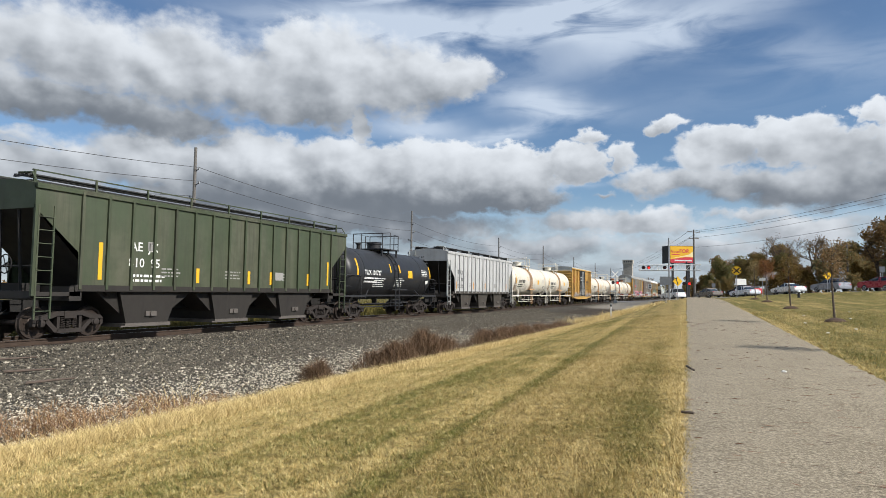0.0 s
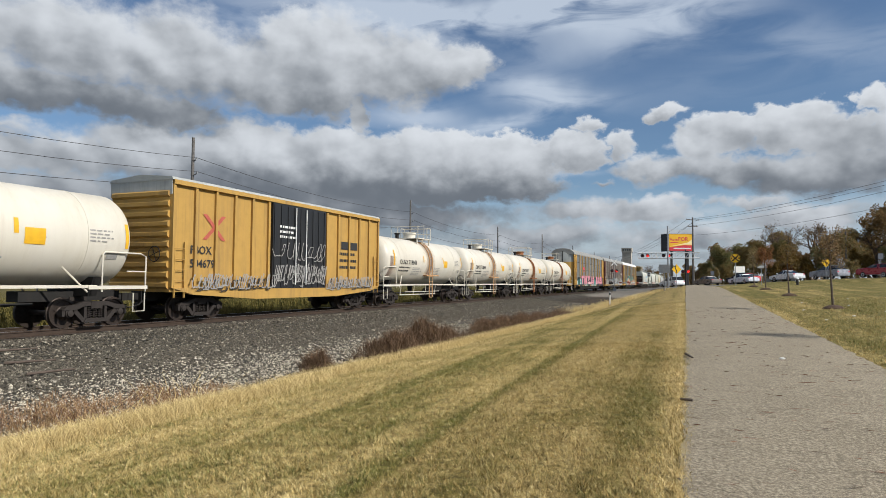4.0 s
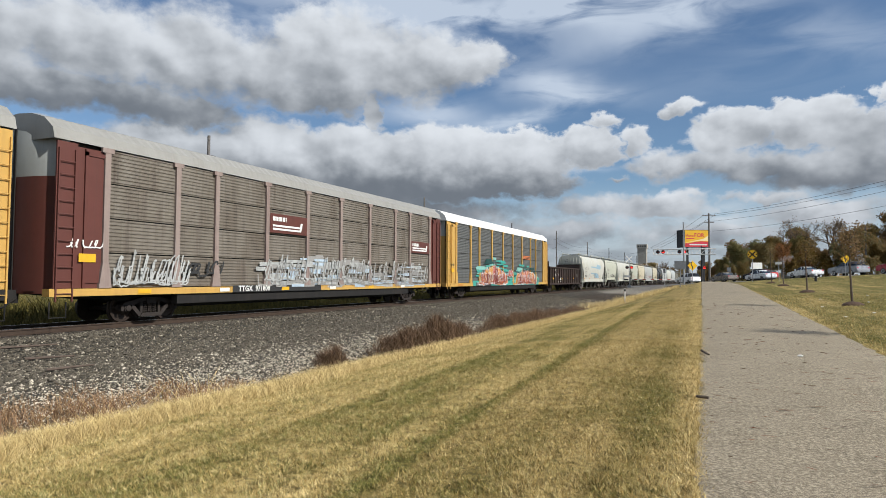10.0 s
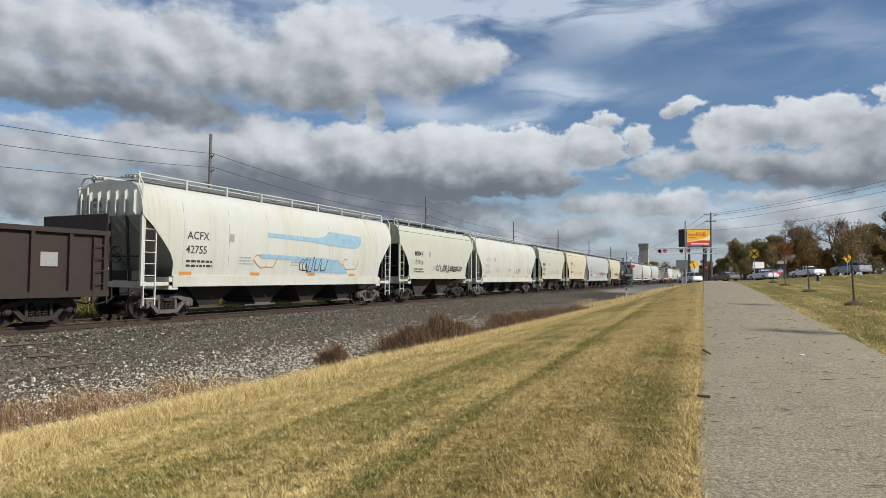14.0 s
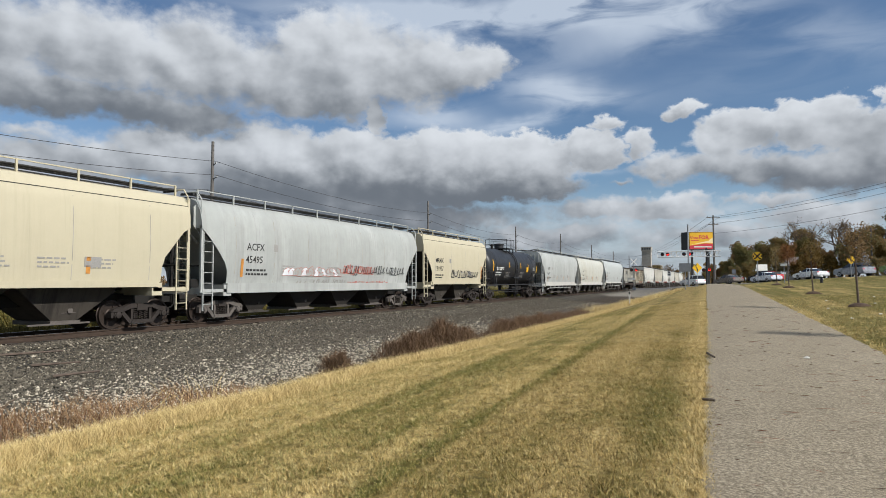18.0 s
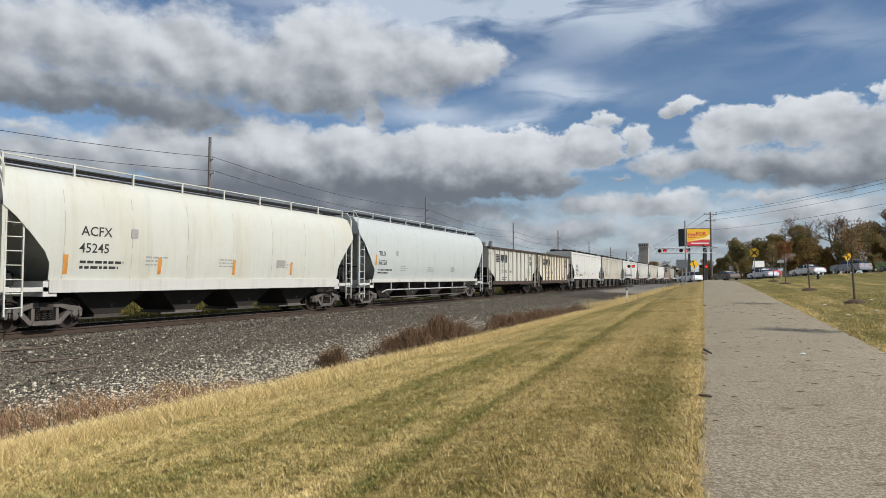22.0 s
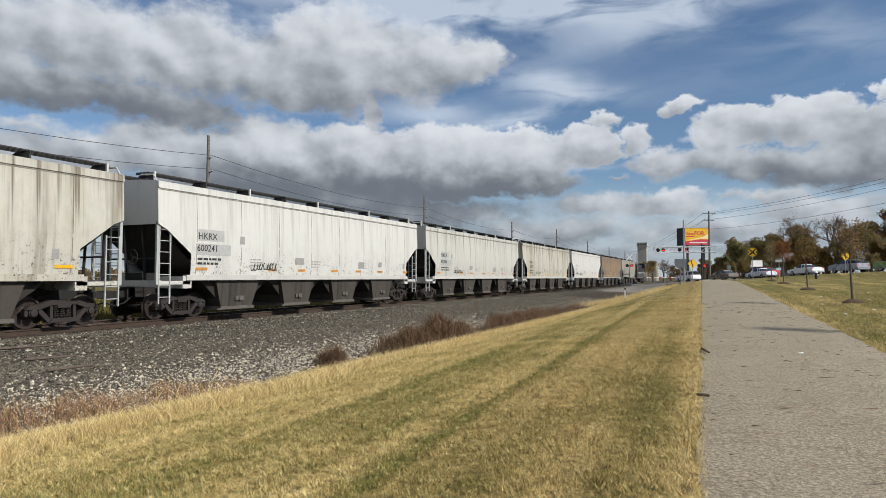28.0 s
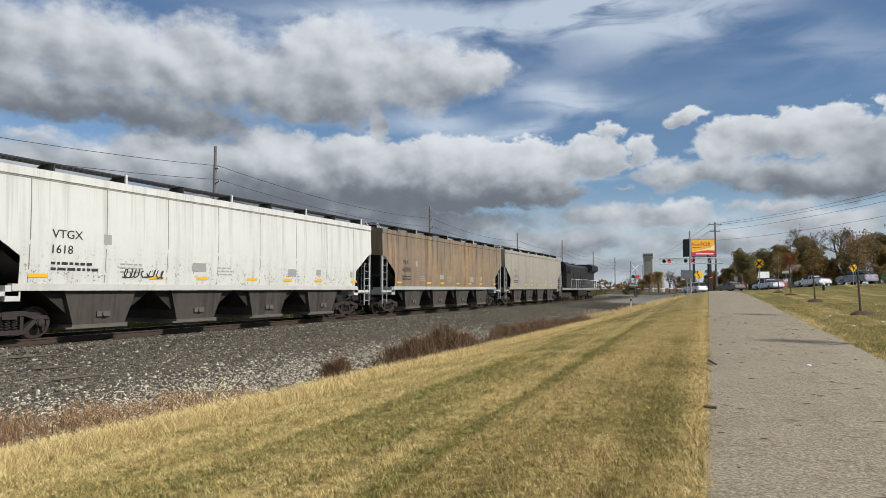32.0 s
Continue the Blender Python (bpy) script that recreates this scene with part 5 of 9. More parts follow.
    for s in (-1, 1):
        for q in (1, -1):
            part("grab_hoop", Mesh().pipe([(q * 1.52, s * (half - 0.05), cut[0][1]), (q * 1.50, s * (half - 0.05), ztop - 0.15), (q * 1.30, s * (half - 0.05), ztop + 0.12), (q * 0.7, s * (half - 0.05), ztop + 0.15)], 0.028, 6), tm, car)
    if hatches:
        part("roof_hatch", Mesh().box(-0.30, -half + 0.7, ztop - 0.02, 0.30, half - 0.7, ztop + 0.09), M["grate"], car)
    # discharge bays
    inner = half - (2.15 if bays > 2 else 2.3)
    wb = 2 * inner / bays
    for k in range(bays):
        yc = -inner + wb * (k + 0.5)
        ww = wb * 0.5
        bm = Mesh()
        full = style in ("flat", "hk")
        tx, bx, bw = (1.46, 1.38, 0.86) if full else (1.15, 0.80, 0.40)
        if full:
            # the recessed slopes between the outlets, behind their faces, shade painted in as near-black
            part("bay_slope", Mesh().loft([[(-1.2, yc - 0.6, 0.40), (1.2, yc - 0.6, 0.40), (1.2, yc + 0.6, 0.40), (-1.2, yc + 0.6, 0.40)], [(-1.32, yc - ww, low - 0.12), (1.32, yc - ww, low - 0.12), (1.32, yc + ww, low - 0.12), (-1.32, yc + ww, low - 0.12)]]), M["baydark_shade"], car)
            ww = min(ww, 1.22)
        t4 = [(-tx, yc - ww, low - 0.1), (tx, yc - ww, low - 0.1), (tx, yc + ww, low - 0.1), (-tx, yc + ww, low - 0.1)]
        b4 = [(-bx, yc - bw, 0.36), (bx, yc - bw, 0.36), (bx, yc + bw, 0.36), (-bx, yc + bw, 0.36)]
        bm.loft([b4, t4])
        by = part("bay", bm, bay_mat, car)
        gx = bx + 0.06
        g = Mesh().box(-gx, yc - bw - 0.07, 0.24, gx, yc + bw + 0.07, 0.36).box(gx, yc - 1.15, 0.25, gx + 0.06, yc + 0.75, 0.30)
        g.rod((bx, yc + 0.1, 0.66), (bx + 0.12, yc + 0.1, 0.66), 0.09, 8).box(bx, yc - 0.15, 0.58, bx + 0.08, yc + 0.3, 0.74)
        part("outlet_gate", g, M["truckgrey"] if k % 2 or full else M["bay"], by)
    if style == "smooth" or piped:
        for zz, ya in ((0.84, 2.9), (0.42, 3.3)):
            part("lower_pipe", Mesh().pipe([(1.30, -half + ya, 0.70), (1.46, -half + ya + 0.25, zz), (1.46, half - ya - 0.25, zz), (1.30, half - ya, 0.70)], 0.036, 8), M["truckgrey"] if zz < 0.6 else M["greypaint"], car)
        for k in range(6):
            y = -half + 3.6 + (L - 7.2) * k / 5
            part("pipe_clamp", Mesh().box(1.44, y - 0.025, 0.80, 1.52, y + 0.05, low - 0.05), M["greypaint"], car)
    if posts:
        pm_ = Mesh().prism_y([(0.0, 1.45), (0.075, 1.45), (0.075, 4.36), (0.0, 4.36)], -0.045, 0.045).data("side_post", mat)
        span_ = L - 2 * 1.44
        for s in (-1, 1):
            for i in range(posts):
                p = part("side_post", pm_, None, car)
                p.matrix_basis = pose(s * 1.56, -span_ / 2 + span_ * i / (posts - 1), 0, 0, 0, 0 if s > 0 else 180)
        part("top_plate", Mesh().box(1.50, -half, 4.28, 1.62, half, 4.42).box(-1.62, -half, 4.28, -1.50, half, 4.42), mat, car)
    for yt in (-half + 1.55, half - 1.55):
        truck(car, yt, truck_key)
    couplers(car, half)
    marks(car, half, f)
    TRAIN.append((car, (a + b) / 2))
    return car


def f_low(skin, x):
    """Height of the roof skin at a distance from the middle."""
    best = skin[-1][1]
    for (xa, za), (xb, zb) in zip(skin[:-1], skin[1:]):
        if za > 3.9 and min(xa, xb) <= x <= max(xa, xb):
            best = za + (zb - za) * ((x - xa) / (xb - xa) if xb != xa else 0)
    return best - 0.02


def std_marks(mark, number, ink, y=2.0, z=2.7, size=0.42, yellow=(), stripe="yellowmark", stripe_low=1.85, stripe_h=0.14, end=True, seed=1, bars="greymark", second=None):
    def go(car, half, f):
        y0 = -half + y
        side_text(mark, size, M[ink], car, y0, z, f, bold=0.008)
        side_text(number, size, M[ink], car, y0 - 0.05, z - size * 1.25, f, bold=0.008)
        side_bars(car, M[ink], y0, z - size * 1.25 - 0.32, f, 2, 1.5, 0.16, 0.08, seed)
        for yy, zz, ww, hh in ((3.9, 2.75, 0.26, 0.30), (0.30 * half + half, 1.95, 0.55, 0.3)):
            side_patch(car, M[bars], -half + yy, zz, -half + yy + ww, zz + hh, f, "data_panel")
        for k in range(3):
            side_bars(car, M[bars], -half + 4.5 + k * (2 * half - 6.5) / 3.2, 2.15, f, 3, 0.9, 0.12, 0.05, seed + k + 3)
        for yy in yellow:
            side_patch(car, M[stripe], -half + yy, stripe_low, -half + yy + (0.55 if stripe_h < 0.3 else 0.14), stripe_low + stripe_h, f)
        if end:
            end_text(mark, 0.17, M[ink], car, -0.75, 3.95, -half - 0.0)
            end_text(number, 0.17, M[ink], car, -0.75, 3.74, -half - 0.0)
            m = Mesh()
            for k in range(4):
                m.add([(-0.75, -half - 0.012, 3.55 - k * 0.13), (0.0 - 0.1 * (k % 2), -half - 0.012, 3.55 - k * 0.13), (0.0 - 0.1 * (k % 2), -half - 0.012, 3.61 - k * 0.13), (-0.75, -half - 0.012, 3.61 - k * 0.13)], [(0, 1, 2, 3)])
            part("end_stencil", m, M[bars], car)
        if second:
            second(car, half, f)
    return go


# ---- tank cars ----
def tank_car(name, label, span, radius, mat, trim_key, marks, zc=2.42, rust=False, truck_key="truck", tall=1.0):
    a, b = span
    half = (b - a) / 2
    car = thing(name, label, "tank car", "tank cars")
    tm = M[trim_key]
    R_ = radius
    e = 0.55
    prof = [(-half, 0.02), (-half + 0.03, R_ * 0.35), (-half + 0.10, R_ * 0.62), (-half + 0.22, R_ * 0.82), (-half + 0.38, R_ * 0.94), (-half + e, R_)]
    prof2 = [(-half + e + (2 * half - 2 * e) * i / 8, R_) for i in range(1, 8)]
    prof = prof + prof2 + [(-y, r) for y, r in reversed(prof)]
    sh = Mesh().lathe_y(prof, 48, (0, 0, zc))
    part("tank_shell", sh, mat, car, smooth=True)
    for s in (-1, 1):
        band = Mesh().lathe_y([(-0.05, R_ - 0.02), (-0.05, R_ + 0.012), (0.05, R_ + 0.012), (0.05, R_ - 0.02)], 40, (0, s * (half - 1.9), zc))
        part("tank_band", band, mat, car, smooth=True)
        part("saddle", Mesh().prism_y([(-1.15, zc - R_ * 0.80), (-0.9, 0.95), (0.9, 0.95), (1.15, zc - R_ * 0.80)], s * (half - 1.45), s * (half - 1.15)), M["under"], car)
        part("stub_sill", Mesh().box(-0.26, s * (half + 0.25), 0.80, 0.26, s * (half - 3.2), 1.12), M["under"], car)
        fr = Mesh()
        fr.box(-1.5, s * (half + 0.28), 1.20, 1.5, s * (half + 0.02), 1.28)
        for q in (-1, 1):
            fr.box(q * 1.44, s * (half + 0.28), 1.18, q * 1.52, s * (half - 1.9), 1.29)
        part("end_platform", fr, tm, car)
        for q in (-1, 1):
            rl = Mesh()
            rl.pipe([(q * 1.48, s * (half + 0.22), 1.1), (q * 1.48, s * (half + 0.22), 2.25), (q * 1.48, s * (half + 0.0), 2.34), (q * 1.48, s * (half - 1.35), 2.34), (q * 1.48, s * (half - 1.42), 2.25), (q * 1.48, s * (half - 1.42), 1.1)], 0.026, 6)
            rl.pipe([(q * 1.48, s * (half + 0.22), 1.75), (q * 1.46, s * (half - 0.5), 1.75)], 0.022, 6)
            rl.pipe([(q * 1.48, s * (half + 0.2), 1.05), (q * 1.48, s * (half + 0.2), 0.45), (q * 1.48, s * (half - 0.25), 0.45), (q * 1.48, s * (half - 0.25), 1.05)], 0.022, 6)
            rl.pipe([(q * 1.46, s * (half - 1.9), 1.1), (q * 1.25, s * (half - 2.6), zc - R_ * 0.62)], 0.03, 6)
            part("end_railing", rl, tm, car)
    part("bottom_rail", Mesh().box(1.40, -half + 1.6, 1.22, 1.50, half - 1.6, 1.31).box(-1.50, -half + 1.6, 1.22, -1.40, half - 1.6, 1.31), tm, car)
    und = Mesh()
    und.rod((0.6, -half + 3.0, 0.75), (0.6, half - 3.0, 0.75), 0.04, 6)
    und.rod((-0.4, -half + 3.0, 0.70), (-0.4, half - 3.0, 0.70), 0.05, 6)
    und.lathe_y([(-0.55, 0.02), (-0.5, 0.2), (0.5, 0.2), (0.55, 0.02)], 12, (0.75, 1.3, 0.85))
    und.lathe_z([(0.70, 0.12), (0.95, 0.16), (1.2, 0.2)], 10, (0, 0.0, 0))
    part("brake_rigging", und, M["under"], car)
    lp = Mesh().rod((1.30, -4.2, 0.64), (1.30, 1.3, 0.64), 0.028, 6).rod((1.30, -3.4, 0.82), (1.30, 2.0, 0.82), 0.022, 6)
    for yy in (-4.1, -2.2, -0.4, 1.2):
        lp.rod((1.30, yy, 0.64), (1.38, yy, 1.24), 0.02, 5)
    part("lower_pipe", lp, tm, car)
    wheel_thing(car, 0.9, -half - 0.05, 1.7)
    # ladder over the shell, dome and platform
    zt = zc + R_
    yl = 0.1
    lad = Mesh()
    lm = M["rusty"] if rust == 2 else M["rustwash"] if rust else tm
    pts = [(1.52, 0.42), (1.52, zc - R_ * 0.4)] + [(R_ * math.cos(t) + 0.05, zc + R_ * math.sin(t) + 0.03) for t in (-0.15, 0.15, 0.45, 0.75, 1.05)]
    for s in (-0.24, 0.24):
        lad.pipe([(x, yl + s, z) for x, z in pts], 0.034, 5)
    for (xa, za), (xb, zb) in zip(pts[:-1], pts[1:]):
        n = max(1, int(math.hypot(xb - xa, zb - za) / 0.33))
        for i in range(n):
            lad.rod((xa + (xb - xa) * i / n, yl - 0.24, za + (zb - za) * i / n), (xa + (xb - xa) * i / n, yl + 0.24, za + (zb - za) * i / n), 0.018, 5)
    part("side_ladder", lad, lm, car, "rust-stained ladder" if rust else "")
    part("ladder_step", Mesh().box(1.25, -0.55, zc - R_ * 0.62, 1.52, 1.45, zc - R_ * 0.57), lm, car)
    pl = Mesh()
    pl.box(-1.0, -0.95, zt + 0.06, 1.05, 1.15, zt + 0.12)
    for s in (-1, 1):
        for yy in (-0.85, 0.0, 1.05):
            pl.box(s * 0.88, yy - 0.05, zt - 0.50, s * 0.96, yy + 0.05, zt + 0.08)
    part("top_platform", pl, tm if not rust else M["tankwhite"], car)
    dm = part("manway_dome", Mesh().lathe_z([(0.0, 0.42), (0.02, 0.42), (0.42, 0.42), (0.44, 0.47), (0.52, 0.47), (0.54, 0.40), (0.60, 0.10)], 20, (0, -0.15, zt - 0.02)), M["rusty"] if rust == 2 else tm, car, smooth=True)
    part("safety_valve", Mesh().lathe_z([(0.0, 0.12), (0.3, 0.12), (0.32, 0.18), (0.40, 0.18), (0.42, 0.05)], 10, (0, -2.0, zt - 0.03)), M["under"], car)
    rg = Mesh()
    for s in (-1, 1):
        rg.pipe([(s * 1.0, -0.92, zt + 0.1), (s * 1.0, -0.92, zt + 0.88 * tall), (s * 1.0, 0.05, zt + 0.98 * tall), (s * 1.0, 0.05, zt + 0.1)], 0.026, 6)
        rg.pipe([(s * 1.0, 0.55, zt + 0.1), (s * 1.0, 0.55, zt + 0.88 * tall), (s * 1.0, 1.12, zt + 0.88 * tall), (s * 1.0, 1.12, zt + 0.1)], 0.026, 6)
    for yy in (-0.92, 1.12):
        rg.pipe([(-1.0, yy, zt + 0.88 * tall), (1.0, yy, zt + 0.88 * tall)], 0.026, 6)
        rg.pipe([(-1.0, yy, zt + 0.48), (1.0, yy, zt + 0.48)], 0.02, 6)
    part("platform_railing", rg, tm, car)
    for yt in (-half + 1.3, half - 1.3):
        truck(car, yt, truck_key)
    couplers(car, half + 0.2)

    def skin(z):
        d = z - zc
        return math.sqrt(max(0.02, R_ * R_ - d * d)) + 0.002
    if rust:
        rows_ = [[((R_ + 0.008) * math.cos(1.35 - 0.12 * i), y_, zc + (R_ + 0.008) * math.sin(1.35 - 0.12 * i)) for y_ in (yl - 0.95, yl - 0.3, yl + 0.3, yl + 0.95)] for i in range(17)]
        part("rust_run", Mesh().loft(rows_, closed=False, caps=False), M["ruststain"] if rust == 2 else M["ruststain_light"], car, "brown rust run behind the ladder", smooth=True)
        ends_ = [[((R_ + 0.008) * math.cos(0.15 - 0.1 * i), y_, zc + (R_ + 0.008) * math.sin(0.15 - 0.1 * i)) for y_ in (-half + 0.56, -half + 0.9, -half + 1.5)] for i in range(10)]
        part("rust_run", Mesh().loft(ends_, closed=False, caps=False), M["ruststain_end"], car, "brown stain low on the tank end", smooth=True)
    marks(car, half, skin)
    TRAIN.append((car, (a + b) / 2))
    return car


def stain_mat(name, amount, mid):
    """A rust run: dense at its middle line, breaking up into streaks towards its sides."""
    mat, net = shader(name)
    obj = net.n("ShaderNodeTexCoord").outputs["Object"]
    rnd = net.n("ShaderNodeObjectInfo").outputs["Random"]
    s = net.n("ShaderNodeSeparateXYZ", {0: obj})
    d = net.m("ABSOLUTE", net.m("SUBTRACT", s.outputs[1], mid))
    p = net.n("ShaderNodeCombineXYZ", {0: net.m("MULTIPLY", rnd, 40.0), 1: net.m("MULTIPLY", s.outputs[1], 5.0), 2: net.m("MULTIPLY", s.outputs[2], 0.5)}).outputs[0]
    runs = net.noise(p, 1.0, 6.0, 0.65).outputs[0]
    core = net.ramp(net.m("ADD", d, net.m("MULTIPLY_ADD", runs, 1.1, -0.55)), 0.95, 0.10)
    a = net.m("MULTIPLY", net.m("MULTIPLY", core, net.ramp(runs, 0.22, 0.62, 0.35, 1.0)), amount)
    c = net.mix(net.ramp(net.m("MULTIPLY", core, runs), 0.15, 0.55), (0.40, 0.24, 0.11, 1), (0.15, 0.050, 0.020, 1))
    b = net.n("ShaderNodeBsdfPrincipled", {"Base Color": c, "Roughness": 0.8, "Specular IOR Level": 0.2})
    t = net.n("ShaderNodeBsdfTransparent")
    mx = net.n("ShaderNodeMixShader", {0: a, 1: t.outputs[0], 2: b.outputs[0]})
    net.n("ShaderNodeOutputMaterial", {0: mx.outputs[0]})
    return mat


M["ruststain"] = stain_mat("rust_run_strong", 1.0, 0.1)
M["ruststain_light"] = stain_mat("rust_run_faint", 0.55, 0.1)
M["ruststain_end"] = stain_mat("rust_run_end", 0.55, -5.75)
M["rustwash"] = paint("rust_wash", (0.58, 0.36, 0.18), (0.36, 0.15, 0.05), 0.7, 0.4, 0.7)


def tank_marks(mark, ink, stripes, placard=True, size=0.40, bars="greymark", seed=3, word=None, up=0.0):
    def go(car, half, f):
        u = up
        side_text(mark, size, M[ink], car, -half + 1.85, 2.42 + u, f)
        side_bars(car, M[ink], -half + 1.85, 2.18 + u, f, 2, 2.0, 0.20, 0.09, seed)
        for y, h in stripes:
            side_patch(car, M["yellowmark"], -half + y, 2.62 + u, -half + y + 0.13, 2.62 + u + h, f)
        side_patch(car, M["yellowmark"], -half + 1.05, 2.35 + u, -half + 1.20, 3.25 + u, f)
        side_patch(car, M["yellowmark"], half - 0.62, 2.35 + u, half - 0.5, 3.15 + u, f)
        if placard:
            side_patch(car, M["yellowmark"], half - 3.9, 2.34 + u, half - 3.3, 2.80 + u, f, "placard")
            side_bars(car, M["blackmark"], half - 3.85, 2.64 + u, f, 2, 0.7, 0.11, 0.04, seed + 1)
        for k, (y, z, r, wd) in enumerate(((half + 0.0 - 5.6, 2.25, 5, 1.2), (half - 1.9, 2.85, 4, 0.95), (-0.6 - 2.0, 2.2, 5, 1.5))):
            side_bars(car, M[bars], y, z + u, f, r, wd, 0.11, 0.045, seed + 5 + k)
        side_patch(car, M[bars], half - 1.25, 2.0 + u, half - 0.85, 2.22 + u, f, "data_panel")
        if word:
            side_text(word, 0.17, M[ink], car, half - 2.9, 2.28 + u, f)
        end_text(mark, 0.20, M[ink], car, -0.6, 3.0 + u, -half + 0.30)
    return go


# ---- box car ----
def box_car(span):
    a, b = span
    half = (b - a) / 2
    car = thing("box_car", "faded yellow ribbed boxcar with a black sliding door and spray paint", "box car")
    mat = M["boxyellow"]
    W_ = 1.45
    part("body", Mesh().box(-W_, -half, 1.05, W_, half, 5.02), mat, car)
    part("roof", Mesh().prism_y([(-1.55, 5.02), (1.55, 5.02), (1.5, 5.13), (0, 5.27), (-1.5, 5.13)], -half - 0.05, half + 0.05), M["whiteworn"], car)
    part("end_cap", Mesh().box(-1.5, -half - 0.03, 4.5, 1.5, -half - 0.01, 5.02), M["whiteworn"], car, "white panel at the end top")
    pd = Mesh().box(0, -0.06, 0, 0.10, 0.06, 3.78).data("side_post", mat)
    for y in [-half + 0.06] + [-half + 0.06 + (half - 2.3) * i / 5 for i in range(1, 6)] + [2.25 + (half - 2.31) * i / 5 for i in range(0, 6)]:
        p = part("side_post", pd, None, car)
        p.matrix_basis = pose(W_, y, 1.2)
    part("top_chord", Mesh().box(W_ - 0.02, -half, 4.87, W_ + 0.14, half, 5.03), mat, car)
    part("side_sill", Mesh().prism_x([(-half, 1.2), (half, 1.2), (half - 1.0, 0.95), (3.0, 0.72), (-3.0, 0.72), (-half + 1.0, 0.95)], W_ - 0.05, W_ + 0.12), mat, car)
    dr = part("door", Mesh().box(W_ + 0.02, -2.05, 1.15, W_ + 0.13, 2.05, 4.85), M["black"], car, "black sliding door")
    for k in range(9):
        y = -1.95 + k * 0.48
        part("door_rib", Mesh().box(W_ + 0.12, y - 0.03, 1.2, W_ + 0.16, y + 0.03, 4.78), M["black"], dr)
    part("door_bar", Mesh().rod((W_ + 0.22, 0.3, 1.3), (W_ + 0.22, 0.3, 4.75), 0.025, 6).rod((W_ + 0.22, -0.5, 1.3), (W_ + 0.22, -0.5, 4.75), 0.025, 6), M["whitemark"], dr)
    for k in range(10):
        z = 1.3 + k * 0.36
        part("end_corrugation", Mesh().prism_x([(-half - 0.10, z - 0.06), (-half - 0.10, z + 0.06), (-half + 0.02, z + 0.15), (-half + 0.02, z - 0.15)], -1.38, 1.38), mat, car)
    part("centre_sill", Mesh().box(-0.3, -half, 0.72, 0.3, half, 1.05), M["under"], car)
    for s in (-1, 1):
        ladder(car, W_ + 0.08, s * (half - 0.35), 0.85, 2.0, mat)
    f = lambda z: W_ + 0.012
    side_text("FBOX", 0.42, M["blackmark"], car, -half + 0.9, 2.45, f)
    side_text("504679", 0.42, M["blackmark"], car, -half + 0.9, 1.95, f)
    side_patch(car, M["redmark"], -half + 1.5, 3.0, -half + 1.72, 3.95, f, "emblem", lean=1.0)
    side_patch(car, M["redmark"], -half + 2.5, 3.0, -half + 2.72, 3.95, f, "emblem", 0.016, lean=-1.0)
    side_patch(car, M["blackmark"], half - 3.9, 3.1, half - 2.3, 3.5, f, "emblem")
    side_bars(car, M["blackmark"], half - 4.2, 2.8, f, 3, 2.2, 0.34, 0.14, 8)
    side_bars(car, M["whitemark"], -1.6, 3.8, lambda z: W_ + 0.15, 3, 1.4, 0.22, 0.10, 9)
    tag_skin = lambda z: W_ + 0.165
    scrawl(car, -half + 0.9, -2.2, 1.10, 1.75, tag_skin, M["greymark"], 14, 25, 0.022)
    scrawl(car, -half + 1.2, -2.2, 1.05, 1.60, tag_skin, M["blackmark"], 10, 26, 0.024)
    scrawl(car, -2.0, 2.0, 1.20, 2.30, tag_skin, M["greymark"], 14, 27, 0.022)
    scrawl(car, -1.9, 1.9, 2.4, 3.3, tag_skin, M["greymark"], 5, 28, 0.018)
    scrawl(car, 2.2, half - 0.8, 1.05, 1.75, tag_skin, M["greymark"], 15, 29, 0.022)
    scrawl(car, 2.3, half - 1.0, 1.05, 1.65, tag_skin, M["blackmark"], 11, 30, 0.024)
    for yt in (-half + 1.9, half - 1.9):
        truck(car, yt)
    couplers(car, half + 0.1)
    wheel_thing(car, 0.8, -half - 0.1, 2.4)
    TRAIN.append((car, (a + b) / 2))


# ---- autorack ----
def rack_panel(w_, h, mat):
    """A corrugated side panel: level ribs pressed into the sheet."""
    n = 9
    prof = []
    for i in range(n):
        z = h * i / n
        d = h / n
        prof += [(0.0, z + d * 0.04), (0.0, z + d * 0.30), (0.020, z + d * 0.44), (0.020, z + d * 0.78), (0.0, z + d * 0.93)]
    m = Mesh()
    vs = []
    for x, z in prof:
        vs += [(x, 0, z), (x, w_, z)]
    m.add(vs, [(2 * i, 2 * i + 1, 2 * i + 3, 2 * i + 2) for i in range(len(prof) - 1)])
    m.box(-0.03, 0, 0, -0.006, w_, h)
    return m.data("side_panel", mat)


BAYS = (2.76, 1.85, 2.85, 2.775, 2.73, 2.775, 2.85, 1.85, 2.76)


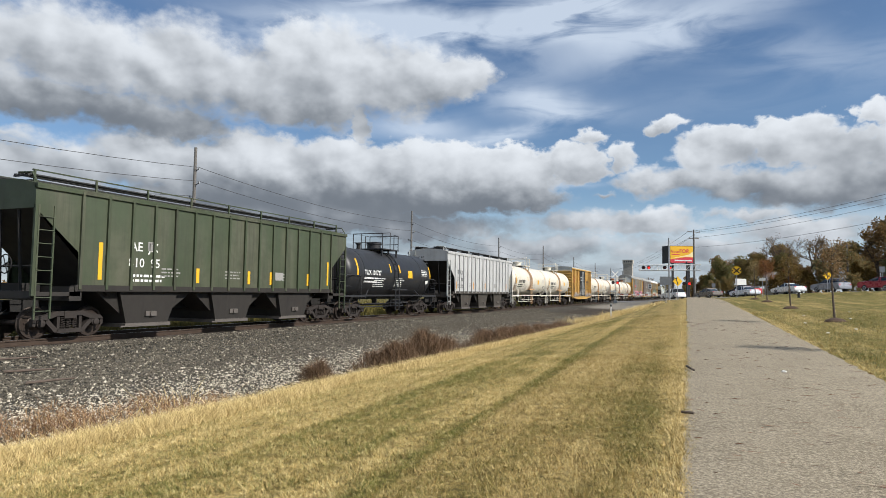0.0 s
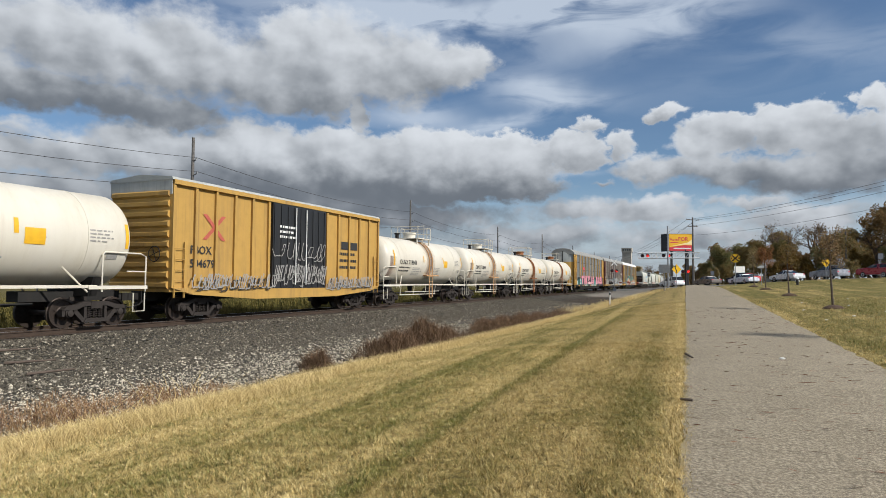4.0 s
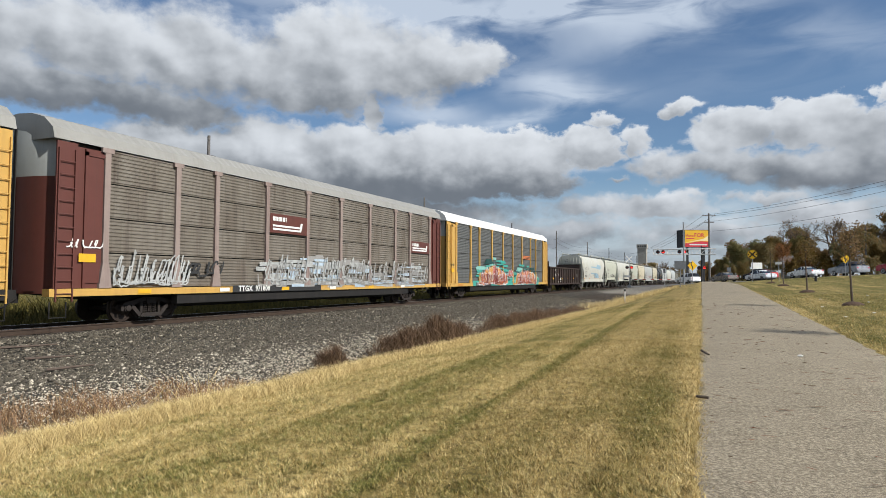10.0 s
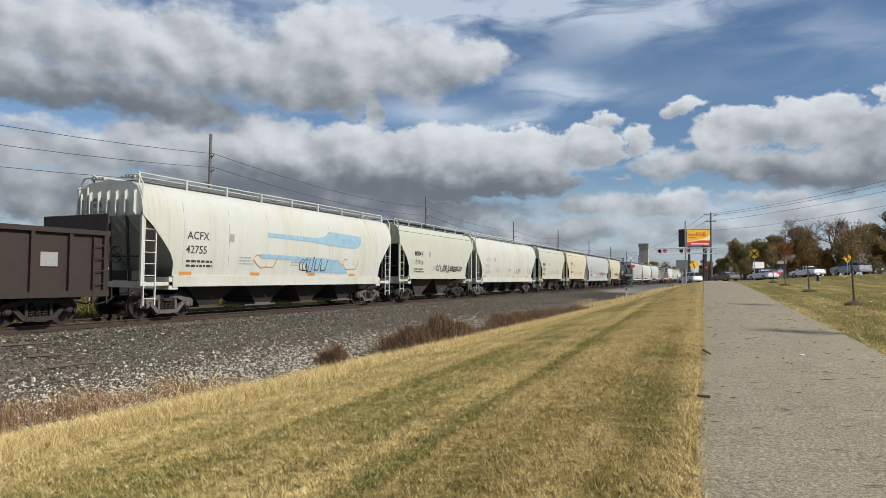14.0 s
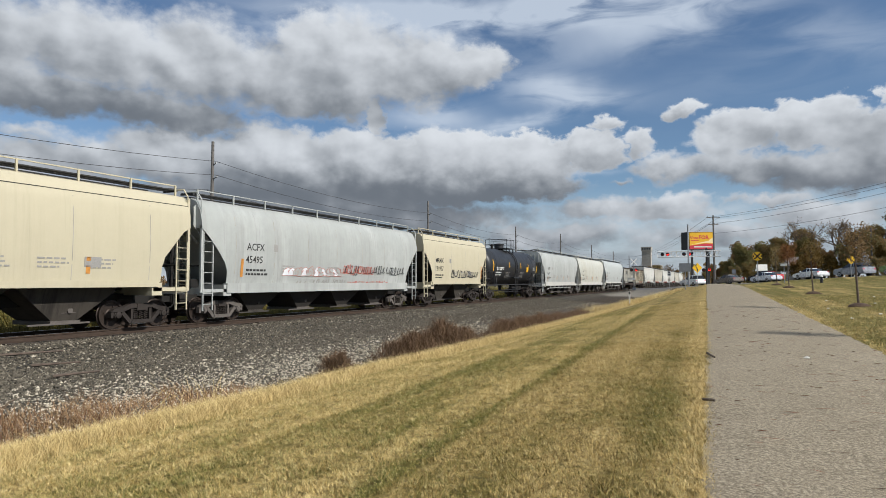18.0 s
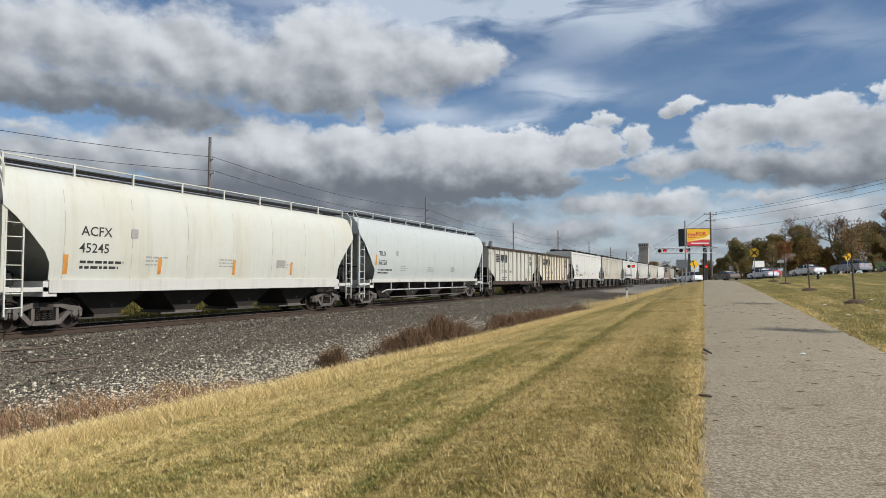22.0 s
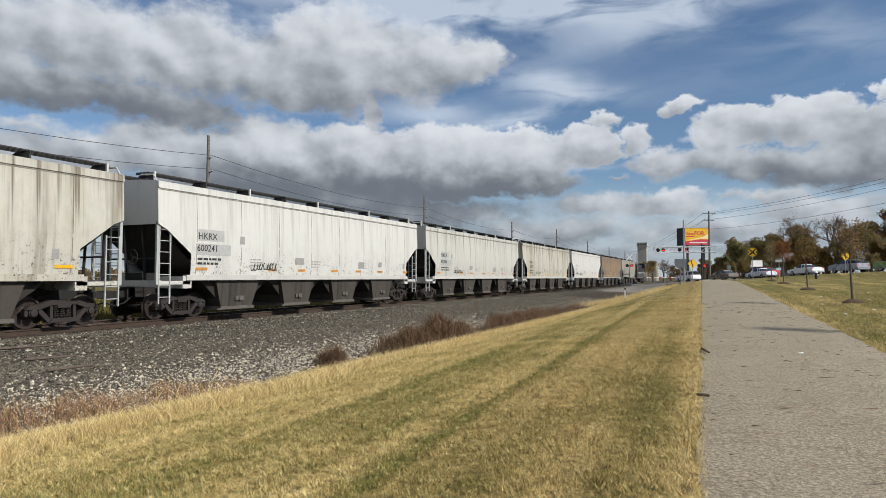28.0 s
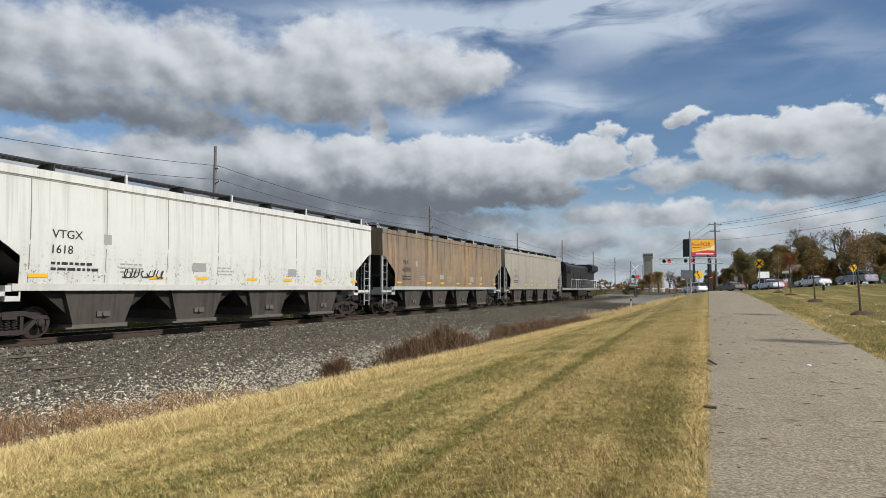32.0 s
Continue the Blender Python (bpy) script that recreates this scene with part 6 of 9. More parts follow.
def autorack(label, span, post_key, end_key, galv_key, roof_key, deck_key, top_white, marks, seed):
    a, b = span
    half = (b - a) / 2
    car = thing("autorack_car", label, "autorack car", "autorack cars")
    W_ = 1.58
    z0, z1 = 1.13, 5.40
    pm_, em = M[post_key], M[end_key]
    # near-black box added for the unlit interior, so the gaps between panels read black
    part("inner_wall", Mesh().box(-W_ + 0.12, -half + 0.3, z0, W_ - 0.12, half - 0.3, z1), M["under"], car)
    for s in (-1, 1):
        part("deck_sill", Mesh().box(s * (W_ - 0.25), -half, 0.90, s * (W_ + 0.06), half, z0 - 0.01), M[deck_key], car)
        part("side_skirt", Mesh().box(s * (W_ - 0.30), -half + 4.6, 0.56, s * (W_ - 0.02), half - 4.6, 0.90), M["under"], car)
    part("centre_sill", Mesh().prism_x([(-half, 1.05), (half, 1.05), (half - 5.0, 0.42), (-half + 5.0, 0.42)], -0.9, 0.9), M["under"], car)
    # roof: a corrugated arch
    arch = [(-W_ - 0.04, z1), (-W_ + 0.05, z1 + 0.32), (-1.15, z1 + 0.64), (-0.58, z1 + 0.80), (0, z1 + 0.84), (0.58, z1 + 0.80), (1.15, z1 + 0.64), (W_ - 0.05, z1 + 0.32), (W_ + 0.04, z1)]
    rings = []
    n = 150
    for i in range(n + 1):
        y = -half + 0.02 + (2 * half - 0.04) * i / n
        k = 0.020 if i % 2 else 0.0
        rings.append([(x, y, z + (k if abs(x) < W_ else 0)) for x, z in arch])
    part("roof", Mesh().loft(rings, closed=False), M[roof_key], car)
    y = -11.6
    widths = BAYS
    cache = {}
    gap = 0.035
    h = (z1 - z0) / 4
    posts = [y]
    for wv in widths:
        for r in range(4):
            key = round(wv, 3)
            if key not in cache:
                cache[key] = rack_panel(wv - 0.14, h - gap, M[galv_key])
            for s in (1, -1):
                if s < 0 and r > 1:
                    continue
                p = part("side_panel", cache[key], None, car)
                p.matrix_basis = pose(W_ - 0.03, y + 0.07, z0 + r * h + gap / 2) if s > 0 else pose(-W_ + 0.03, y + wv - 0.07, z0 + r * h + gap / 2, 0, 0, 180)
        y += wv
        posts.append(y)
    pd = Mesh()
    pd.box(-0.02, -0.10, 0.0, 0.07, 0.10, z1 - z0 - 0.02)
    pd.box(-0.02, -0.20, z1 - z0 - 0.15, 0.085, 0.20, z1 - z0)
    pd.prism_x([(-0.10, 0.8), (0.10, 0.8), (0.22, 0.0), (-0.22, 0.0)], -0.02, 0.09)
    pdd = pd.data("side_post", pm_)
    for yy in posts:
        for s in (1, -1):
            p = part("side_post", pdd, None, car)
            p.matrix_basis = pose(s * W_, yy, z0, 0, 0, 0 if s > 0 else 180)
    # far side closed by one sheet behind the posts
    part("far_wall", Mesh().box(-W_ - 0.01, -half + 1.8, z0 + 2 * h, -W_ + 0.02, half - 1.8, z1), M[galv_key], car)
    # end bays and radial end doors
    for s in (-1, 1):
        ya, yb = (-half + 0.55, posts[0]) if s < 0 else (posts[-1], half - 0.55)
        eb = part("end_bay", Mesh().box(W_ - 0.06, ya, z0, W_ + 0.0, yb, z1 - 0.12), em, car)
        part("end_bay", Mesh().box(-W_, ya, z0, -W_ + 0.06, yb, z1 - 0.12), em, car)
        part("bay_door", Mesh().box(W_ - 0.01, ya + 0.55, z0 + 0.15, W_ + 0.035, yb - 0.18, z1 - 0.35), em, eb)
        part("door_frame", Mesh().box(W_, ya + 0.44, z0, W_ + 0.06, ya + 0.54, z1 - 0.15).box(W_, ya + 0.44, z1 - 0.34, W_ + 0.06, yb, z1 - 0.22), em, eb)
        ye = s * (half - 0.52)
        ring = [(W_ * math.sin(t), ye + s * 0.55 * math.cos(t)) for t in [math.pi / 2 - math.pi * i / 12 for i in range(13)]]
        dz0 = z0 - 0.15
        zt = z1 + 0.40
        zw = z1 - 1.05
        lo = Mesh().loft([[(x, yy, dz0) for x, yy in ring], [(x, yy, zw) for x, yy in ring]], closed=False, caps=False)
        hi = Mesh().loft([[(x, yy, zw) for x, yy in ring], [(x * 0.985, yy, zt - 0.25) for x, yy in ring], [(x * 0.72, yy - s * 0.12, zt + 0.22) for x, yy in ring]], closed=False, caps=False)
        part("end_door", lo, em, car, smooth=True)
        part("end_door_top", hi, M["whiteworn"] if top_white else em, car, "white upper part of the end door" if top_white else "", smooth=True)
        part("door_seam", Mesh().box(-0.05, ye + s * 0.545, dz0, 0.05, ye + s * 0.575, zt), M["under"], car)
        ladder(car, W_ + 0.06, s * (half - 0.42), 0.75, 4.4, em, 0.5)
        part("ladder_backing", Mesh().box(W_ - 0.02, s * (half - 0.75), z0, W_ + 0.03, s * (half - 0.12), z1 - 0.05), em, car)
        st = Mesh()
        st.pipe([(1.5, s * (half - 0.1), 0.75), (1.5, s * (half - 0.1), 0.3), (1.5, s * (half - 0.6), 0.3), (1.5, s * (half - 0.6), 0.75)], 0.022, 6)
        part("step_iron", st, M["under"], car)
        truck(car, s * (half - 3.9))
    couplers(car, half + 0.25)
    marks(car, half, lambda z: W_ + 0.02, posts)
    TRAIN.append((car, (a + b) / 2))
    return car


# ---- gondola and coal cars ----
M["underrust_shade"] = paint("dark_rusty_steel_shade", (0.055, 0.035, 0.025), (0.025, 0.018, 0.014), 0.5, 0.4, 0.75)


def gondola(span):
    a, b = span
    half = (b - a) / 2
    car = thing("gondola_car", "low dark brown steel gondola with ribbed sides", "gondola car")
    mat = M["gon"]
    W_ = 1.5
    for s in (-1, 1):
        part("side_wall", Mesh().box(s * (W_ - 0.03), -half, 0.95, s * W_, half, 2.75), mat, car)
        part("top_chord", Mesh().box(s * (W_ - 0.06), -half, 2.66, s * (W_ + 0.12), half, 2.80), mat, car)
        part("side_sill", Mesh().box(s * (W_ - 0.1), -half, 0.82, s * (W_ + 0.10), half, 1.0), mat, car)
        ew = part("end_wall", Mesh().box(-W_, s * (half - 0.03), 0.95, W_, s * half, 3.35), mat, car)
        for k in range(5):
            part("end_rib", Mesh().prism_x([(s * half, 1.2 + k * 0.45), (s * (half + 0.10), 1.28 + k * 0.45), (s * (half + 0.10), 1.42 + k * 0.45), (s * half, 1.5 + k * 0.45)], -W_ + 0.05, W_ - 0.05), mat, ew)
    part("floor", Mesh().box(-W_, -half, 0.92, W_, half, 1.0), mat, car)
    pd = Mesh().prism_y([(0, 0.95), (0.11, 0.95), (0.11, 2.7), (0, 2.7)], -0.05, 0.05).data("side_rib", mat)
    for i in range(15):
        for s in (-1, 1):
            p = part("side_rib", pd, None, car)
            p.matrix_basis = pose(s * W_, -half + 0.15 + (2 * half - 0.3) * i / 14, 0, 0, 0, 0 if s > 0 else 180)
    part("centre_sill", Mesh().box(-0.3, -half, 0.70, 0.3, half, 0.95), M["under"], car)
    f = lambda z: W_ + 0.012
    side_text("NW", 0.30, M["whitemark"], car, -half + 2.62, 2.32, f)
    side_text("189", 0.38, M["whitemark"], car, -half + 2.62, 1.78, f)
    side_text("373", 0.38, M["whitemark"], car, -half + 3.65, 1.78, f)
    side_text("NW", 0.28, M["whitemark"], car, -half + 3.65, 1.04, f)
    side_bars(car, M["whitemark"], -half + 4.9, 1.5, f, 3, 1.2, 0.16, 0.07, 4)
    for y in (1.6, 5.6, 8.9, 12.0):
        side_patch(car, M["yellowmark"], -half + y, 1.42, -half + y + 0.6, 1.60, f)
    side_patch(car, M["greymark"], half - 2.1, 1.7, half - 1.6, 2.1, f, "data_panel")
    ladder(car, W_ + 0.08, -half + 0.3, 0.6, 2.0, mat)
    ladder(car, W_ + 0.08, half - 0.3, 0.6, 2.0, mat)
    for yt in (-half + 1.8, half - 1.8):
        truck(car, yt)
    couplers(car, half + 0.1)
    wheel_thing(car, 0.6, -half - 0.12, 1.9)
    TRAIN.append((car, (a + b) / 2))


def coal_car(label, span, mat, post_mat, number_a, number_b, load):
    a, b = span
    half = (b - a) / 2
    car = thing("coal_gondola_car", label, "coal car", "coal gondolas")
    W_ = 1.54
    z0, z1 = 1.25, 3.98
    side = [(-half, z1), (-half, 2.35), (-half + 1.5, 1.55), (-half + 1.5, z0), (half - 1.5, z0), (half - 1.5, 1.55), (half, 2.35), (half, z1)]
    for s in (-1, 1):
        part("side_wall", Mesh().prism_x(side, s * (W_ - 0.03), s * W_), mat, car)
        part("top_chord", Mesh().box(s * (W_ - 0.06), -half - 0.04, z1 - 0.09, s * (W_ + 0.14), half + 0.04, z1 + 0.05), M["underrust_shade"], car)
        # sill coloured dark to stand for the shadow band below the side
        part("side_sill", Mesh().box(s * (W_ - 0.08), -half + 1.0, z0 - 0.30, s * (W_ + 0.02), half - 1.0, z0), M["underrust_shade"], car)
        part("end_wall", Mesh().box(-W_, s * (half - 0.03), 2.35, W_, s * half, z1), mat, car)
        sl = Mesh().add([(-W_, s * (half - 0.01), 2.36), (W_, s * (half - 0.01), 2.36), (W_, s * (half - 2.6), 1.0), (-W_, s * (half - 2.6), 1.0)], [(0, 1, 2, 3)])
        # near-black sheet: shade under the sloped end is put into its colour
        part("slope_sheet", sl, M["baydark_shade"], car)
        fr = Mesh().box(-1.5, s * half, 1.0, 1.5, s * (half - 0.25), 1.15).box(-1.5, s * (half - 0.05), 1.1, -1.42, s * half, 2.4).box(1.42, s * (half - 0.05), 1.1, 1.5, s * half, 2.4)
        fr.rod((-1.45, s * (half - 0.1), 1.65), (1.45, s * (half - 0.1), 1.65), 0.03, 6)
        part("end_frame", fr, mat, car)
        ladder(car, W_ + 0.02, s * (half - 0.32), 0.6, 3.1, post_mat)
        truck(car, s * (half - 1.6))
    part("top_rim", Mesh().box(-W_, -half, z1 - 0.05, W_, -half + 0.08, z1 + 0.04).box(-W_, half - 0.08, z1 - 0.05, W_, half, z1 + 0.04), M["underrust_shade"], car)
    part("floor", Mesh().box(-W_ + 0.04, -half + 1.5, z0 + 0.02, W_ - 0.04, half - 1.5, z0 + 0.1), M["under"], car)
    part("centre_sill", Mesh().box(-0.3, -half, 0.72, 0.3, half, 1.02), M["under"], car)
    pd = Mesh().prism_y([(0, z0), (0.10, z0), (0.10, z1 - 0.1), (0, z1 - 0.1)], -0.05, 0.05).data("side_rib", post_mat)
    for i in range(10):
        for s in (-1, 1):
            p = part("side_rib", pd, None, car)
            p.matrix_basis = pose(s * W_, -half + 1.5 + (2 * half - 3.0) * i / 9, 0, 0, 0, 0 if s > 0 else 180)
    f = lambda z: W_ + 0.012
    # rail company emblem as plain shapes: speed bars and two blocks
    for k in range(5):
        side_patch(car, M["blackmark"], -half + 1.50, 3.37 - k * 0.135, -half + 3.05 - 0.05 * k, 3.455 - k * 0.135, f, "emblem_bar")
    e0 = -half + 2.80
    poly_patch(car, [(e0, 2.80), (e0 + 0.26, 2.80), (e0 + 0.34, 3.02), (e0 + 0.50, 2.80), (e0 + 0.82, 2.80), (e0 + 1.08, 3.46), (e0 + 0.26, 3.46)], f, 0.012, M["blackmark"], "emblem_block")
    poly_patch(car, [(e0 + 0.98, 2.80), (e0 + 1.68, 2.80), (e0 + 1.86, 2.92), (e0 + 1.94, 3.34), (e0 + 1.86, 3.46), (e0 + 1.30, 3.46), (e0 + 1.10, 3.30)], f, 0.013, M["blackmark"], "emblem_block")
    side_text("TOP", 0.48, M["blackmark"], car, half - 2.65, 3.20, f, bold=0.03)
    side_text("GON", 0.48, M["blackmark"], car, half - 2.67, 2.70, f, bold=0.03)
    side_text("NS", 0.34, M["blackmark"], car, -half + 3.22, 2.42, f)
    side_text(number_a, 0.38, M["blackmark"], car, -half + 3.22, 1.93, f)
    side_text(number_b, 0.38, M["blackmark"], car, -half + 4.0, 1.93, f)
    side_text("MW", 0.34, M["blackmark"], car, -half + 5.25, 1.93, f)
    side_bars(car, M["blackmark"], -half + 3.3, 1.5, f, 2, 1.4, 0.16, 0.08, 5)
    side_bars(car, M["greymark"], half - 2.9, 2.3, f, 5, 1.0, 0.15, 0.06, 6)
    side_patch(car, M["blackmark"], half - 3.8, 1.2, half - 3.2, 1.5, f, "data_panel")
    side_patch(car, M["yellowmark"], -half + 1.62, 1.75, -half + 1.76, 2.75, f)
    for y in (5.0, 7.6, 10.0, 12.0):
        side_patch(car, M["yellowmark"], -half + y, 1.40, -half + y + 0.14, 1.90, f)
    if load:
        m = Mesh()
        for k, (y, tilt) in enumerate(((-half + 1.3, 0.3), (-half + 1.8, 0.5))):
            m.prism_x([(y + 0.25, 3.2), (y + 0.55, 3.2), (y + 0.52 + tilt, 4.36 + 0.1 * k), (y + 0.40 + tilt, 4.50 + 0.12 * k), (y + 0.24 + tilt, 4.40 + 0.1 * k)], 0.3 + 0.35 * k, 0.55 + 0.35 * k)
        part("scrap_load", m, M["pole"], car, "old timbers that stick out of the load")
    couplers(car, half + 0.15)
    TRAIN.append((car, (a + b) / 2))


# ---- locomotive ----
def locomotive(span):
    a, b = span
    half = (b - a) / 2
    car = thing("locomotive", "black diesel freight locomotive with white stripes and a boxy cab", "locomotive")
    mat = M["loco"]
    part("frame_deck", Mesh().box(-1.55, -half, 1.25, 1.55, half, 1.55), mat, car)
    part("sill_stripe", Mesh().box(1.552, -half + 0.4, 1.34, 1.56, half - 0.4, 1.42), M["whitemark"], car, "thin white stripe along the sill")
    part("fuel_tank", Mesh().prism_y([(-1.4, 0.5), (-1.5, 0.7), (-1.5, 1.25), (1.5, 1.25), (1.5, 0.7), (1.4, 0.5)], -2.6, 2.6), M["under"], car)
    part("nose", Mesh().prism_x([(-half + 1.2, 1.55), (-half + 1.2, 2.9), (-half + 1.6, 3.15), (-half + 2.7, 3.3), (-half + 2.7, 1.55)], -0.95, 0.95), mat, car)
    cb = part("cab", Mesh().prism_y([(-1.5, 1.55), (1.5, 1.55), (1.5, 4.1), (1.1, 4.55), (-1.1, 4.55), (-1.5, 4.1)], -half + 2.7, -half + 5.0), mat, car)
    part("side_window", Mesh().box(1.5, -half + 3.1, 3.2, 1.52, -half + 3.8, 3.9).box(1.5, -half + 3.95, 3.2, 1.52, -half + 4.6, 3.9), M["glass"], cb)
    part("windscreen", Mesh().box(-1.2, -half + 2.68, 3.4, -0.15, -half + 2.7, 4.05).box(0.15, -half + 2.68, 3.4, 1.2, -half + 2.7, 4.05), M["glass"], cb)
    part("hood", Mesh().prism_y([(-1.0, 1.55), (1.0, 1.55), (1.0, 4.1), (0.8, 4.4), (-0.8, 4.4), (-1.0, 4.1)], -half + 5.0, half - 1.4), mat, car)
    part("radiator", Mesh().prism_y([(-1.0, 3.55), (1.0, 3.55), (1.6, 3.9), (1.6, 4.45), (1.3, 4.7), (-1.3, 4.7), (-1.6, 4.45), (-1.6, 3.9)], half - 5.6, half - 1.5), mat, car)
    for k in range(5):
        part("nose_stripe", Mesh().box(-0.96, -half + 1.18, 1.7 + k * 0.26, 0.96, -half + 1.2, 1.78 + k * 0.26).box(0.95, -half + 1.3, 1.7 + k * 0.26, 0.96, -half + 2.6, 1.78 + k * 0.26), M["whitemark"], car)
    for k in range(9):
        y = -half + 5.6 + k * 1.35
        part("hood_door", Mesh().box(1.0, y, 1.75, 1.02, y + 1.2, 3.4), mat, car)
    side_bars(car, M["whitemark"], -half + 5.4, 3.0, lambda z: 1.01, 1, 1.4, 0.5, 0.55, 4, "cab_number")
    part("exhaust_stack", Mesh().box(-0.4, -0.6, 4.4, 0.4, 0.6, 4.62), M["under"], car)
    part("headlight", Mesh().box(-0.2, -half + 2.66, 4.2, 0.2, -half + 2.7, 4.4), M["whitemark"], car)
    hr = Mesh()
    for i in range(14):
        y = -half + 5.2 + i * (2 * half - 6.2) / 13
        hr.rod((1.5, y, 1.55), (1.5, y, 2.55), 0.02, 5)
        hr.rod((-1.5, y, 1.55), (-1.5, y, 2.55), 0.02, 5)
    hr.rod((1.5, -half + 5.2, 2.55), (1.5, half - 1.0, 2.55), 0.02, 5).rod((-1.5, -half + 5.2, 2.55), (-1.5, half - 1.0, 2.55), 0.02, 5)
    part("handrail", hr, M["whitemark"], car)
    stp = Mesh()
    for s in (-1, 1):
        for k in range(4):
            stp.box(1.1, s * (half - 0.2), 0.4 + 0.28 * k, 1.6, s * (half - 0.75), 0.43 + 0.28 * k)
    part("steps", stp, M["under"], car)
    part("pilot", Mesh().prism_y([(-1.5, 0.2), (1.5, 0.2), (1.5, 1.25), (-1.5, 1.25)], -half, -half + 0.25), M["loco"], car)
    # three-axle trucks
    for s in (-1, 1):
        t = new("truck")
        t.parent = car
        t.matrix_basis = pose(0, s * (half - 3.9), 0)
        for dy in (-1.9, 0.0, 1.9):
            wset = part("wheelset", WHEELSET, None, t)
            wset.matrix_basis = pose(0, dy, WHEEL_R)
            ROLLERS.append(wset)
        for q in (-1, 1):
            part("side_frame", Mesh().prism_x([(-2.6, 0.75), (-2.3, 0.4), (-1.4, 0.35), (-0.9, 0.55), (-0.5, 0.35), (0.5, 0.35), (0.9, 0.55), (1.4, 0.35), (2.3, 0.4), (2.6, 0.75), (2.3, 0.95), (-2.3, 0.95)], q * 0.98, q * 1.18), M["truck"], t)
    couplers(car, half + 0.1)
    TRAIN.append((car, (a + b) / 2))


# ---- the train, vehicle by vehicle, from its front ----
hopper("covered_hopper", "olive green ribbed covered hopper with faded lettering", (11.78, 28.2), "flat", M["green"], 3, M["baydark_shade"],
       std_marks("AE  JX", "810  95", "whitemark", 3.2, 2.72, 0.42, (2.05,), "yellowmark", 1.75, 1.15, seed=2, bars="greymark",
                 second=lambda c, h, f: [side_patch(c, M["yellowmark"], -h + y, 1.72, -h + y + 0.15, 2.25, f) for y in (6.1, 8.9, 10.3, 13.0)] + [side_patch(c, M["yellowmark"], h - 1.75, 1.75, h - 1.62, 2.9, f)]),
       sill_mat=M["baydark_shade"], posts=16, top=4.62, trim=M["green"], ringed=True, walk_mat=M["grate"])
tank_car("tank_car", "glossy black tank car with white numbers and yellow stripes", (28.51, 39.7), 1.45, M["black"], "darksteel",
         tank_marks("TILX 101727", "whitemark", ((4.9, 0.5), (6.1, 0.5)), True, 0.36, "whitemark", 3), zc=2.48, tall=1.15)
hopper("covered_hopper", "light grey ribbed covered hopper with dark grime", (41.97, 58.15), "flat", M["greypaint"], 3, M["bay"],
       std_marks("IF  RX", "21  300", "blackmark", 2.0, 2.85, 0.42, (1.75, 5.4, 8.2, 11.2, 14.1), "orangemark", 1.75, 0.55, seed=4),
       sill_mat=M["bay"], posts=16, top=4.66, trim=M["whiteworn"], ringed=False, walk_mat=M["grate"])
tank_car("tank_car", "clean cream-white tank car with black numbers", (58.7, 71.9), 1.50, M["tankwhite"], "tankwhite",
         tank_marks("OLNX 718020", "blackmark", ((5.3, 0.42), (8.6, 0.42)), seed=5, up=0.12), rust=1, zc=2.77)
tank_car("tank_car", "cream-white tank car with yellow stripes and black numbers", (72.6, 85.4), 1.50, M["tankwhite"], "tankwhite",
         tank_marks("OLNX 718021", "blackmark", ((5.3, 0.42), (8.6, 0.42)), seed=6, up=0.12), rust=1, zc=2.77)
box_car((86.68, 101.77))
tank_car("tank_car", "cream-white tank car with a rusty ladder", (102.7, 115.45), 1.50, M["tankwhite"], "tankwhite",
         tank_marks("OLNX 718043", "blackmark", ((5.3, 0.42), (8.6, 0.42)), seed=7, up=0.12), rust=1, zc=2.77)
tank_car("tank_car", "cream-white tank car with a rust-streaked ladder", (116.4, 129.25), 1.50, M["tankwhite"], "tankwhite",
         tank_marks("OLNX 718044", "blackmark", ((5.3, 0.42), (8.6, 0.42)), seed=8, up=0.12), rust=1, zc=2.77)
tank_car("tank_car", "cream-white acid tank car with a rusty dome and ladder", (130.2, 142.95), 1.50, M["tankwhite"], "tankwhite",
         tank_marks("OLNX 715066", "blackmark", ((5.3, 0.42), (8.4, 0.42)), seed=9, up=0.12, word="HYDROCHLORIC ACID"), rust=2, zc=2.77)
tank_car("tank_car", "cream-white acid tank car with rust-brown dome and ladder", (144.6, 157.3), 1.50, M["tankwhite"], "tankwhite",
         tank_marks("OLNX 715034", "blackmark", ((5.3, 0.42), (8.4, 0.42)), seed=10, up=0.12, word="HYDROCHLORIC ACID"), rust=2, zc=2.77)

M["signalred"] = plain("bright_red_emblem", (0.72, 0.035, 0.06), 0.5, 0.0, 0.15, 3.0)
M["inkspray"] = plain("dark_navy_spray", (0.016, 0.022, 0.034), 0.6, 0.0, 0.4, 3.0)
M["pink"] = plain("pink_spray", (0.62, 0.24, 0.29), 0.55, 0.0, 0.2, 3.0)
M["teal"] = plain("teal_spray", (0.05, 0.34, 0.28), 0.55, 0.0, 0.3, 3.0)
M["orange"] = plain("orange_spray", (0.66, 0.20, 0.07), 0.55, 0.0, 0.4, 2.0)
M["tealdark"] = plain("dark_teal_spray", (0.012, 0.06, 0.055), 0.6, 0.0, 0.3, 3.0)
M["tealpale"] = plain("pale_teal_spray", (0.22, 0.48, 0.42), 0.55, 0.0, 0.3, 3.0)
M["amber"] = plain("amber_spray", (0.62, 0.28, 0.04), 0.55, 0.0, 0.4, 2.0)
M["rustspray"] = plain("dark_red_spray", (0.24, 0.045, 0.03), 0.55, 0.0, 0.4, 2.0)
M["beigespray"] = plain("beige_spray", (0.55, 0.38, 0.24), 0.55, 0.0, 0.3, 3.0)
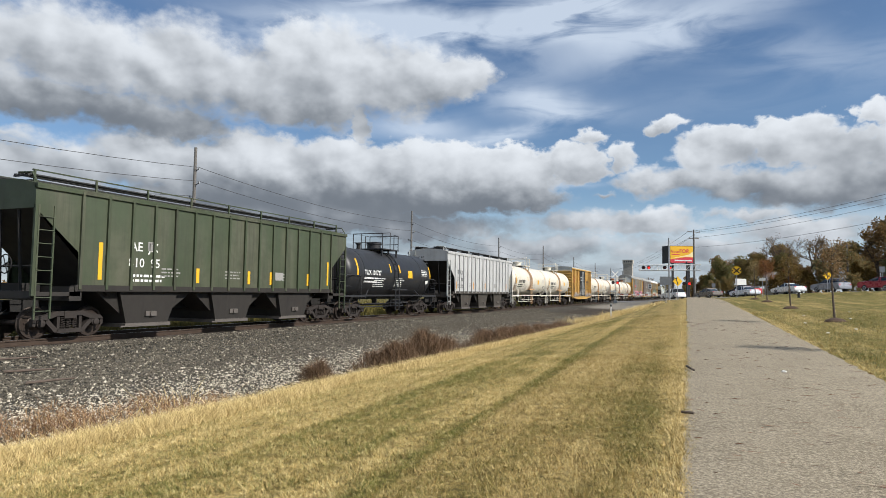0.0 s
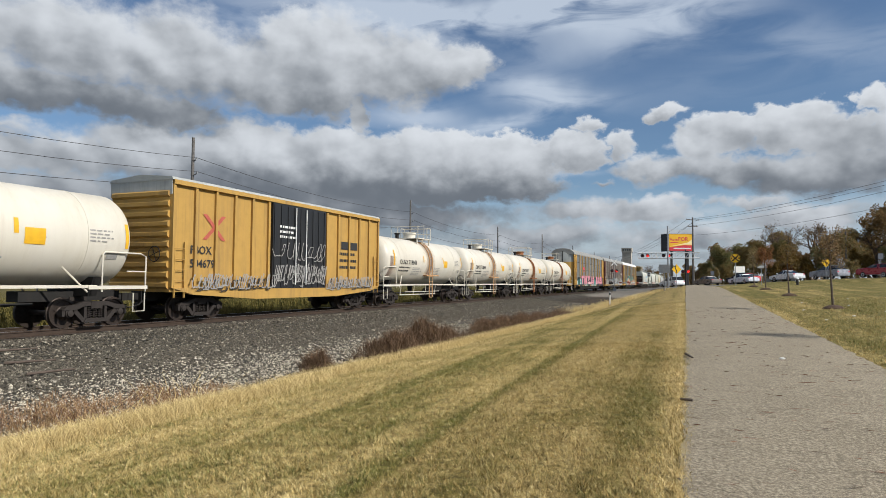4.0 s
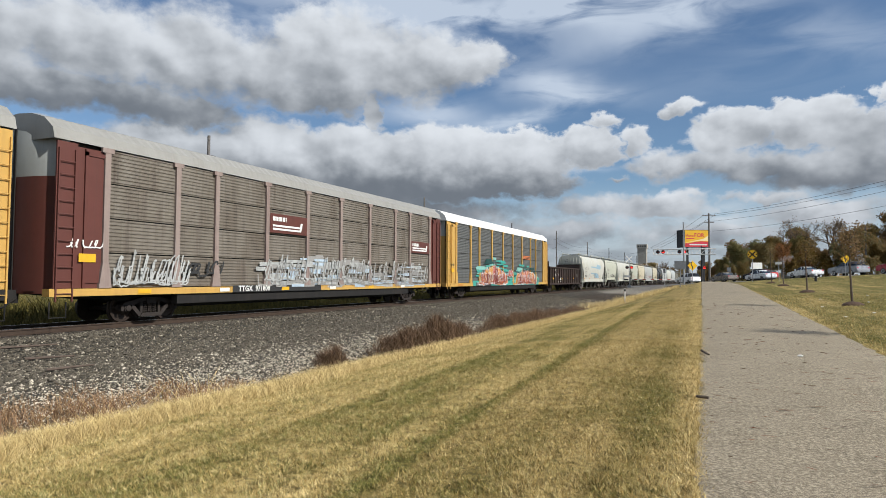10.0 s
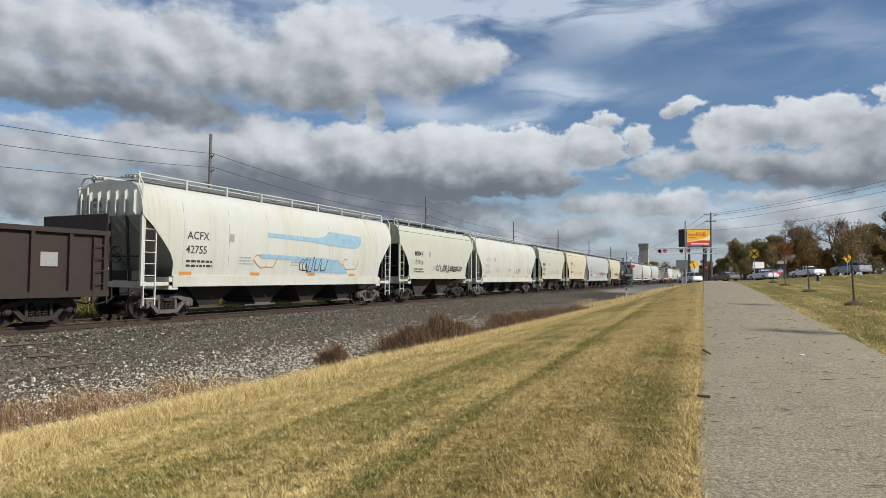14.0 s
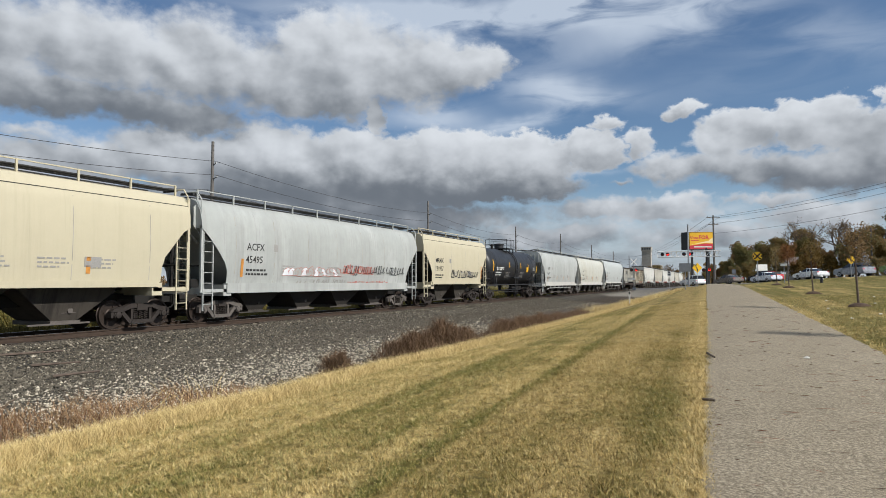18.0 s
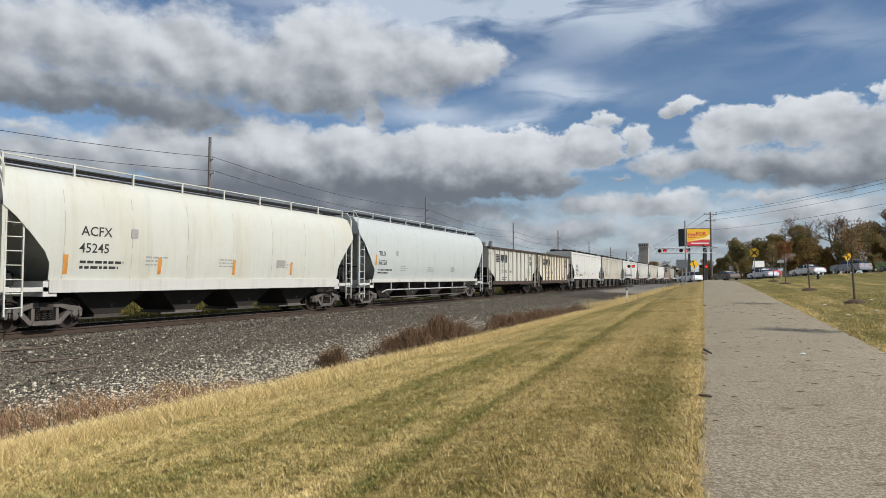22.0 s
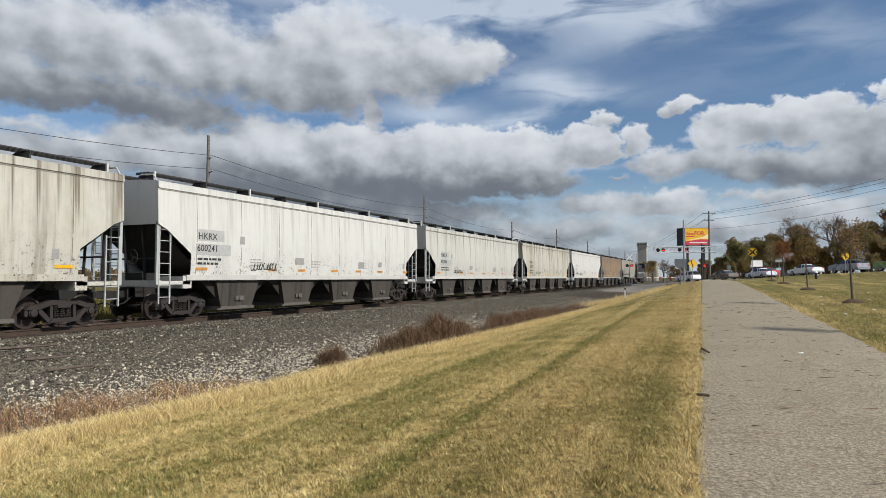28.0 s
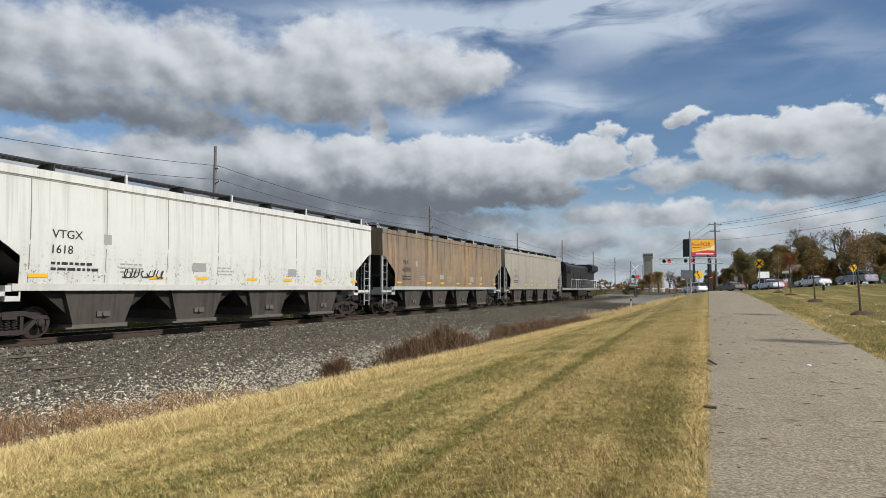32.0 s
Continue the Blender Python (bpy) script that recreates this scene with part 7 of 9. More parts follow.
M["paleblue"] = plain("pale_blue_spray", (0.42, 0.52, 0.60), 0.55, 0.0, 0.4, 1.5)
M["whiteroof"] = paint("white_roof", (0.74, 0.74, 0.71), (0.4, 0.38, 0.34), 0.15, 0.1, 0.5)
M["whitespray"] = plain("white_spray", (0.70, 0.72, 0.74), 0.55, 0.0, 0.3, 2.0)
M["chalkspray"] = plain("chalky_spray", (0.42, 0.43, 0.41), 0.6, 0.0, 0.6, 2.5)


def rack_marks_a(car, half, f, posts):
    g = lambda z: f(z) + 0.088
    side_patch(car, M["inkspray"], -half + 2.6, 0.90, half - 1.4, 2.16, lambda z: f(z) + 0.076, "spray_ground", 0.002)
    at = lambda i, u: posts[i] + u * (posts[i + 1] - posts[i]) if i < -1 else posts[-1] + u * 2.0
    mural_ground(car, -half + 4.0, half - 2.2, 0.95, 2.30, lambda z: f(z) + 0.079, (M["inkspray"], M["tealdark"], M["inkspray"], M["blackmark"]), 70, 34, 0.0, 0.1)
    for ch, a, b in (("T", at(-8, -0.42), at(-8, 0.12)), ("H", at(-8, 0.36), at(-8, 0.72)), ("R", at(-7, -0.16), at(-7, 0.22)), ("I", at(-7, 0.34), at(-7, 0.92)), ("L", at(-6, -0.05), at(-6, 0.35)), ("L", at(-6, 0.48), at(-6, 0.86)), ("S", at(-6, 0.93), at(-5, 0.44)),
                     ("B", at(-4, 0.25), at(-4, 0.66)), ("A", at(-4, 0.70), at(-3, 0.08)), ("R", at(-3, 0.15), at(-3, 0.85)), ("E", at(-2, 0.02), at(-2, 0.36)), ("L", at(-2, 0.44), at(-2, 0.78))):
        block_letter(car, ch, a, b + 0.18 * (b - a), 1.22, 2.46, g, 0.0, M["pink"], M["blackmark"])
    mural(car, -half + 2.0, -half + 5.6, 1.15, 2.2, g, (M["teal"], M["tealdark"], M["whitespray"]), M["blackmark"], 9, 32, 0.005, 0.2, 0.025)
    mural(car, at(-5, 0.55), at(-4, 0.18), 0.85, 2.3, g, (M["teal"], M["tealdark"], M["beigespray"]), M["whitespray"], 8, 36, 0.012, 0.2, 0.02)
    mural(car, at(-7, 0.05), at(-7, 0.60), 0.92, 1.45, g, (M["beigespray"], M["teal"], M["tealdark"]), M["blackmark"], 7, 37, 0.014, 0.2, 0.02)
    for k in range(12):
        y = at(-7, 0.0) + (posts[-1] - posts[-7]) * (k + 0.3) / 12
        poly_patch(car, [(y, 1.35), (y + 0.06, 1.35), (y + 0.28, 1.6), (y + 0.22, 1.6)], g, 0.008, M["whitespray"], "spray_stroke")
    scrawl(car, at(-7, 0.65), at(-6, 0.2), 1.22, 1.5, g, M["whitespray"], 7, 38, 0.02)
    scrawl(car, at(-6, 0.5), at(-5, 0.35), 0.93, 1.18, g, M["whitespray"], 9, 39, 0.018)
    scrawl(car, at(-5, 0.9), at(-4, 0.4), 1.0, 1.4, g, M["whitespray"], 6, 40, 0.02)
    for k in range(7):
        side_patch(car, M["yellowmark"], posts[0] + 1.2 + k * 3.1, 0.96, posts[0] + 1.75 + k * 3.1, 1.10, lambda z: f(z) + 0.095)
    # railway emblem as plain red shapes
    for y, w_ in ((posts[2] + 0.35, 0.5), (posts[2] + 1.05, 0.28), (posts[2] + 1.45, 0.28)):
        side_patch(car, M["signalred"], y, 3.3, y + w_, 3.75, lambda z: f(z) + 0.035, "emblem_shape", lean=0.12)
    side_bars(car, M["redmark"], posts[2] + 0.3, 3.1, lambda z: f(z) + 0.035, 1, 1.9, 0.2, 0.1, 5)
    side_text("TTGX 702190", 0.32, M["whitemark"], car, -half + 7.5, 0.94, lambda z: f(z) + 0.10)
    side_patch(car, M["blackmark"], -half + 1.0, 1.9, -half + 1.6, 2.9, lambda z: f(z) + 0.03, "data_panel")
    side_bars(car, M["blackmark"], -half + 1.0, 3.2, lambda z: f(z) + 0.03, 2, 0.5, 0.2, 0.1, 6)


def rack_marks_b(car, half, f, posts):
    g = lambda z: f(z) + 0.05
    p = lambda z: f(z) + 0.03
    for k, (y0, y1, z0, z1) in enumerate(((posts[3] + 0.15, posts[4] - 0.1, 3.35, 4.15), (posts[8] + 0.1, posts[9] - 0.1, 3.0, 3.7))):
        side_patch(car, M["rackbrown"], y0, z0, y1, z1, p, "emblem_panel")
        side_bars(car, M["whitemark"], y0 + 0.15, z1 - 0.3, lambda z: f(z) + 0.045, 1, 1.2, 0.3, 0.18, 3 + k)
        for j in range(2):
            side_patch(car, M["whitemark"], y0 + 0.15, z0 + 0.12 + j * 0.14, y1 - 0.45, z0 + 0.20 + j * 0.14, lambda z: f(z) + 0.045, "emblem_bar")
        side_patch(car, M["whitemark"], y1 - 0.6, z0 + 0.12, y1 - 0.45, z0 + 0.5, lambda z: f(z) + 0.046, "emblem_bar", lean=0.12)
    scrawl(car, -half + 2.0, -half + 5.0, 1.15, 2.30, g, M["chalkspray"], 7, 41, 0.026)
    scrawl(car, -half + 2.0, -half + 5.0, 1.15, 1.80, g, M["chalkspray"], 9, 46, 0.022)
    mural_ground(car, -half + 8.9, half - 9.2, 0.98, 2.30, g, (M["chalkspray"], M["paleblue"], M["greymark"], M["chalkspray"]), 75, 42, 0.0, 0.25)
    mural_ground(car, half - 8.9, half - 2.6, 0.98, 2.20, g, (M["chalkspray"], M["greymark"], M["paleblue"], M["galvbrown"]), 45, 45, 0.0, 0.25)
    for ya, yb, n, k in ((-half + 8.8, half - 9.0, 11, 47), (half - 8.9, half - 2.2, 8, 48)):
        scrawl(car, ya, yb, 1.0, 2.2, lambda z: g(z) + 0.02, M["greymark"], n, k, 0.030)
        scrawl(car, ya, yb, 1.2, 2.5, lambda z: g(z) + 0.045, M["chalkspray"], n, k + 40, 0.026)
    scrawl(car, -half + 5.0, -half + 6.5, 1.5, 2.1, g, M["blackmark"], 3, 43, 0.035)
    side_patch(car, M["blackmark"], -half + 7.2, 0.90, -half + 13.0, 1.16, lambda z: f(z) + 0.045, "number_ground")
    side_text("TTGX  971808", 0.30, M["whitemark"], car, -half + 7.5, 0.94, lambda z: f(z) + 0.06)
    side_patch(car, M["yellowmark"], -half + 0.85, 1.9, -half + 1.4, 2.15, p, "placard")
    scrawl(car, -half + 0.5, -half + 1.6, 2.3, 2.6, p, M["whitemark"], 3, 44, 0.02)
    for k in range(6):
        side_patch(car, M["whitemark"] if k % 2 else M["yellowmark"], posts[0] + 1.2 + k * 3.6, 0.94, posts[0] + 1.7 + k * 3.6, 1.08, lambda z: f(z) + 0.05)


def rack_marks_c(car, half, f, posts):
    g = lambda z: f(z) + 0.05
    p = lambda z: f(z) + 0.03
    teals = (M["teal"], M["tealdark"], M["teal"], M["tealpale"])
    side_patch(car, M["teal"], -half + 5.0, 0.90, half - 3.6, 1.30, lambda z: f(z) + 0.042, "spray_ground", 0.002)
    mural_ground(car, -half + 6.0, -half + 14.0, 1.0, 3.05, g, teals, 60, 55, 0.0)
    mural_ground(car, -half + 14.4, -half + 22.6, 1.0, 2.75, g, teals, 55, 56, 0.0)
    reds = (M["orange"], M["orange"], M["redmark"], M["amber"], M["rustspray"])
    mural(car, -half + 6.2, -half + 13.1, 0.92, 2.70, g, reds, M["whitespray"], 17, 51, 0.015, 0.45, 0.035)
    mural(car, -half + 15.5, -half + 22.2, 0.92, 2.40, g, reds, M["whitespray"], 17, 52, 0.015, 0.30, 0.035)
    for k, (ya, yb, zb) in enumerate(((6.4, 12.8, 2.1), (15.8, 22.0, 1.9))):
        scrawl(car, -half + ya, -half + yb, 0.98, zb, lambda z: g(z) + 0.05, M["whitespray"], 8, 57 + k, 0.028)
        scrawl(car, -half + ya, -half + yb, 0.98, zb - 0.2, lambda z: g(z) + 0.072, M["rustspray"], 8, 67 + k, 0.035)
    mural(car, -half + 13.4, -half + 14.8, 1.65, 2.3, g, (M["pink"], M["redmark"]), M["whitespray"], 5, 53, 0.015, 0.1, 0.04)
    for k in range(3):
        side_patch(car, M["orange"], posts[6] + 0.2, 3.3 + 0.12 * k, posts[7] - 0.2, 3.37 + 0.12 * k, p, "faded_emblem")
    side_patch(car, M["blackmark"], -half + 5.6, 0.90, -half + 9.0, 1.16, lambda z: f(z) + 0.045, "number_ground")
    side_text("TTGX 160792", 0.30, M["whitemark"], car, -half + 5.7, 0.94, lambda z: f(z) + 0.055)
    side_patch(car, M["yellowmark"], -half + 0.9, 1.9, -half + 1.4, 2.15, p, "placard")
    side_bars(car, M["blackmark"], -half + 0.9, 2.35, p, 1, 0.6, 0.2, 0.14, 7)
    for k in range(5):
        side_patch(car, M["orangemark"], posts[0] + 0.3 + k * 4.2, 0.94, posts[0] + 1.1 + k * 4.2, 1.08, lambda z: f(z) + 0.045)


autorack("yellow autorack with grey corrugated panels and pink spray paint", (158.25, 185.05), "rackyellow", "rackyellow", "galv", "roofgrey", "under", True, rack_marks_a, 1)
autorack("brown autorack with stained grey panels and white spray paint", (186.05, 212.7), "postbrown", "rackbrown", "galvbrown", "roofgrey", "rackyellow", True, rack_marks_b, 2)
autorack("bright yellow autorack with a white roof and orange spray paint", (213.6, 240.4), "rackyellow", "rackyellow", "galvdark", "whiteroof", "rackyellow", True, rack_marks_c, 3)
gondola((241.43, 257.28))


def blue_swash(car, half, f):
    """Two faded blue swooshes as plain shapes."""
    upper = [(6.1, 3.06), (6.1, 3.24), (9.6, 3.22), (10.2, 3.34), (10.5, 3.58), (13.4, 3.50), (13.4, 3.22), (13.2, 2.98), (12.8, 2.86), (10.6, 2.92), (9.2, 3.02)]
    lower = [(5.7, 2.18), (5.7, 2.36), (10.4, 2.30), (11.3, 2.20), (12.0, 1.90), (12.2, 1.62), (9.1, 1.62), (8.9, 1.88), (8.5, 2.06), (7.8, 2.14)]
    for pts in (upper, lower):
        poly_patch(car, [(-half + yy, zz) for yy, zz in pts], f, 0.014, M["bluemark"], "faded_emblem")
    scrawl(car, -half + 8.4, -half + 10.4, 1.6, 2.4, f, M["blackmark"], 4, 61, 0.022)
    for y in (5.2, 11.6):
        scrawl(car, -half + y, -half + y + 1.2, 1.75, 2.3, f, M["orangemark"], 1, 62, 0.02)


C_ROUND = dict(truck_key="truckgrey", ringed=True, top=4.64)
hopper("covered_hopper", "white rounded covered hopper with faded blue emblem", (258.44, 275.09), "round", M["acf"], 4, M["baydark_shade"],
       std_marks("ACFX", "42755", "blackmark", 1.85, 2.75, 0.40, (1.6, 5.2, 9.0, 12.4), "orangemark", 1.48, 0.12, seed=11, second=blue_swash), sill_mat=M["acf"], walk_mat=M["whiteworn"], **C_ROUND)
hopper("covered_hopper", "short pale grey-green cement hopper with black tags", (276.14, 287.55), "mrm", M["palegreen"], 2, M["bay"],
       std_marks("MRMX", "131916", "blackmark", 1.9, 2.75, 0.42, (), seed=12, second=lambda c, h, f: scrawl(c, -h + 5.0, -h + 9.4, 1.8, 2.3, f, M["blackmark"], 8, 63, 0.03)), top=4.64)
hopper("covered_hopper", "cream-white rounded covered hopper with rusty blotches", (288.49, 304.68), "round", M["acf"], 4, M["baydark_shade"],
       std_marks("ACFX", "43151", "greymark", 2.0, 2.75, 0.40, (1.6, 9.0, 13.0), "orangemark", 1.48, 0.12, seed=13, second=lambda c, h, f: [scrawl(c, -h + y, -h + y + 1.4, 1.75, 2.4, f, M["blackmark"], 1, 64 + int(y), 0.02) for y in (9.4, 13.2)]), sill_mat=M["acf"], walk_mat=M["whiteworn"], **C_ROUND)
hopper("covered_hopper", "short pale grey-green cement hopper with orange stripes", (306.0, 316.95), "mrm", M["palegreen"], 2, M["bay"],
       std_marks("MRMX", "132010", "blackmark", 1.25, 2.70, 0.40, (1.08, 3.5, 5.4, 7.35, 9.75), "orangemark", 1.75, 0.55, seed=14), top=4.64)
hopper("covered_hopper", "short cream-yellow cement hopper with black numbers", (318.09, 329.53), "mrm", M["cream"], 2, M["bay"],
       std_marks("MRMX", "2336", "blackmark", 2.0, 3.05, 0.42, (1.6, 4.3, 7.5), "orangemark", 1.75, 0.5, seed=15), top=4.64)
hopper("covered_hopper", "long worn white rounded hopper with red and black tags", (330.06, 347.22), "round", M["whiteworn"], 4, M["baydark_shade"],
       std_marks("ACFX", "45495", "blackmark", 2.3, 2.75, 0.40, (2.0,), "orangemark", 1.7, 0.7, seed=16,
                 second=lambda c, h, f: [mural(c, -h + 4.6, -h + 9.0, 1.75, 2.2, f, (M["whitespray"], M["whiteworn"]), M["redmark"], 14, 71, 0.016, 0.1, 0.02), scrawl(c, -h + 9.2, -h + 15.5, 1.85, 2.35, f, M["blackmark"], 14, 72, 0.020), scrawl(c, -h + 9.0, -h + 12.0, 1.85, 2.35, f, M["redmark"], 8, 75, 0.018), scrawl(c, -h + 5.4, -h + 9.4, 1.25, 1.62, f, M["greymark"], 8, 73, 0.028), scrawl(c, -h + 9.6, -h + 13.6, 1.28, 1.55, f, M["redmark"], 18, 76, 0.014)]), sill_mat=M["whiteworn"], **C_ROUND)
hopper("covered_hopper", "short cream cement hopper with black spray tags", (348.18, 359.24), "mrm", M["cream"], 2, M["bay"],
       std_marks("MRMX", "131917", "blackmark", 1.7, 2.75, 0.42, (9.8,), "orangemark", 1.75, 0.9, seed=17, second=lambda c, h, f: scrawl(c, -h + 4.2, -h + 9.2, 1.75, 2.3, f, M["blackmark"], 9, 74, 0.03)), top=4.64)
tank_car("tank_car", "long black tank car with white numbers and a dome platform", (359.91, 373.93), 1.56, M["black"], "darksteel",
         tank_marks("TILX 202917", "whitemark", ((5.1, 0.5), (8.3, 0.5), (10.6, 0.5)), True, 0.34, "greymark", 18, up=0.05), zc=2.80)
hopper("covered_hopper", "long white rounded hopper with orange stripes and stains", (375.29, 391.6), "round", M["whiteworn"], 4, M["baydark_shade"],
       std_marks("ACFX", "45474", "blackmark", 2.0, 2.75, 0.40, (2.2, 6.0, 8.8, 11.6), "orangemark", 1.62, 0.5, seed=19), sill_mat=M["white"], piped=True, **C_ROUND)
hopper("covered_hopper", "white rounded covered hopper with faded yellow stains", (392.3, 409.3), "round", M["acf"], 4, M["baydark_shade"],
       std_marks("ACFX", "45245", "blackmark", 2.2, 2.75, 0.40, (1.7, 5.0, 8.5, 12.0), "orangemark", 1.62, 0.55, seed=20), sill_mat=M["white"], **C_ROUND)
hopper("covered_hopper", "long smooth pale white pellet hopper with a lower pipe", (409.91, 428.08), "smooth", M["pale"], 4, M["baydark_shade"],
       std_marks("TILX", "56326", "blackmark", 1.95, 2.70, 0.38, (1.6,), "orangemark", 2.2, 0.55, seed=22), sill_mat=M["white"], **{**C_ROUND, "top": 4.80})
coal_car("beige ribbed coal gondola with black lettering", (429.42, 443.05), M["coal"], M["coal"], "27", "902", True)
coal_car("rust-stained beige coal gondola with black lettering", (443.88, 457.73), M["coalrust"], M["drab"], "40", "059", False)
HK = dict(walk_mat=M["grate"], ringed=False, sill_mat=M["white"], trim=M["whiteworn"])
hk_y = (1.7, 5.6, 7.6, 10.2, 12.4, 14.6, 17.6)


def hk_marks(mark, num, seed, tag=True):
    def go(car, half, f):
        if num in ("600241", "600086", "600185"):
            for z, w_, d in ((2.78, 1.30, 0.0), (2.26, 1.75, -0.1)):
                side_patch(car, M["panelgrey"], -half + (1.75 if num == "600241" else 2.3) + d, z, -half + (1.75 if num == "600241" else 2.3) + d + w_, z + 0.42, f, "number_panel", 0.003)
        std_marks(mark, num, "blackmark", 1.75 if num == "600241" else 2.3, 2.84, 0.345, hk_y, "orangemark" if seed % 2 else "yellowmark", 1.72, 0.10, seed=seed)(car, half, f)
        for yy, zz, ww, hh in ((7.4, 2.02, 0.62, 0.30), (14.7, 2.02, 0.34, 0.26), (17.5, 1.98, 0.22, 0.28)):
            side_patch(car, M["greymark"], -half + yy, zz, -half + yy + ww, zz + hh, f, "data_panel")
        if tag:
            scrawl(car, -half + 4.6, -half + 6.2, 1.75, 2.05, f, M["blackmark"], 5, seed + 80, 0.02)
    return go


M["panelgrey"] = plain("grey_number_panel", (0.38, 0.38, 0.36), 0.6, 0.0, 0.2, 6.0)
hopper("covered_hopper", "long white streaked grain hopper with four bays", (458.75, 478.4), "hk", M["hk"], 4, M["bay"], hk_marks("HKRX", "600185", 23), **HK)
hopper("covered_hopper", "long beige grime-streaked grain hopper with four bays", (479.34, 499.15), "hk", M["beige"], 4, M["bay"], hk_marks("HKRX", "600193", 24), **{**HK, "sill_mat": M["beige"]})
hopper("covered_hopper", "long white grain hopper with light streaks", (500.47, 519.92), "hk", M["hk"], 4, M["bay"], hk_marks("HKRX", "600241", 25), **HK)
hopper("covered_hopper", "long white grain hopper with dark run-off streaks", (521.18, 540.74), "hk", M["hkrun"], 4, M["bay"], hk_marks("HKRX", "600086", 27), **HK)
hopper("covered_hopper", "long grimy beige grain hopper with brown streaks", (542.09, 561.61), "hk", M["beige"], 4, M["bay"], hk_marks("HKRX", "600249", 28), **HK)
hopper("covered_hopper", "long white grain hopper with yellow stripes", (562.83, 582.35), "hk", M["hk"], 4, M["bay"], hk_marks("VTGX", "1618", 30), **HK)
hopper("covered_hopper", "long brown rust-stained grain hopper", (583.55, 603.04), "hk", M["brownstain"], 4, M["bay"], hk_marks("TILX", "637830", 32, False), **{**HK, "sill_mat": M["whiteworn"]})
hopper("covered_hopper", "drab grey dusty covered hopper", (603.99, 623.09), "hk", M["drab"], 4, M["bay"], hk_marks("TILX", "636214", 34, False), **{**HK, "sill_mat": M["drab"]})
locomotive((623.47, 646.1))


def travelled(t):
    """Metres that the train has gone since the start."""
    return 17.4924 * t - 0.006013 * t * t


def motions():
    for car, s in TRAIN:
        walk(car, [(t, pose(TRACK_X, s - travelled(t), RAIL_Z)) for t in (0.0, 4.0, 8.0, 12.0, 16.0, 20.0, 24.0, 28.0, 32.0)])
    # one car leaves the end of the queue, another takes its place
    for car, side, rows in ((red_car, 3.4, ((0.0, 17.6), (12.4, 17.6), (13.2, 18.4), (14.0, 22.0), (14.8, 30.0), (16.5, 46.0), (32.0, 50.0))),
                            (green_car, -1.9, ((0.0, 58.0), (12.0, 56.0), (13.5, 32.0), (14.4, 20.5), (15.2, 17.8), (16.0, 17.4), (32.0, 17.4)))):
        turn = Euler(car.rotation_euler).z
        walk(car, [(t, pose(x, road_axis(x) + (side if x > 20 else -1.9 + (side + 1.9) * max(0.0, x - 17.6) / 2.4), road_z(x) + 0.05, 0, 0, math.degrees(turn))) for t, x in rows])
    # wheels roll: one set of keys for each place in a truck
    first = {}
    for wset in ROLLERS:
        dy = round(wset.matrix_basis.translation.y, 2)
        if dy not in first:
            walk(wset, [(k / FPS, pose(0, dy, WHEEL_R, math.degrees(travelled(k / FPS) / WHEEL_R) % 360)) for k in range(0, 32 * FPS + 1)])
            first[dy] = wset.animation_data.action
        else:
            wset.rotation_mode = "QUATERNION"
            wset.animation_data_create().action = first[dy]
            wset.animation_data.action_slot = first[dy].slots[0]




# ---- level crossing, signs and billboard ----
def gz(x, y):
    return ground_z(x, y)


def post_sign(name, label, x, y, z_mid, shape, mat, post_mat, post_r=0.04, category="road sign", rz=0, group=""):
    """A sign plate on a post; shape: a polygon in (x, z) round the middle of the plate."""
    z0 = gz(x, y)
    t = thing(name, label, category, group, at=pose(x, y, z0, 0, 0, rz))
    part("post", Mesh().rod((0, 0, -0.2), (0, 0, z_mid - z0 + 0.3), post_r, 8), post_mat, t)
    p = part("sign_plate", Mesh().prism_y([(a, z_mid - z0 + b) for a, b in shape], -post_r - 0.012, -post_r), mat, t)
    return t, p, z_mid - z0, -post_r - 0.012


def rect(w_, h):
    return [(-w_ / 2, -h / 2), (w_ / 2, -h / 2), (w_ / 2, h / 2), (-w_ / 2, h / 2)]


def disc(r, n=24):
    return [(r * math.cos(2 * math.pi * i / n), r * math.sin(2 * math.pi * i / n)) for i in range(n)]


def diamond(r):
    return [(-r, 0), (0, -r), (r, 0), (0, r)]


def bar_on(p, mat, za, ya, pts, name="sign_mark"):
    m = Mesh().prism_y([(a, za + b) for a, b in pts], ya - 0.006, ya - 0.002)
    return part(name, m, mat, p)


# round railway warning sign with a black cross
t, p, za, ya = post_sign("railway_warning_sign", "round yellow railway warning sign with a black cross", 2.85, 80.0, 4.47, disc(0.50), M["signyellow"], M["polegrey"])
for s in (-1, 1):
    c, q = 0.32, 0.05
    bar_on(p, M["blackmark"], za, ya, [(-c - q, s * (-c + q)), (-c + q, s * (-c - q)), (c + q, s * (c - q)), (c - q, s * (c + q))])
    side = Mesh().prism_y([(s * 0.33, za - 0.09), (s * 0.47, za - 0.09), (s * 0.47, za + 0.09), (s * 0.33, za + 0.09)], ya - 0.006, ya - 0.002)
    part("sign_letter", side, M["blackmark"], p)
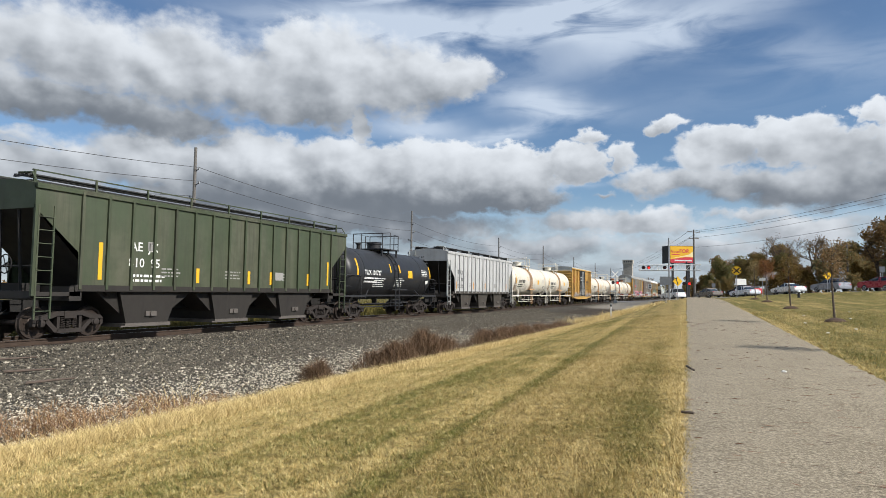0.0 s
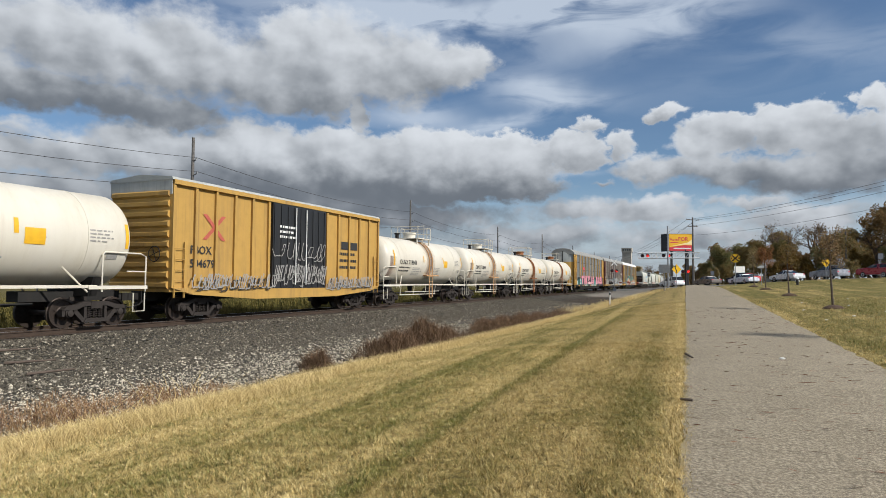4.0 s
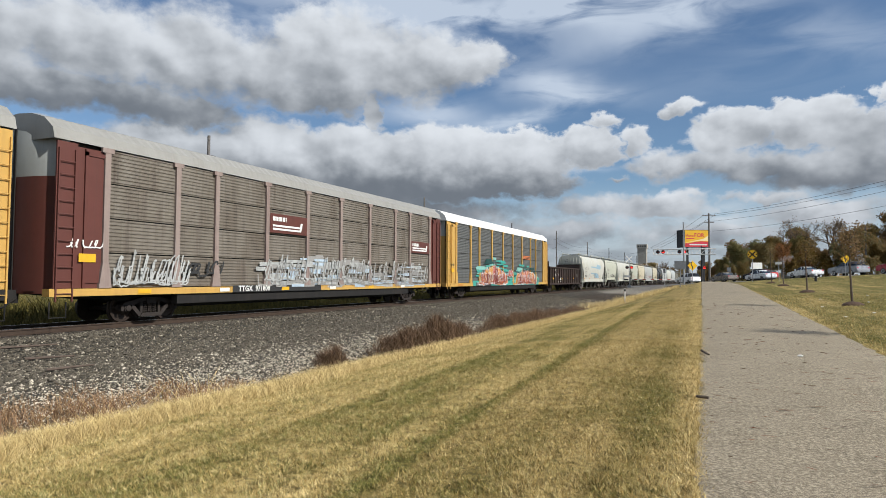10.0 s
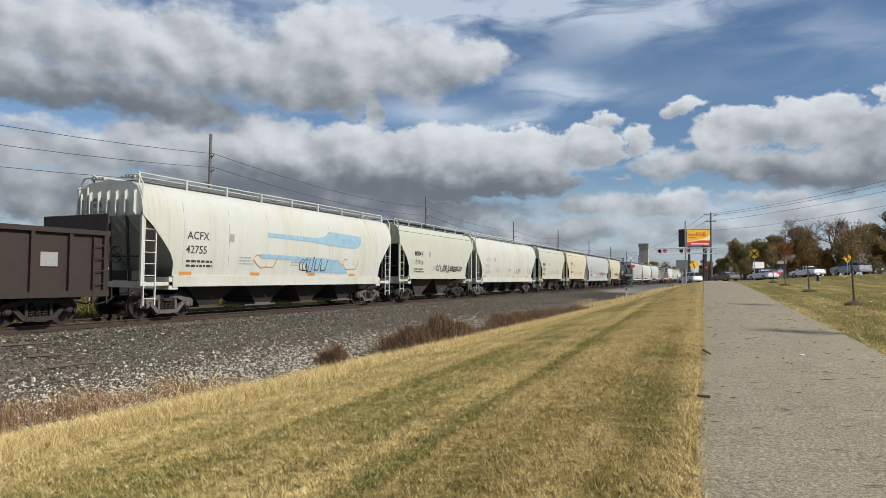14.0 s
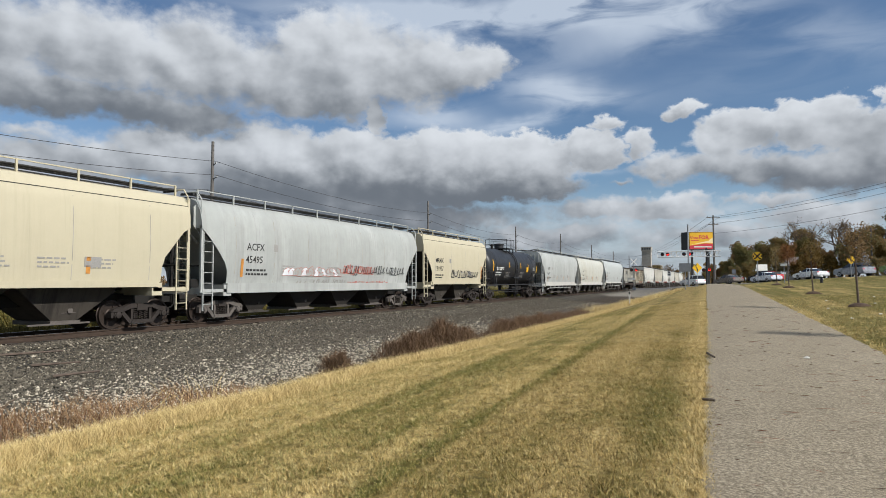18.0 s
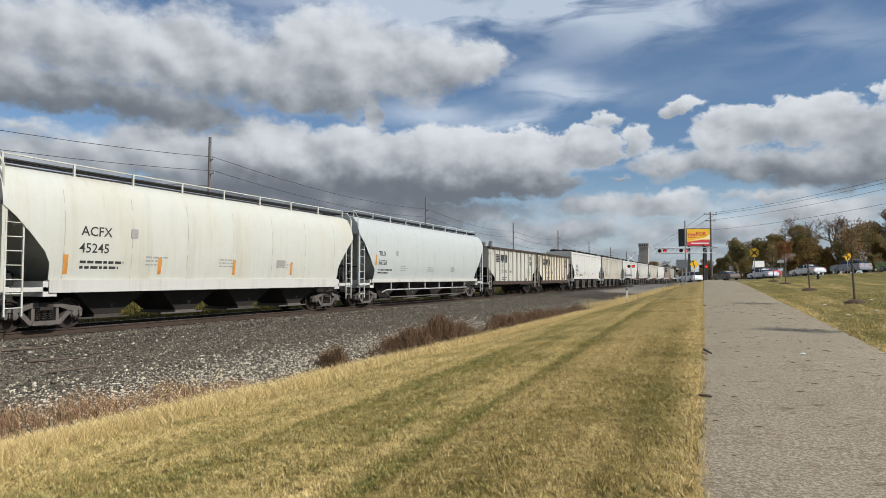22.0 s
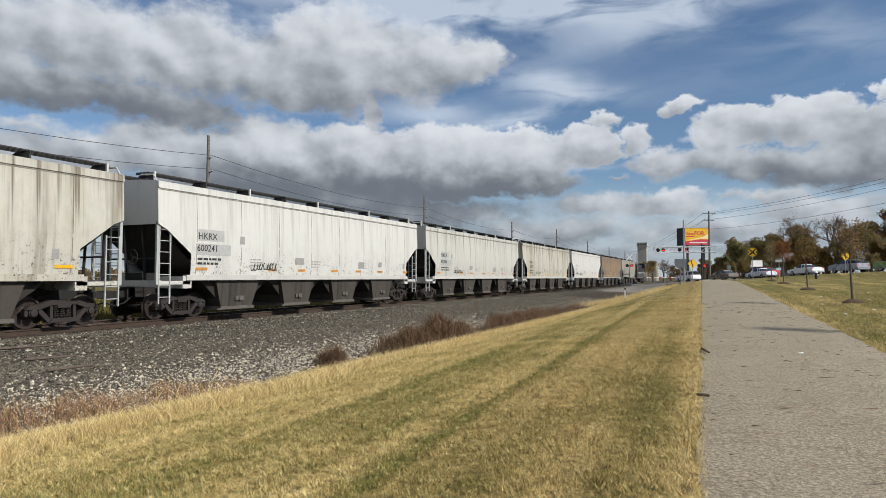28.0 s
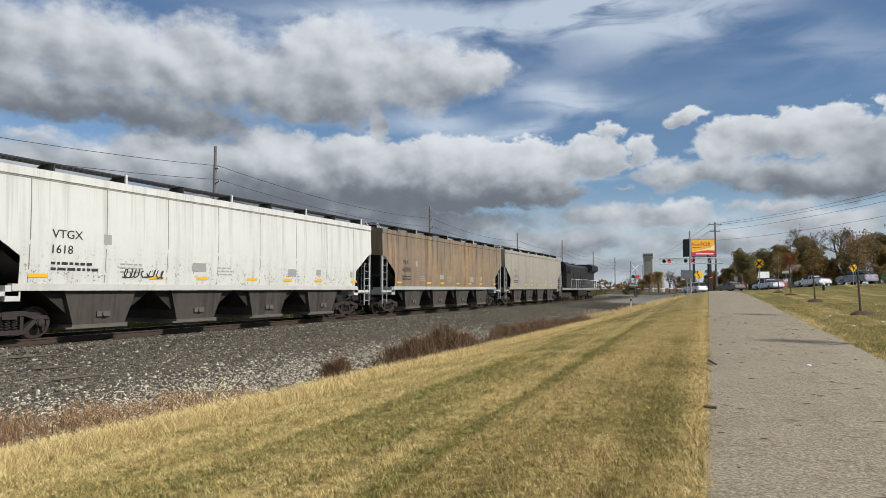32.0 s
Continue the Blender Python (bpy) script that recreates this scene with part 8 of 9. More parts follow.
# yellow diamond signs with curved arrows
for x, y, z in ((-3.3, 75.2, 3.12), (12.45, 84.3, 4.06)):
    t, p, za, ya = post_sign("warning_sign", "yellow diamond warning sign with a black curve arrow", x, y, z, diamond(0.56), M["signyellow"], M["polegrey"], group="yellow diamond signs", rz=28)
    bar_on(p, M["blackmark"], za, ya, [(-0.05, -0.40), (0.06, -0.40), (0.06, -0.12), (-0.10, 0.10), (-0.10, 0.28), (-0.02, 0.28), (-0.14, 0.46), (-0.27, 0.28), (-0.19, 0.28), (-0.19, 0.07), (-0.05, -0.14)])
# sign seen from its back
t, p, za, ya = post_sign("sign_from_behind", "bare grey back of a rectangular sign on a post", -3.86, 64.0, 2.95, rect(1.05, 0.8), M["signback"], M["polegrey"])
t, p, za, ya = post_sign("route_sign", "small white route sign on a thin post", -10.6, 128.0, 3.2, rect(0.6, 0.9), M["signwhite"], M["polegrey"])
bar_on(p, M["blackmark"], za, ya, [(-0.18, 0.05), (0.18, 0.05), (0.18, 0.35), (-0.18, 0.35)])
bar_on(p, M["blackmark"], za, ya, [(-0.2, -0.35), (0.2, -0.35), (0.2, -0.1), (-0.2, -0.1)])
for x, y, z in ((0.6, 118.0, 3.3), (10.2, 104.0, 3.1), (19.4, 92.0, 5.0)):
    post_sign("traffic_sign", "small pale traffic sign on a steel post", x, y, z, rect(0.55, 0.7), M["signback"], M["polegrey"], group="small traffic signs")
t, p, za, ya = post_sign("street_lamp", "short post lamp with a flat white head", 5.9, 86.0, 3.6, rect(0.8, 0.3), M["signwhite"], M["polegrey"], category="lamp post")
# white notice board beside the road
nb = thing("notice_board", "plain white rectangular notice board on two legs", "notice board", at=pose(5.2, 127.0, gz(5.2, 127), 0, 0, 32))
part("board", Mesh().box(-1.05, -0.06, 2.1, 1.05, 0.06, 3.25), M["signwhite"], nb)
for s in (-1, 1):
    part("leg", Mesh().box(s * 0.9 - 0.06, -0.05, -0.2, s * 0.9 + 0.06, 0.05, 2.1), M["pole"], nb)

# white marker post in the grass
mp = thing("marker_post", "slim white marker post with a dark tip", "marker post", at=pose(-6.6, 47.0, gz(-6.6, 47)))
part("post", Mesh().prism_z([(-0.05, -0.03), (0.05, -0.03), (0.05, 0.03), (-0.05, 0.03)], -0.2, 1.05), M["signwhite"], mp)
part("tip", Mesh().prism_z([(-0.055, -0.035), (0.055, -0.035), (0.055, 0.035), (-0.055, 0.035)], 0.85, 1.0), M["blackmark"], mp, "dark band at the tip")

# hydrant
hy = thing("fire_hydrant", "small dark and white fire hydrant on the verge", "fire hydrant", at=pose(8.6, 76.0, gz(8.6, 76)))
part("barrel", Mesh().lathe_z([(-0.1, 0.16), (0.05, 0.16), (0.06, 0.13), (0.55, 0.13), (0.56, 0.17), (0.60, 0.17)], 12), M["darksteel"], hy)
part("bonnet", Mesh().lathe_z([(0.60, 0.17), (0.72, 0.13), (0.80, 0.05), (0.86, 0.04)], 12), M["signwhite"], hy, "white bonnet")
part("outlet", Mesh().rod((-0.24, 0, 0.42), (0.24, 0, 0.42), 0.06, 8), M["signwhite"], hy)


def lamp_pair(parent, x, y, z, lit):
    """Two round flashing lights on black backplates, one of them lit."""
    for s in (-1, 1):
        b = part("backplate", Mesh().prism_y([(x + s * 0.42 + a, z + c) for a, c in disc(0.30, 20)], y - 0.02, y + 0.02), M["darksteel"], parent)
        part("hood", Mesh().prism_y([(x + s * 0.42 + 0.19 * math.cos(a), z + 0.19 * math.sin(a)) for a in [math.pi * i / 8 for i in range(9)]], y - 0.22, y - 0.02), M["darksteel"], b)
        part("lens", Mesh().prism_y([(x + s * 0.42 + a, z + c) for a, c in disc(0.21, 16)], y - 0.06, y - 0.02), M["redlamp"] if s == lit else M["deadlamp"], b)


gm_ = thing("crossing_gate", "railway crossing gate with white crossbuck and red lights", "crossing gate", at=pose(-16.3, 122.0, gz(-16.3, 122), 0, 0, 20))
part("mast", Mesh().rod((0, 0, -0.2), (0, 0, 5.6), 0.07, 10), M["polegrey"], gm_)
part("mast_base", Mesh().box(-0.3, -0.3, -0.1, 0.3, 0.3, 0.5), M["polegrey"], gm_)
for s in (-1, 1):
    part("crossbuck_blade", Mesh().add([(a, -0.09 - 0.015 * s, 5.3 + b) for a, b in ((-0.60, -0.48 * s), (-0.50, -0.62 * s), (0.60, 0.48 * s), (0.50, 0.62 * s))] + [(a, -0.11 - 0.015 * s, 5.3 + b) for a, b in ((-0.60, -0.48 * s), (-0.50, -0.62 * s), (0.60, 0.48 * s), (0.50, 0.62 * s))], [(0, 1, 2, 3), (7, 6, 5, 4), (0, 4, 5, 1), (1, 5, 6, 2), (2, 6, 7, 3), (3, 7, 4, 0)]), M["signwhite"], gm_)
lamp_pair(gm_, 0.0, -0.12, 3.75, 1)
part("lamp_arm", Mesh().rod((-0.6, 0, 3.75), (0.6, 0, 3.75), 0.04, 6), M["polegrey"], gm_)
part("sign_plate", Mesh().box(-1.1, -0.1, 1.95, 0.2, -0.08, 2.25), M["signwhite"], gm_)
arm = part("gate_arm", Mesh().prism_x([(-0.03, 1.45), (0.03, 1.45), (0.03, 1.60), (-0.03, 1.60)], 0.3, 9.8), M["signwhite"], gm_, "lowered white and red gate arm")
for k in range(6):
    part("gate_stripe", Mesh().box(0.9 + k * 1.5, -0.036, 1.445, 1.5 + k * 1.5, 0.036, 1.605), M["redmark"], arm)
part("counterweight", Mesh().box(-1.0, -0.12, 1.3, -0.2, 0.12, 1.6), M["darksteel"], gm_)

cs = thing("cantilever_signal", "white truss cantilever with red crossing lights", "crossing signal", at=pose(-3.5, 113.0, gz(-3.5, 113)))
zc_ = 6.2 - gz(-3.5, 113)
part("mast", Mesh().rod((0, 0, -0.2), (0, 0, zc_ + 1.0), 0.13, 10), M["darksteel"], cs)
tr = Mesh()
for yy in (-0.25, 0.25):
    for zz in (-0.45, 0.45):
        tr.rod((-7.6, yy, zc_ + zz), (2.2, yy, zc_ + zz), 0.075, 6)
for k in range(13):
    x = -7.6 + k * 0.75
    for yy in (-0.25, 0.25):
        tr.rod((x, yy, zc_ - 0.45), (x + 0.75, yy, zc_ + 0.45), 0.035, 5)
        tr.rod((x, yy, zc_ - 0.45), (x, yy, zc_ + 0.45), 0.045, 5)
part("truss", tr, M["signwhite"], cs)
lamp_pair(cs, -6.4, -0.45, zc_ + 0.0, 1)
lamp_pair(cs, -3.0, -0.45, zc_ + 0.0, 1)
lamp_pair(cs, 0.0, -0.35, 2.6, 1)
# tall thin steel pole before the billboard
sp = thing("steel_pole", "tall thin grey steel pole beside the billboard", "pole", at=pose(-6.2, 112.0, gz(-6.2, 112)))
part("shaft", Mesh().rod((0, 0, -0.2), (0, 0, 10.3), 0.16, 10, 0.12), M["polegrey"], sp)
# billboard on two dark columns
bb = thing("billboard", "two-faced billboard with a yellow and red campaign poster", "billboard", at=pose(-4.45, 121.0, gz(-4.45, 121), 0, 0, 24))
z0b = gz(-4.45, 121)
M["posteryellow"] = plain("poster_yellow", (0.85, 0.48, 0.03), 0.5, 0.0, 0.15, 0.6)
M["posterpale"] = plain("poster_pale", (0.90, 0.75, 0.42), 0.5, 0.0, 0.1, 0.6)
M["posterred"] = plain("poster_red", (0.62, 0.05, 0.07), 0.5, 0.0, 0.1, 0.6)
zb, zt_ = 7.35 - z0b, 10.3 - z0b
part("frame", Mesh().box(-2.25, 0.0, zb - 0.1, 2.25, 0.35, zt_ + 0.1), M["darksteel"], bb)
face = part("poster", Mesh().box(-2.15, -0.03, zb, 2.15, -0.003, zt_), M["posteryellow"], bb, "yellow poster with red and white bands")
part("poster_band", Mesh().prism_y([(-2.14, zb + 0.01), (2.14, zb + 0.01), (2.14, zb + 0.95), (0.6, zb + 1.02), (-2.14, zb + 0.62)], -0.04, -0.031), M["posterred"], face)
part("poster_glow", Mesh().prism_y([(-2.14, zb + 0.75), (0.6, zb + 1.12), (2.14, zb + 1.08), (2.14, zb + 2.2), (1.2, zb + 1.5), (0.2, zb + 1.25)], -0.038, -0.031), M["posterpale"], face)
part("poster_bar", Mesh().box(-1.4, -0.048, zb + 0.30, 1.7, -0.041, zb + 0.52), M["signwhite"], face)
part("poster_bar", Mesh().box(-1.95, -0.040, zb + 1.42, -0.5, -0.032, zb + 1.58), M["posterred"], face)
for txt, x, s, mk in (("Vote", -2.05, 0.72, "posterred"), ("FOR", -0.55, 0.95, "posterred")):
    vs, fs = letters(txt, s, True)
    part("poster_word", Mesh().add([(x + v[0], -0.045, zb + 1.78 + v[1]) for v in vs], fs), M[mk], face)
part("side_face", Mesh().add([(-2.25, 0.0, zb - 0.1), (-2.25, 0.0, zt_ + 0.1), (-2.95, 1.6, zt_ + 0.1), (-2.95, 1.6, zb - 0.1)], [(0, 1, 2, 3)]).box(-3.0, 1.55, zb - 0.1, -2.9, 1.7, zt_ + 0.1), M["darksteel"], bb, "dark back of the second face")
for x in (-1.7, 1.2):
    part("column", Mesh().box(x - 0.16, 0.05, -0.3, x + 0.16, 0.35, zb), M["darksteel"], bb)
part("catwalk", Mesh().box(-2.3, -0.7, zb - 0.25, 2.6, 0.0, zb - 0.2), M["darksteel"], bb)

# ---- road-side utility poles ----
def cross_pole(x, y, h, label="grey timber utility pole with crossarms", arm_rz=35.0):
    t = thing("roadside_pole", label, "utility pole", "poles along the road", at=pose(x, y, gz(x, y) - 0.3, 0, 0, arm_rz))
    part("pole", Mesh().rod((0, 0, 0), (0, 0, h + 0.3), 0.19, 10, 0.12), M["pole"], t)
    for dz, w_ in ((-0.4, 1.2), (-1.5, 0.9)):
        a = part("crossarm", Mesh().box(-w_, -0.06, h + 0.3 + dz - 0.06, w_, 0.06, h + 0.3 + dz + 0.06), M["pole"], t)
        for k in (-1, 1):
            part("insulator", Mesh().lathe_z([(0.0, 0.03), (0.04, 0.07), (0.09, 0.05), (0.14, 0.075), (0.18, 0.03)], 8, (k * (w_ - 0.15), 0, h + 0.36 + dz)), M["polegrey"], a)
    return t


RP1, RP2 = (-2.35, 114.0), (24.0, 77.0)
cross_pole(*RP1, 11.6)
cross_pole(*RP2, 11.6)
cross_pole(31.0, 150.0, 9.0)
cross_pole(12.0, 160.0, 9.5)
cross_pole(22.0, 128.0, 8.5)
for j, (dz, dx) in enumerate(((-0.35, -1.0), (-0.35, 1.0), (-1.45, -0.7), (-3.0, 0.0))):
    m = Mesh()
    pa = (RP1[0] + dx * 0.8, RP1[1] + dx * 0.57, gz(*RP1) + 11.6 + dz)
    pb = (RP2[0] + dx * 0.8, RP2[1] + dx * 0.57, gz(*RP2) + 11.6 + dz)
    catenary(m, pa, pb, 0.7, 0.02, 14)
    solid("overhead_wire", m, M["wire"], "dark overhead wire sagging between roadside poles", "wire", group="wires along the road")
    if j != 3:
        m = Mesh()
        catenary(m, pa, (POLE_X + 0.5, 264.0, 12.0 + dz), 1.6, 0.022, 16)
        solid("overhead_wire", m, M["wire"], "dark overhead wire sagging between roadside poles", "wire", group="wires along the road")

# ---- grain elevator ----
ge = thing("grain_elevator", "distant concrete grain elevator tower with lower bins", "grain elevator", at=pose(-47.5, 416.0, gz(-47.5, 416)))
part("head_house", Mesh().box(-2.7, -2.7, 0, 2.7, 2.7, 23.0), M["concrete"], ge)
part("cornice", Mesh().box(-3.1, -3.1, 21.6, 3.1, 3.1, 24.0), M["concrete"], ge)
for k in range(4):
    part("window", Mesh().box(-2.4 + k * 1.35, -3.13, 22.3, -1.6 + k * 1.35, -3.1, 23.3), M["glass"], ge)
for k in range(3):
    part("bin", Mesh().lathe_z([(0, 2.0), (12.5, 2.0), (12.6, 0.1)], 18, (4.2 + k * 3.2 - 3.4, 3.0, 0)), M["concrete"], ge)

# ---- houses behind the road ----
M["siding"] = plain("pale_siding", (0.42, 0.42, 0.41), 0.7, 0.0, 0.2, 1.0)
M["shingle"] = plain("grey_shingle", (0.16, 0.155, 0.15), 0.9, 0.0, 0.3, 2.0)


def house(x, y, w_, d, h, rz, label):
    t = thing("house", label, "house", "houses behind the road", at=pose(x, y, gz(x, y) - 0.1, 0, 0, rz))
    part("wall", Mesh().box(-w_ / 2, -d / 2, 0, w_ / 2, d / 2, h), M["siding"], t)
    part("roof", Mesh().prism_x([(-d / 2 - 0.5, h - 0.1), (d / 2 + 0.5, h - 0.1), (0, h + d * 0.28)], -w_ / 2 - 0.4, w_ / 2 + 0.4), M["shingle"], t)
    for k in range(3):
        wn = part("window", Mesh().box(-w_ * 0.36 + k * w_ * 0.3, -d / 2 - 0.03, 1.0, -w_ * 0.36 + k * w_ * 0.3 + 1.1, -d / 2 - 0.005, 2.2), M["glass"], t)
        part("frame", Mesh().box(-w_ * 0.36 + k * w_ * 0.3 - 0.08, -d / 2 - 0.04, 0.9, -w_ * 0.36 + k * w_ * 0.3, -d / 2 - 0.005, 2.3), M["signwhite"], wn)
    part("door", Mesh().box(w_ * 0.36, -d / 2 - 0.04, 0, w_ * 0.36 + 0.95, -d / 2 - 0.005, 2.05), M["signwhite"], t)
    return t


house(33.0, 128.0, 10, 6, 2.4, 8, "low grey house with a shingle roof")
house(13.2, 141.0, 6, 6, 2.8, 0, "small pale house half hidden by trees")

# ---- vehicles on the road ----
def vehicle(name, label, x, along, col, L=4.8, H=1.45, kind="sedan", category="car"):
    """A road vehicle: shaped body, glasshouse, wheels, lamps. It faces the crossing."""
    y = road_axis(x) + along
    ang = math.degrees(math.atan2(1.42, -1.0)) - 90     # from +y to the way to the crossing
    slope = math.degrees(math.atan2(road_z(x + 1) - road_z(x - 1), 2 * 1.737))
    t = thing(name, label, category, "vehicles waiting at the crossing", at=pose(x, y, road_z(x) + 0.05, -slope, 0, ang))
    half = L / 2
    mat = car_paint(name + "_paint", col)
    W_ = 0.90
    if kind == "sedan":
        low = [(half, 0.45), (half, 0.68), (half - 0.25, 0.80), (half - 1.35, 0.95), (-half + 0.95, 1.0), (-half + 0.08, 0.95), (-half, 0.5), (-half + 0.3, 0.28), (half - 0.3, 0.25)]
        roof = [(half - 1.30, 0.94), (half - 2.05, H - 0.05), (half - 2.6, H), (-half + 1.7, H - 0.02), (-half + 0.75, 1.0)]
    elif kind == "van":
        low = [(half, 0.45), (half, 0.80), (half - 0.3, 0.95), (half - 1.1, 1.08), (-half + 0.1, 1.1), (-half, 0.6), (-half + 0.2, 0.30), (half - 0.3, 0.28)]
        roof = [(half - 1.0, 1.05), (half - 2.0, H - 0.08), (half - 2.6, H), (-half + 0.5, H - 0.02), (-half + 0.12, 1.08)]
    else:
        low = [(half, 0.5), (half, 0.88), (half - 0.2, 1.0), (half - 1.3, 1.12), (-half + 0.1, 1.12), (-half, 0.6), (-half + 0.3, 0.34), (half - 0.3, 0.32)]
        roof = [(half - 1.25, 1.1), (half - 2.0, H - 0.06), (half - 2.5, H), (-half + 0.9, H - 0.02), (-half + 0.25, 1.1)]
    b = Mesh()
    rings = []
    for xx, k in ((-W_, 0.90), (-W_ + 0.06, 0.975), (-W_ + 0.2, 1.0), (W_ - 0.2, 1.0), (W_ - 0.06, 0.975), (W_, 0.90)):
        zm = 0.65
        rings.append([(xx, yy * (0.985 + 0.015 * k), zm + (zz - zm) * k) for yy, zz in low])
    b.loft(rings)
    part("body", b, mat, t, smooth=True)
    g = Mesh()
    rings = []
    for xx, k in ((-W_ + 0.08, 0.0), (-W_ + 0.26, 1.0), (W_ - 0.26, 1.0), (W_ - 0.08, 0.0)):
        zlo = roof[0][1]
        rings.append([(xx, yy, zlo + (zz - zlo) * (k * 0.97)) for yy, zz in roof])
    g.loft(rings)
    gh = part("glasshouse", g, M["glass"], t)
    ya, yb = roof[1][0] - 0.15, roof[3][0] + (0.1 if kind != "sedan" else 0.0)
    part("roof", Mesh().prism_y([(-0.66, H - 0.06), (0.66, H - 0.06), (0.60, H + 0.015), (-0.60, H + 0.015)], yb, ya), mat, t)
    for s in (-1, 1):
        for yp in (roof[1][0] - 0.9, roof[3][0] + (0.25 if kind == "sedan" else 0.9)):
            part("pillar", Mesh().add([(s * 0.835, yp - 0.06, roof[0][1]), (s * 0.835, yp + 0.06, roof[0][1]), (s * 0.655, yp + 0.06, H - 0.02), (s * 0.655, yp - 0.06, H - 0.02)], [(0, 1, 2, 3)]), mat, gh)
    for yw in (half - 0.92, -half + 0.95):
        for s in (-1, 1):
            wl = part("wheel", Mesh().lathe_x([(s * (W_ - 0.22), 0.12), (s * (W_ - 0.22), 0.33), (s * (W_ - 0.01), 0.33), (s * (W_ + 0.01), 0.30), (s * (W_ + 0.01), 0.12)], 18, (0, yw, 0.33)), M["rubber"], t)
            part("rim", Mesh().lathe_x([(s * (W_ - 0.02), 0.02), (s * (W_ - 0.02), 0.22), (s * (W_ + 0.015), 0.21), (s * (W_ + 0.005), 0.02)], 14, (0, yw, 0.33)), M["rim"], wl)
    for s in (-1, 1):
        part("headlight", Mesh().box(s * 0.5, half - 0.10, 0.62, s * 0.84, half - 0.01, 0.76), M["signwhite"], t)
        part("tail_light", Mesh().box(s * 0.66, -half + 0.02, 0.80, s * 0.86, -half + 0.10, 0.93), M["posterred"], t)
        part("mirror", Mesh().box(s * 0.9, roof[0][0] - 0.35, 0.98, s * 1.05, roof[0][0] - 0.2, 1.12), mat, t)
    part("bumper", Mesh().box(-0.85, half - 0.05, 0.35, 0.85, half + 0.03, 0.55), mat, t)
    part("bumper", Mesh().box(-0.85, -half - 0.03, 0.38, 0.85, -half + 0.05, 0.58), mat, t)
    return t


vehicle("minivan", "white minivan waiting at the level crossing", -5.9, -1.9, (0.72, 0.73, 0.74), 5.0, 1.75, "van")
vehicle("sedan_car", "grey-brown sedan waiting on the road", -0.2, -1.9, (0.16, 0.14, 0.12), 4.8, 1.45)
vehicle("sedan_car", "silver sedan waiting on the road", 4.7, -1.9, (0.58, 0.60, 0.63), 4.5, 1.42)
vehicle("sport_utility_car", "black sport utility car in the far lane", 4.6, 3.8, (0.02, 0.02, 0.022), 4.7, 1.7, "suv")
vehicle("hatchback_car", "red hatchback in the far lane", 5.3, 3.4, (0.45, 0.03, 0.03), 4.2, 1.5, "suv")
vehicle("sedan_car", "white sedan waiting on the sloping road", 9.6, -1.9, (0.66, 0.66, 0.65), 4.4, 1.40)
vehicle("sport_utility_car", "silver-grey sport utility car waiting on the road", 13.6, -1.9, (0.26, 0.27, 0.29), 4.4, 1.60, "suv")
red_car = vehicle("hatchback_car", "dark red hatchback at the end of the queue", 17.6, -1.9, (0.30, 0.02, 0.035), 4.5, 1.52, "suv")
green_car = vehicle("sport_utility_car", "green sport utility car that joins the queue", 17.4, -1.9, (0.16, 0.24, 0.07), 4.6, 1.68, "suv")


# ---- trees ----
def leaf_cloud(pts, n, size, rr, flat=0.5):
    """Small leaf quads scattered round points; pts: (centre, radius)."""
    vs, fs = [], []
    tot = sum(r ** 2 for c, r in pts)
    for c, r in pts:
        for k in range(max(1, int(n * r * r / tot))):
            d = Vector((rr.gauss(0, 1), rr.gauss(0, 1), rr.gauss(0, 1)))
            d.normalize()
            q = Vector(c) + d * r * rr.uniform(0.35, 1.0) ** 0.6
            s = size * rr.uniform(0.6, 1.4)
            a = Vector((rr.gauss(0, 1), rr.gauss(0, 1), rr.gauss(0, 1))).normalized()
            b = a.orthogonal().normalized()
            o = len(vs)
            vs += [q + a * s, q + b * s * 0.55, q - a * s, q - b * s * 0.55]
            fs.append((o, o + 1, o + 2, o + 3))
    return vs, fs


def grow(m, p, way, length, r, depth, rr, tips, spread=0.6, up=0.15):
    """Limbs: a tapering rod that forks."""
    q = p + way * length
    m.rod(p, q, r, 5 if depth < 3 else 7, r * 0.62, caps=False)
    tips.append((q, length))
    if depth == 0:
        return
    for k in range(rr.choice((2, 3, 3))):
        d = (way + Vector((rr.gauss(0, spread), rr.gauss(0, spread), rr.gauss(0, spread * 0.6) + up))).normalized()
        grow(m, p.lerp(q, rr.uniform(0.55, 1.0)), d, length * rr.uniform(0.55, 0.82), r * 0.55, depth - 1, rr, tips, spread, up)


def tree_data(seed, height, leaf, leaves, leaf_size, depth=4, spread=0.55, crown=1.0, trunk_frac=0.3):
    rr = random.Random(seed)
    m, tips = Mesh(), []
    grow(m, Vector((0, 0, -0.2)), Vector((rr.uniform(-0.05, 0.05), rr.uniform(-0.05, 0.05), 1)).normalized(), height * trunk_frac + 0.2, height * 0.022, depth, rr, tips, spread)
    top = max(q.z for q, l in tips)
    k = height / max(top, 0.1)
    m.v = [(x * k * 0.9, y * k * 0.9, z * k) for x, y, z in m.v]
    trunk = m.data("trunk", M["bark"])
    crown_me = None
    if leaves:
        pts = [(Vector((q.x * k * 0.9, q.y * k * 0.9, q.z * k)), max(0.25, l * k * 0.55 * crown)) for q, l in tips if q.z * k > height * 0.30]
        c = Mesh()
        c.add(*leaf_cloud(pts, leaves, leaf_size, rr))
        crown_me = bpy.data.meshes.new("crown")
        crown_me.from_pydata(c.v, [], c.f)
        crown_me.materials.append(leaf)
    return trunk, crown_me


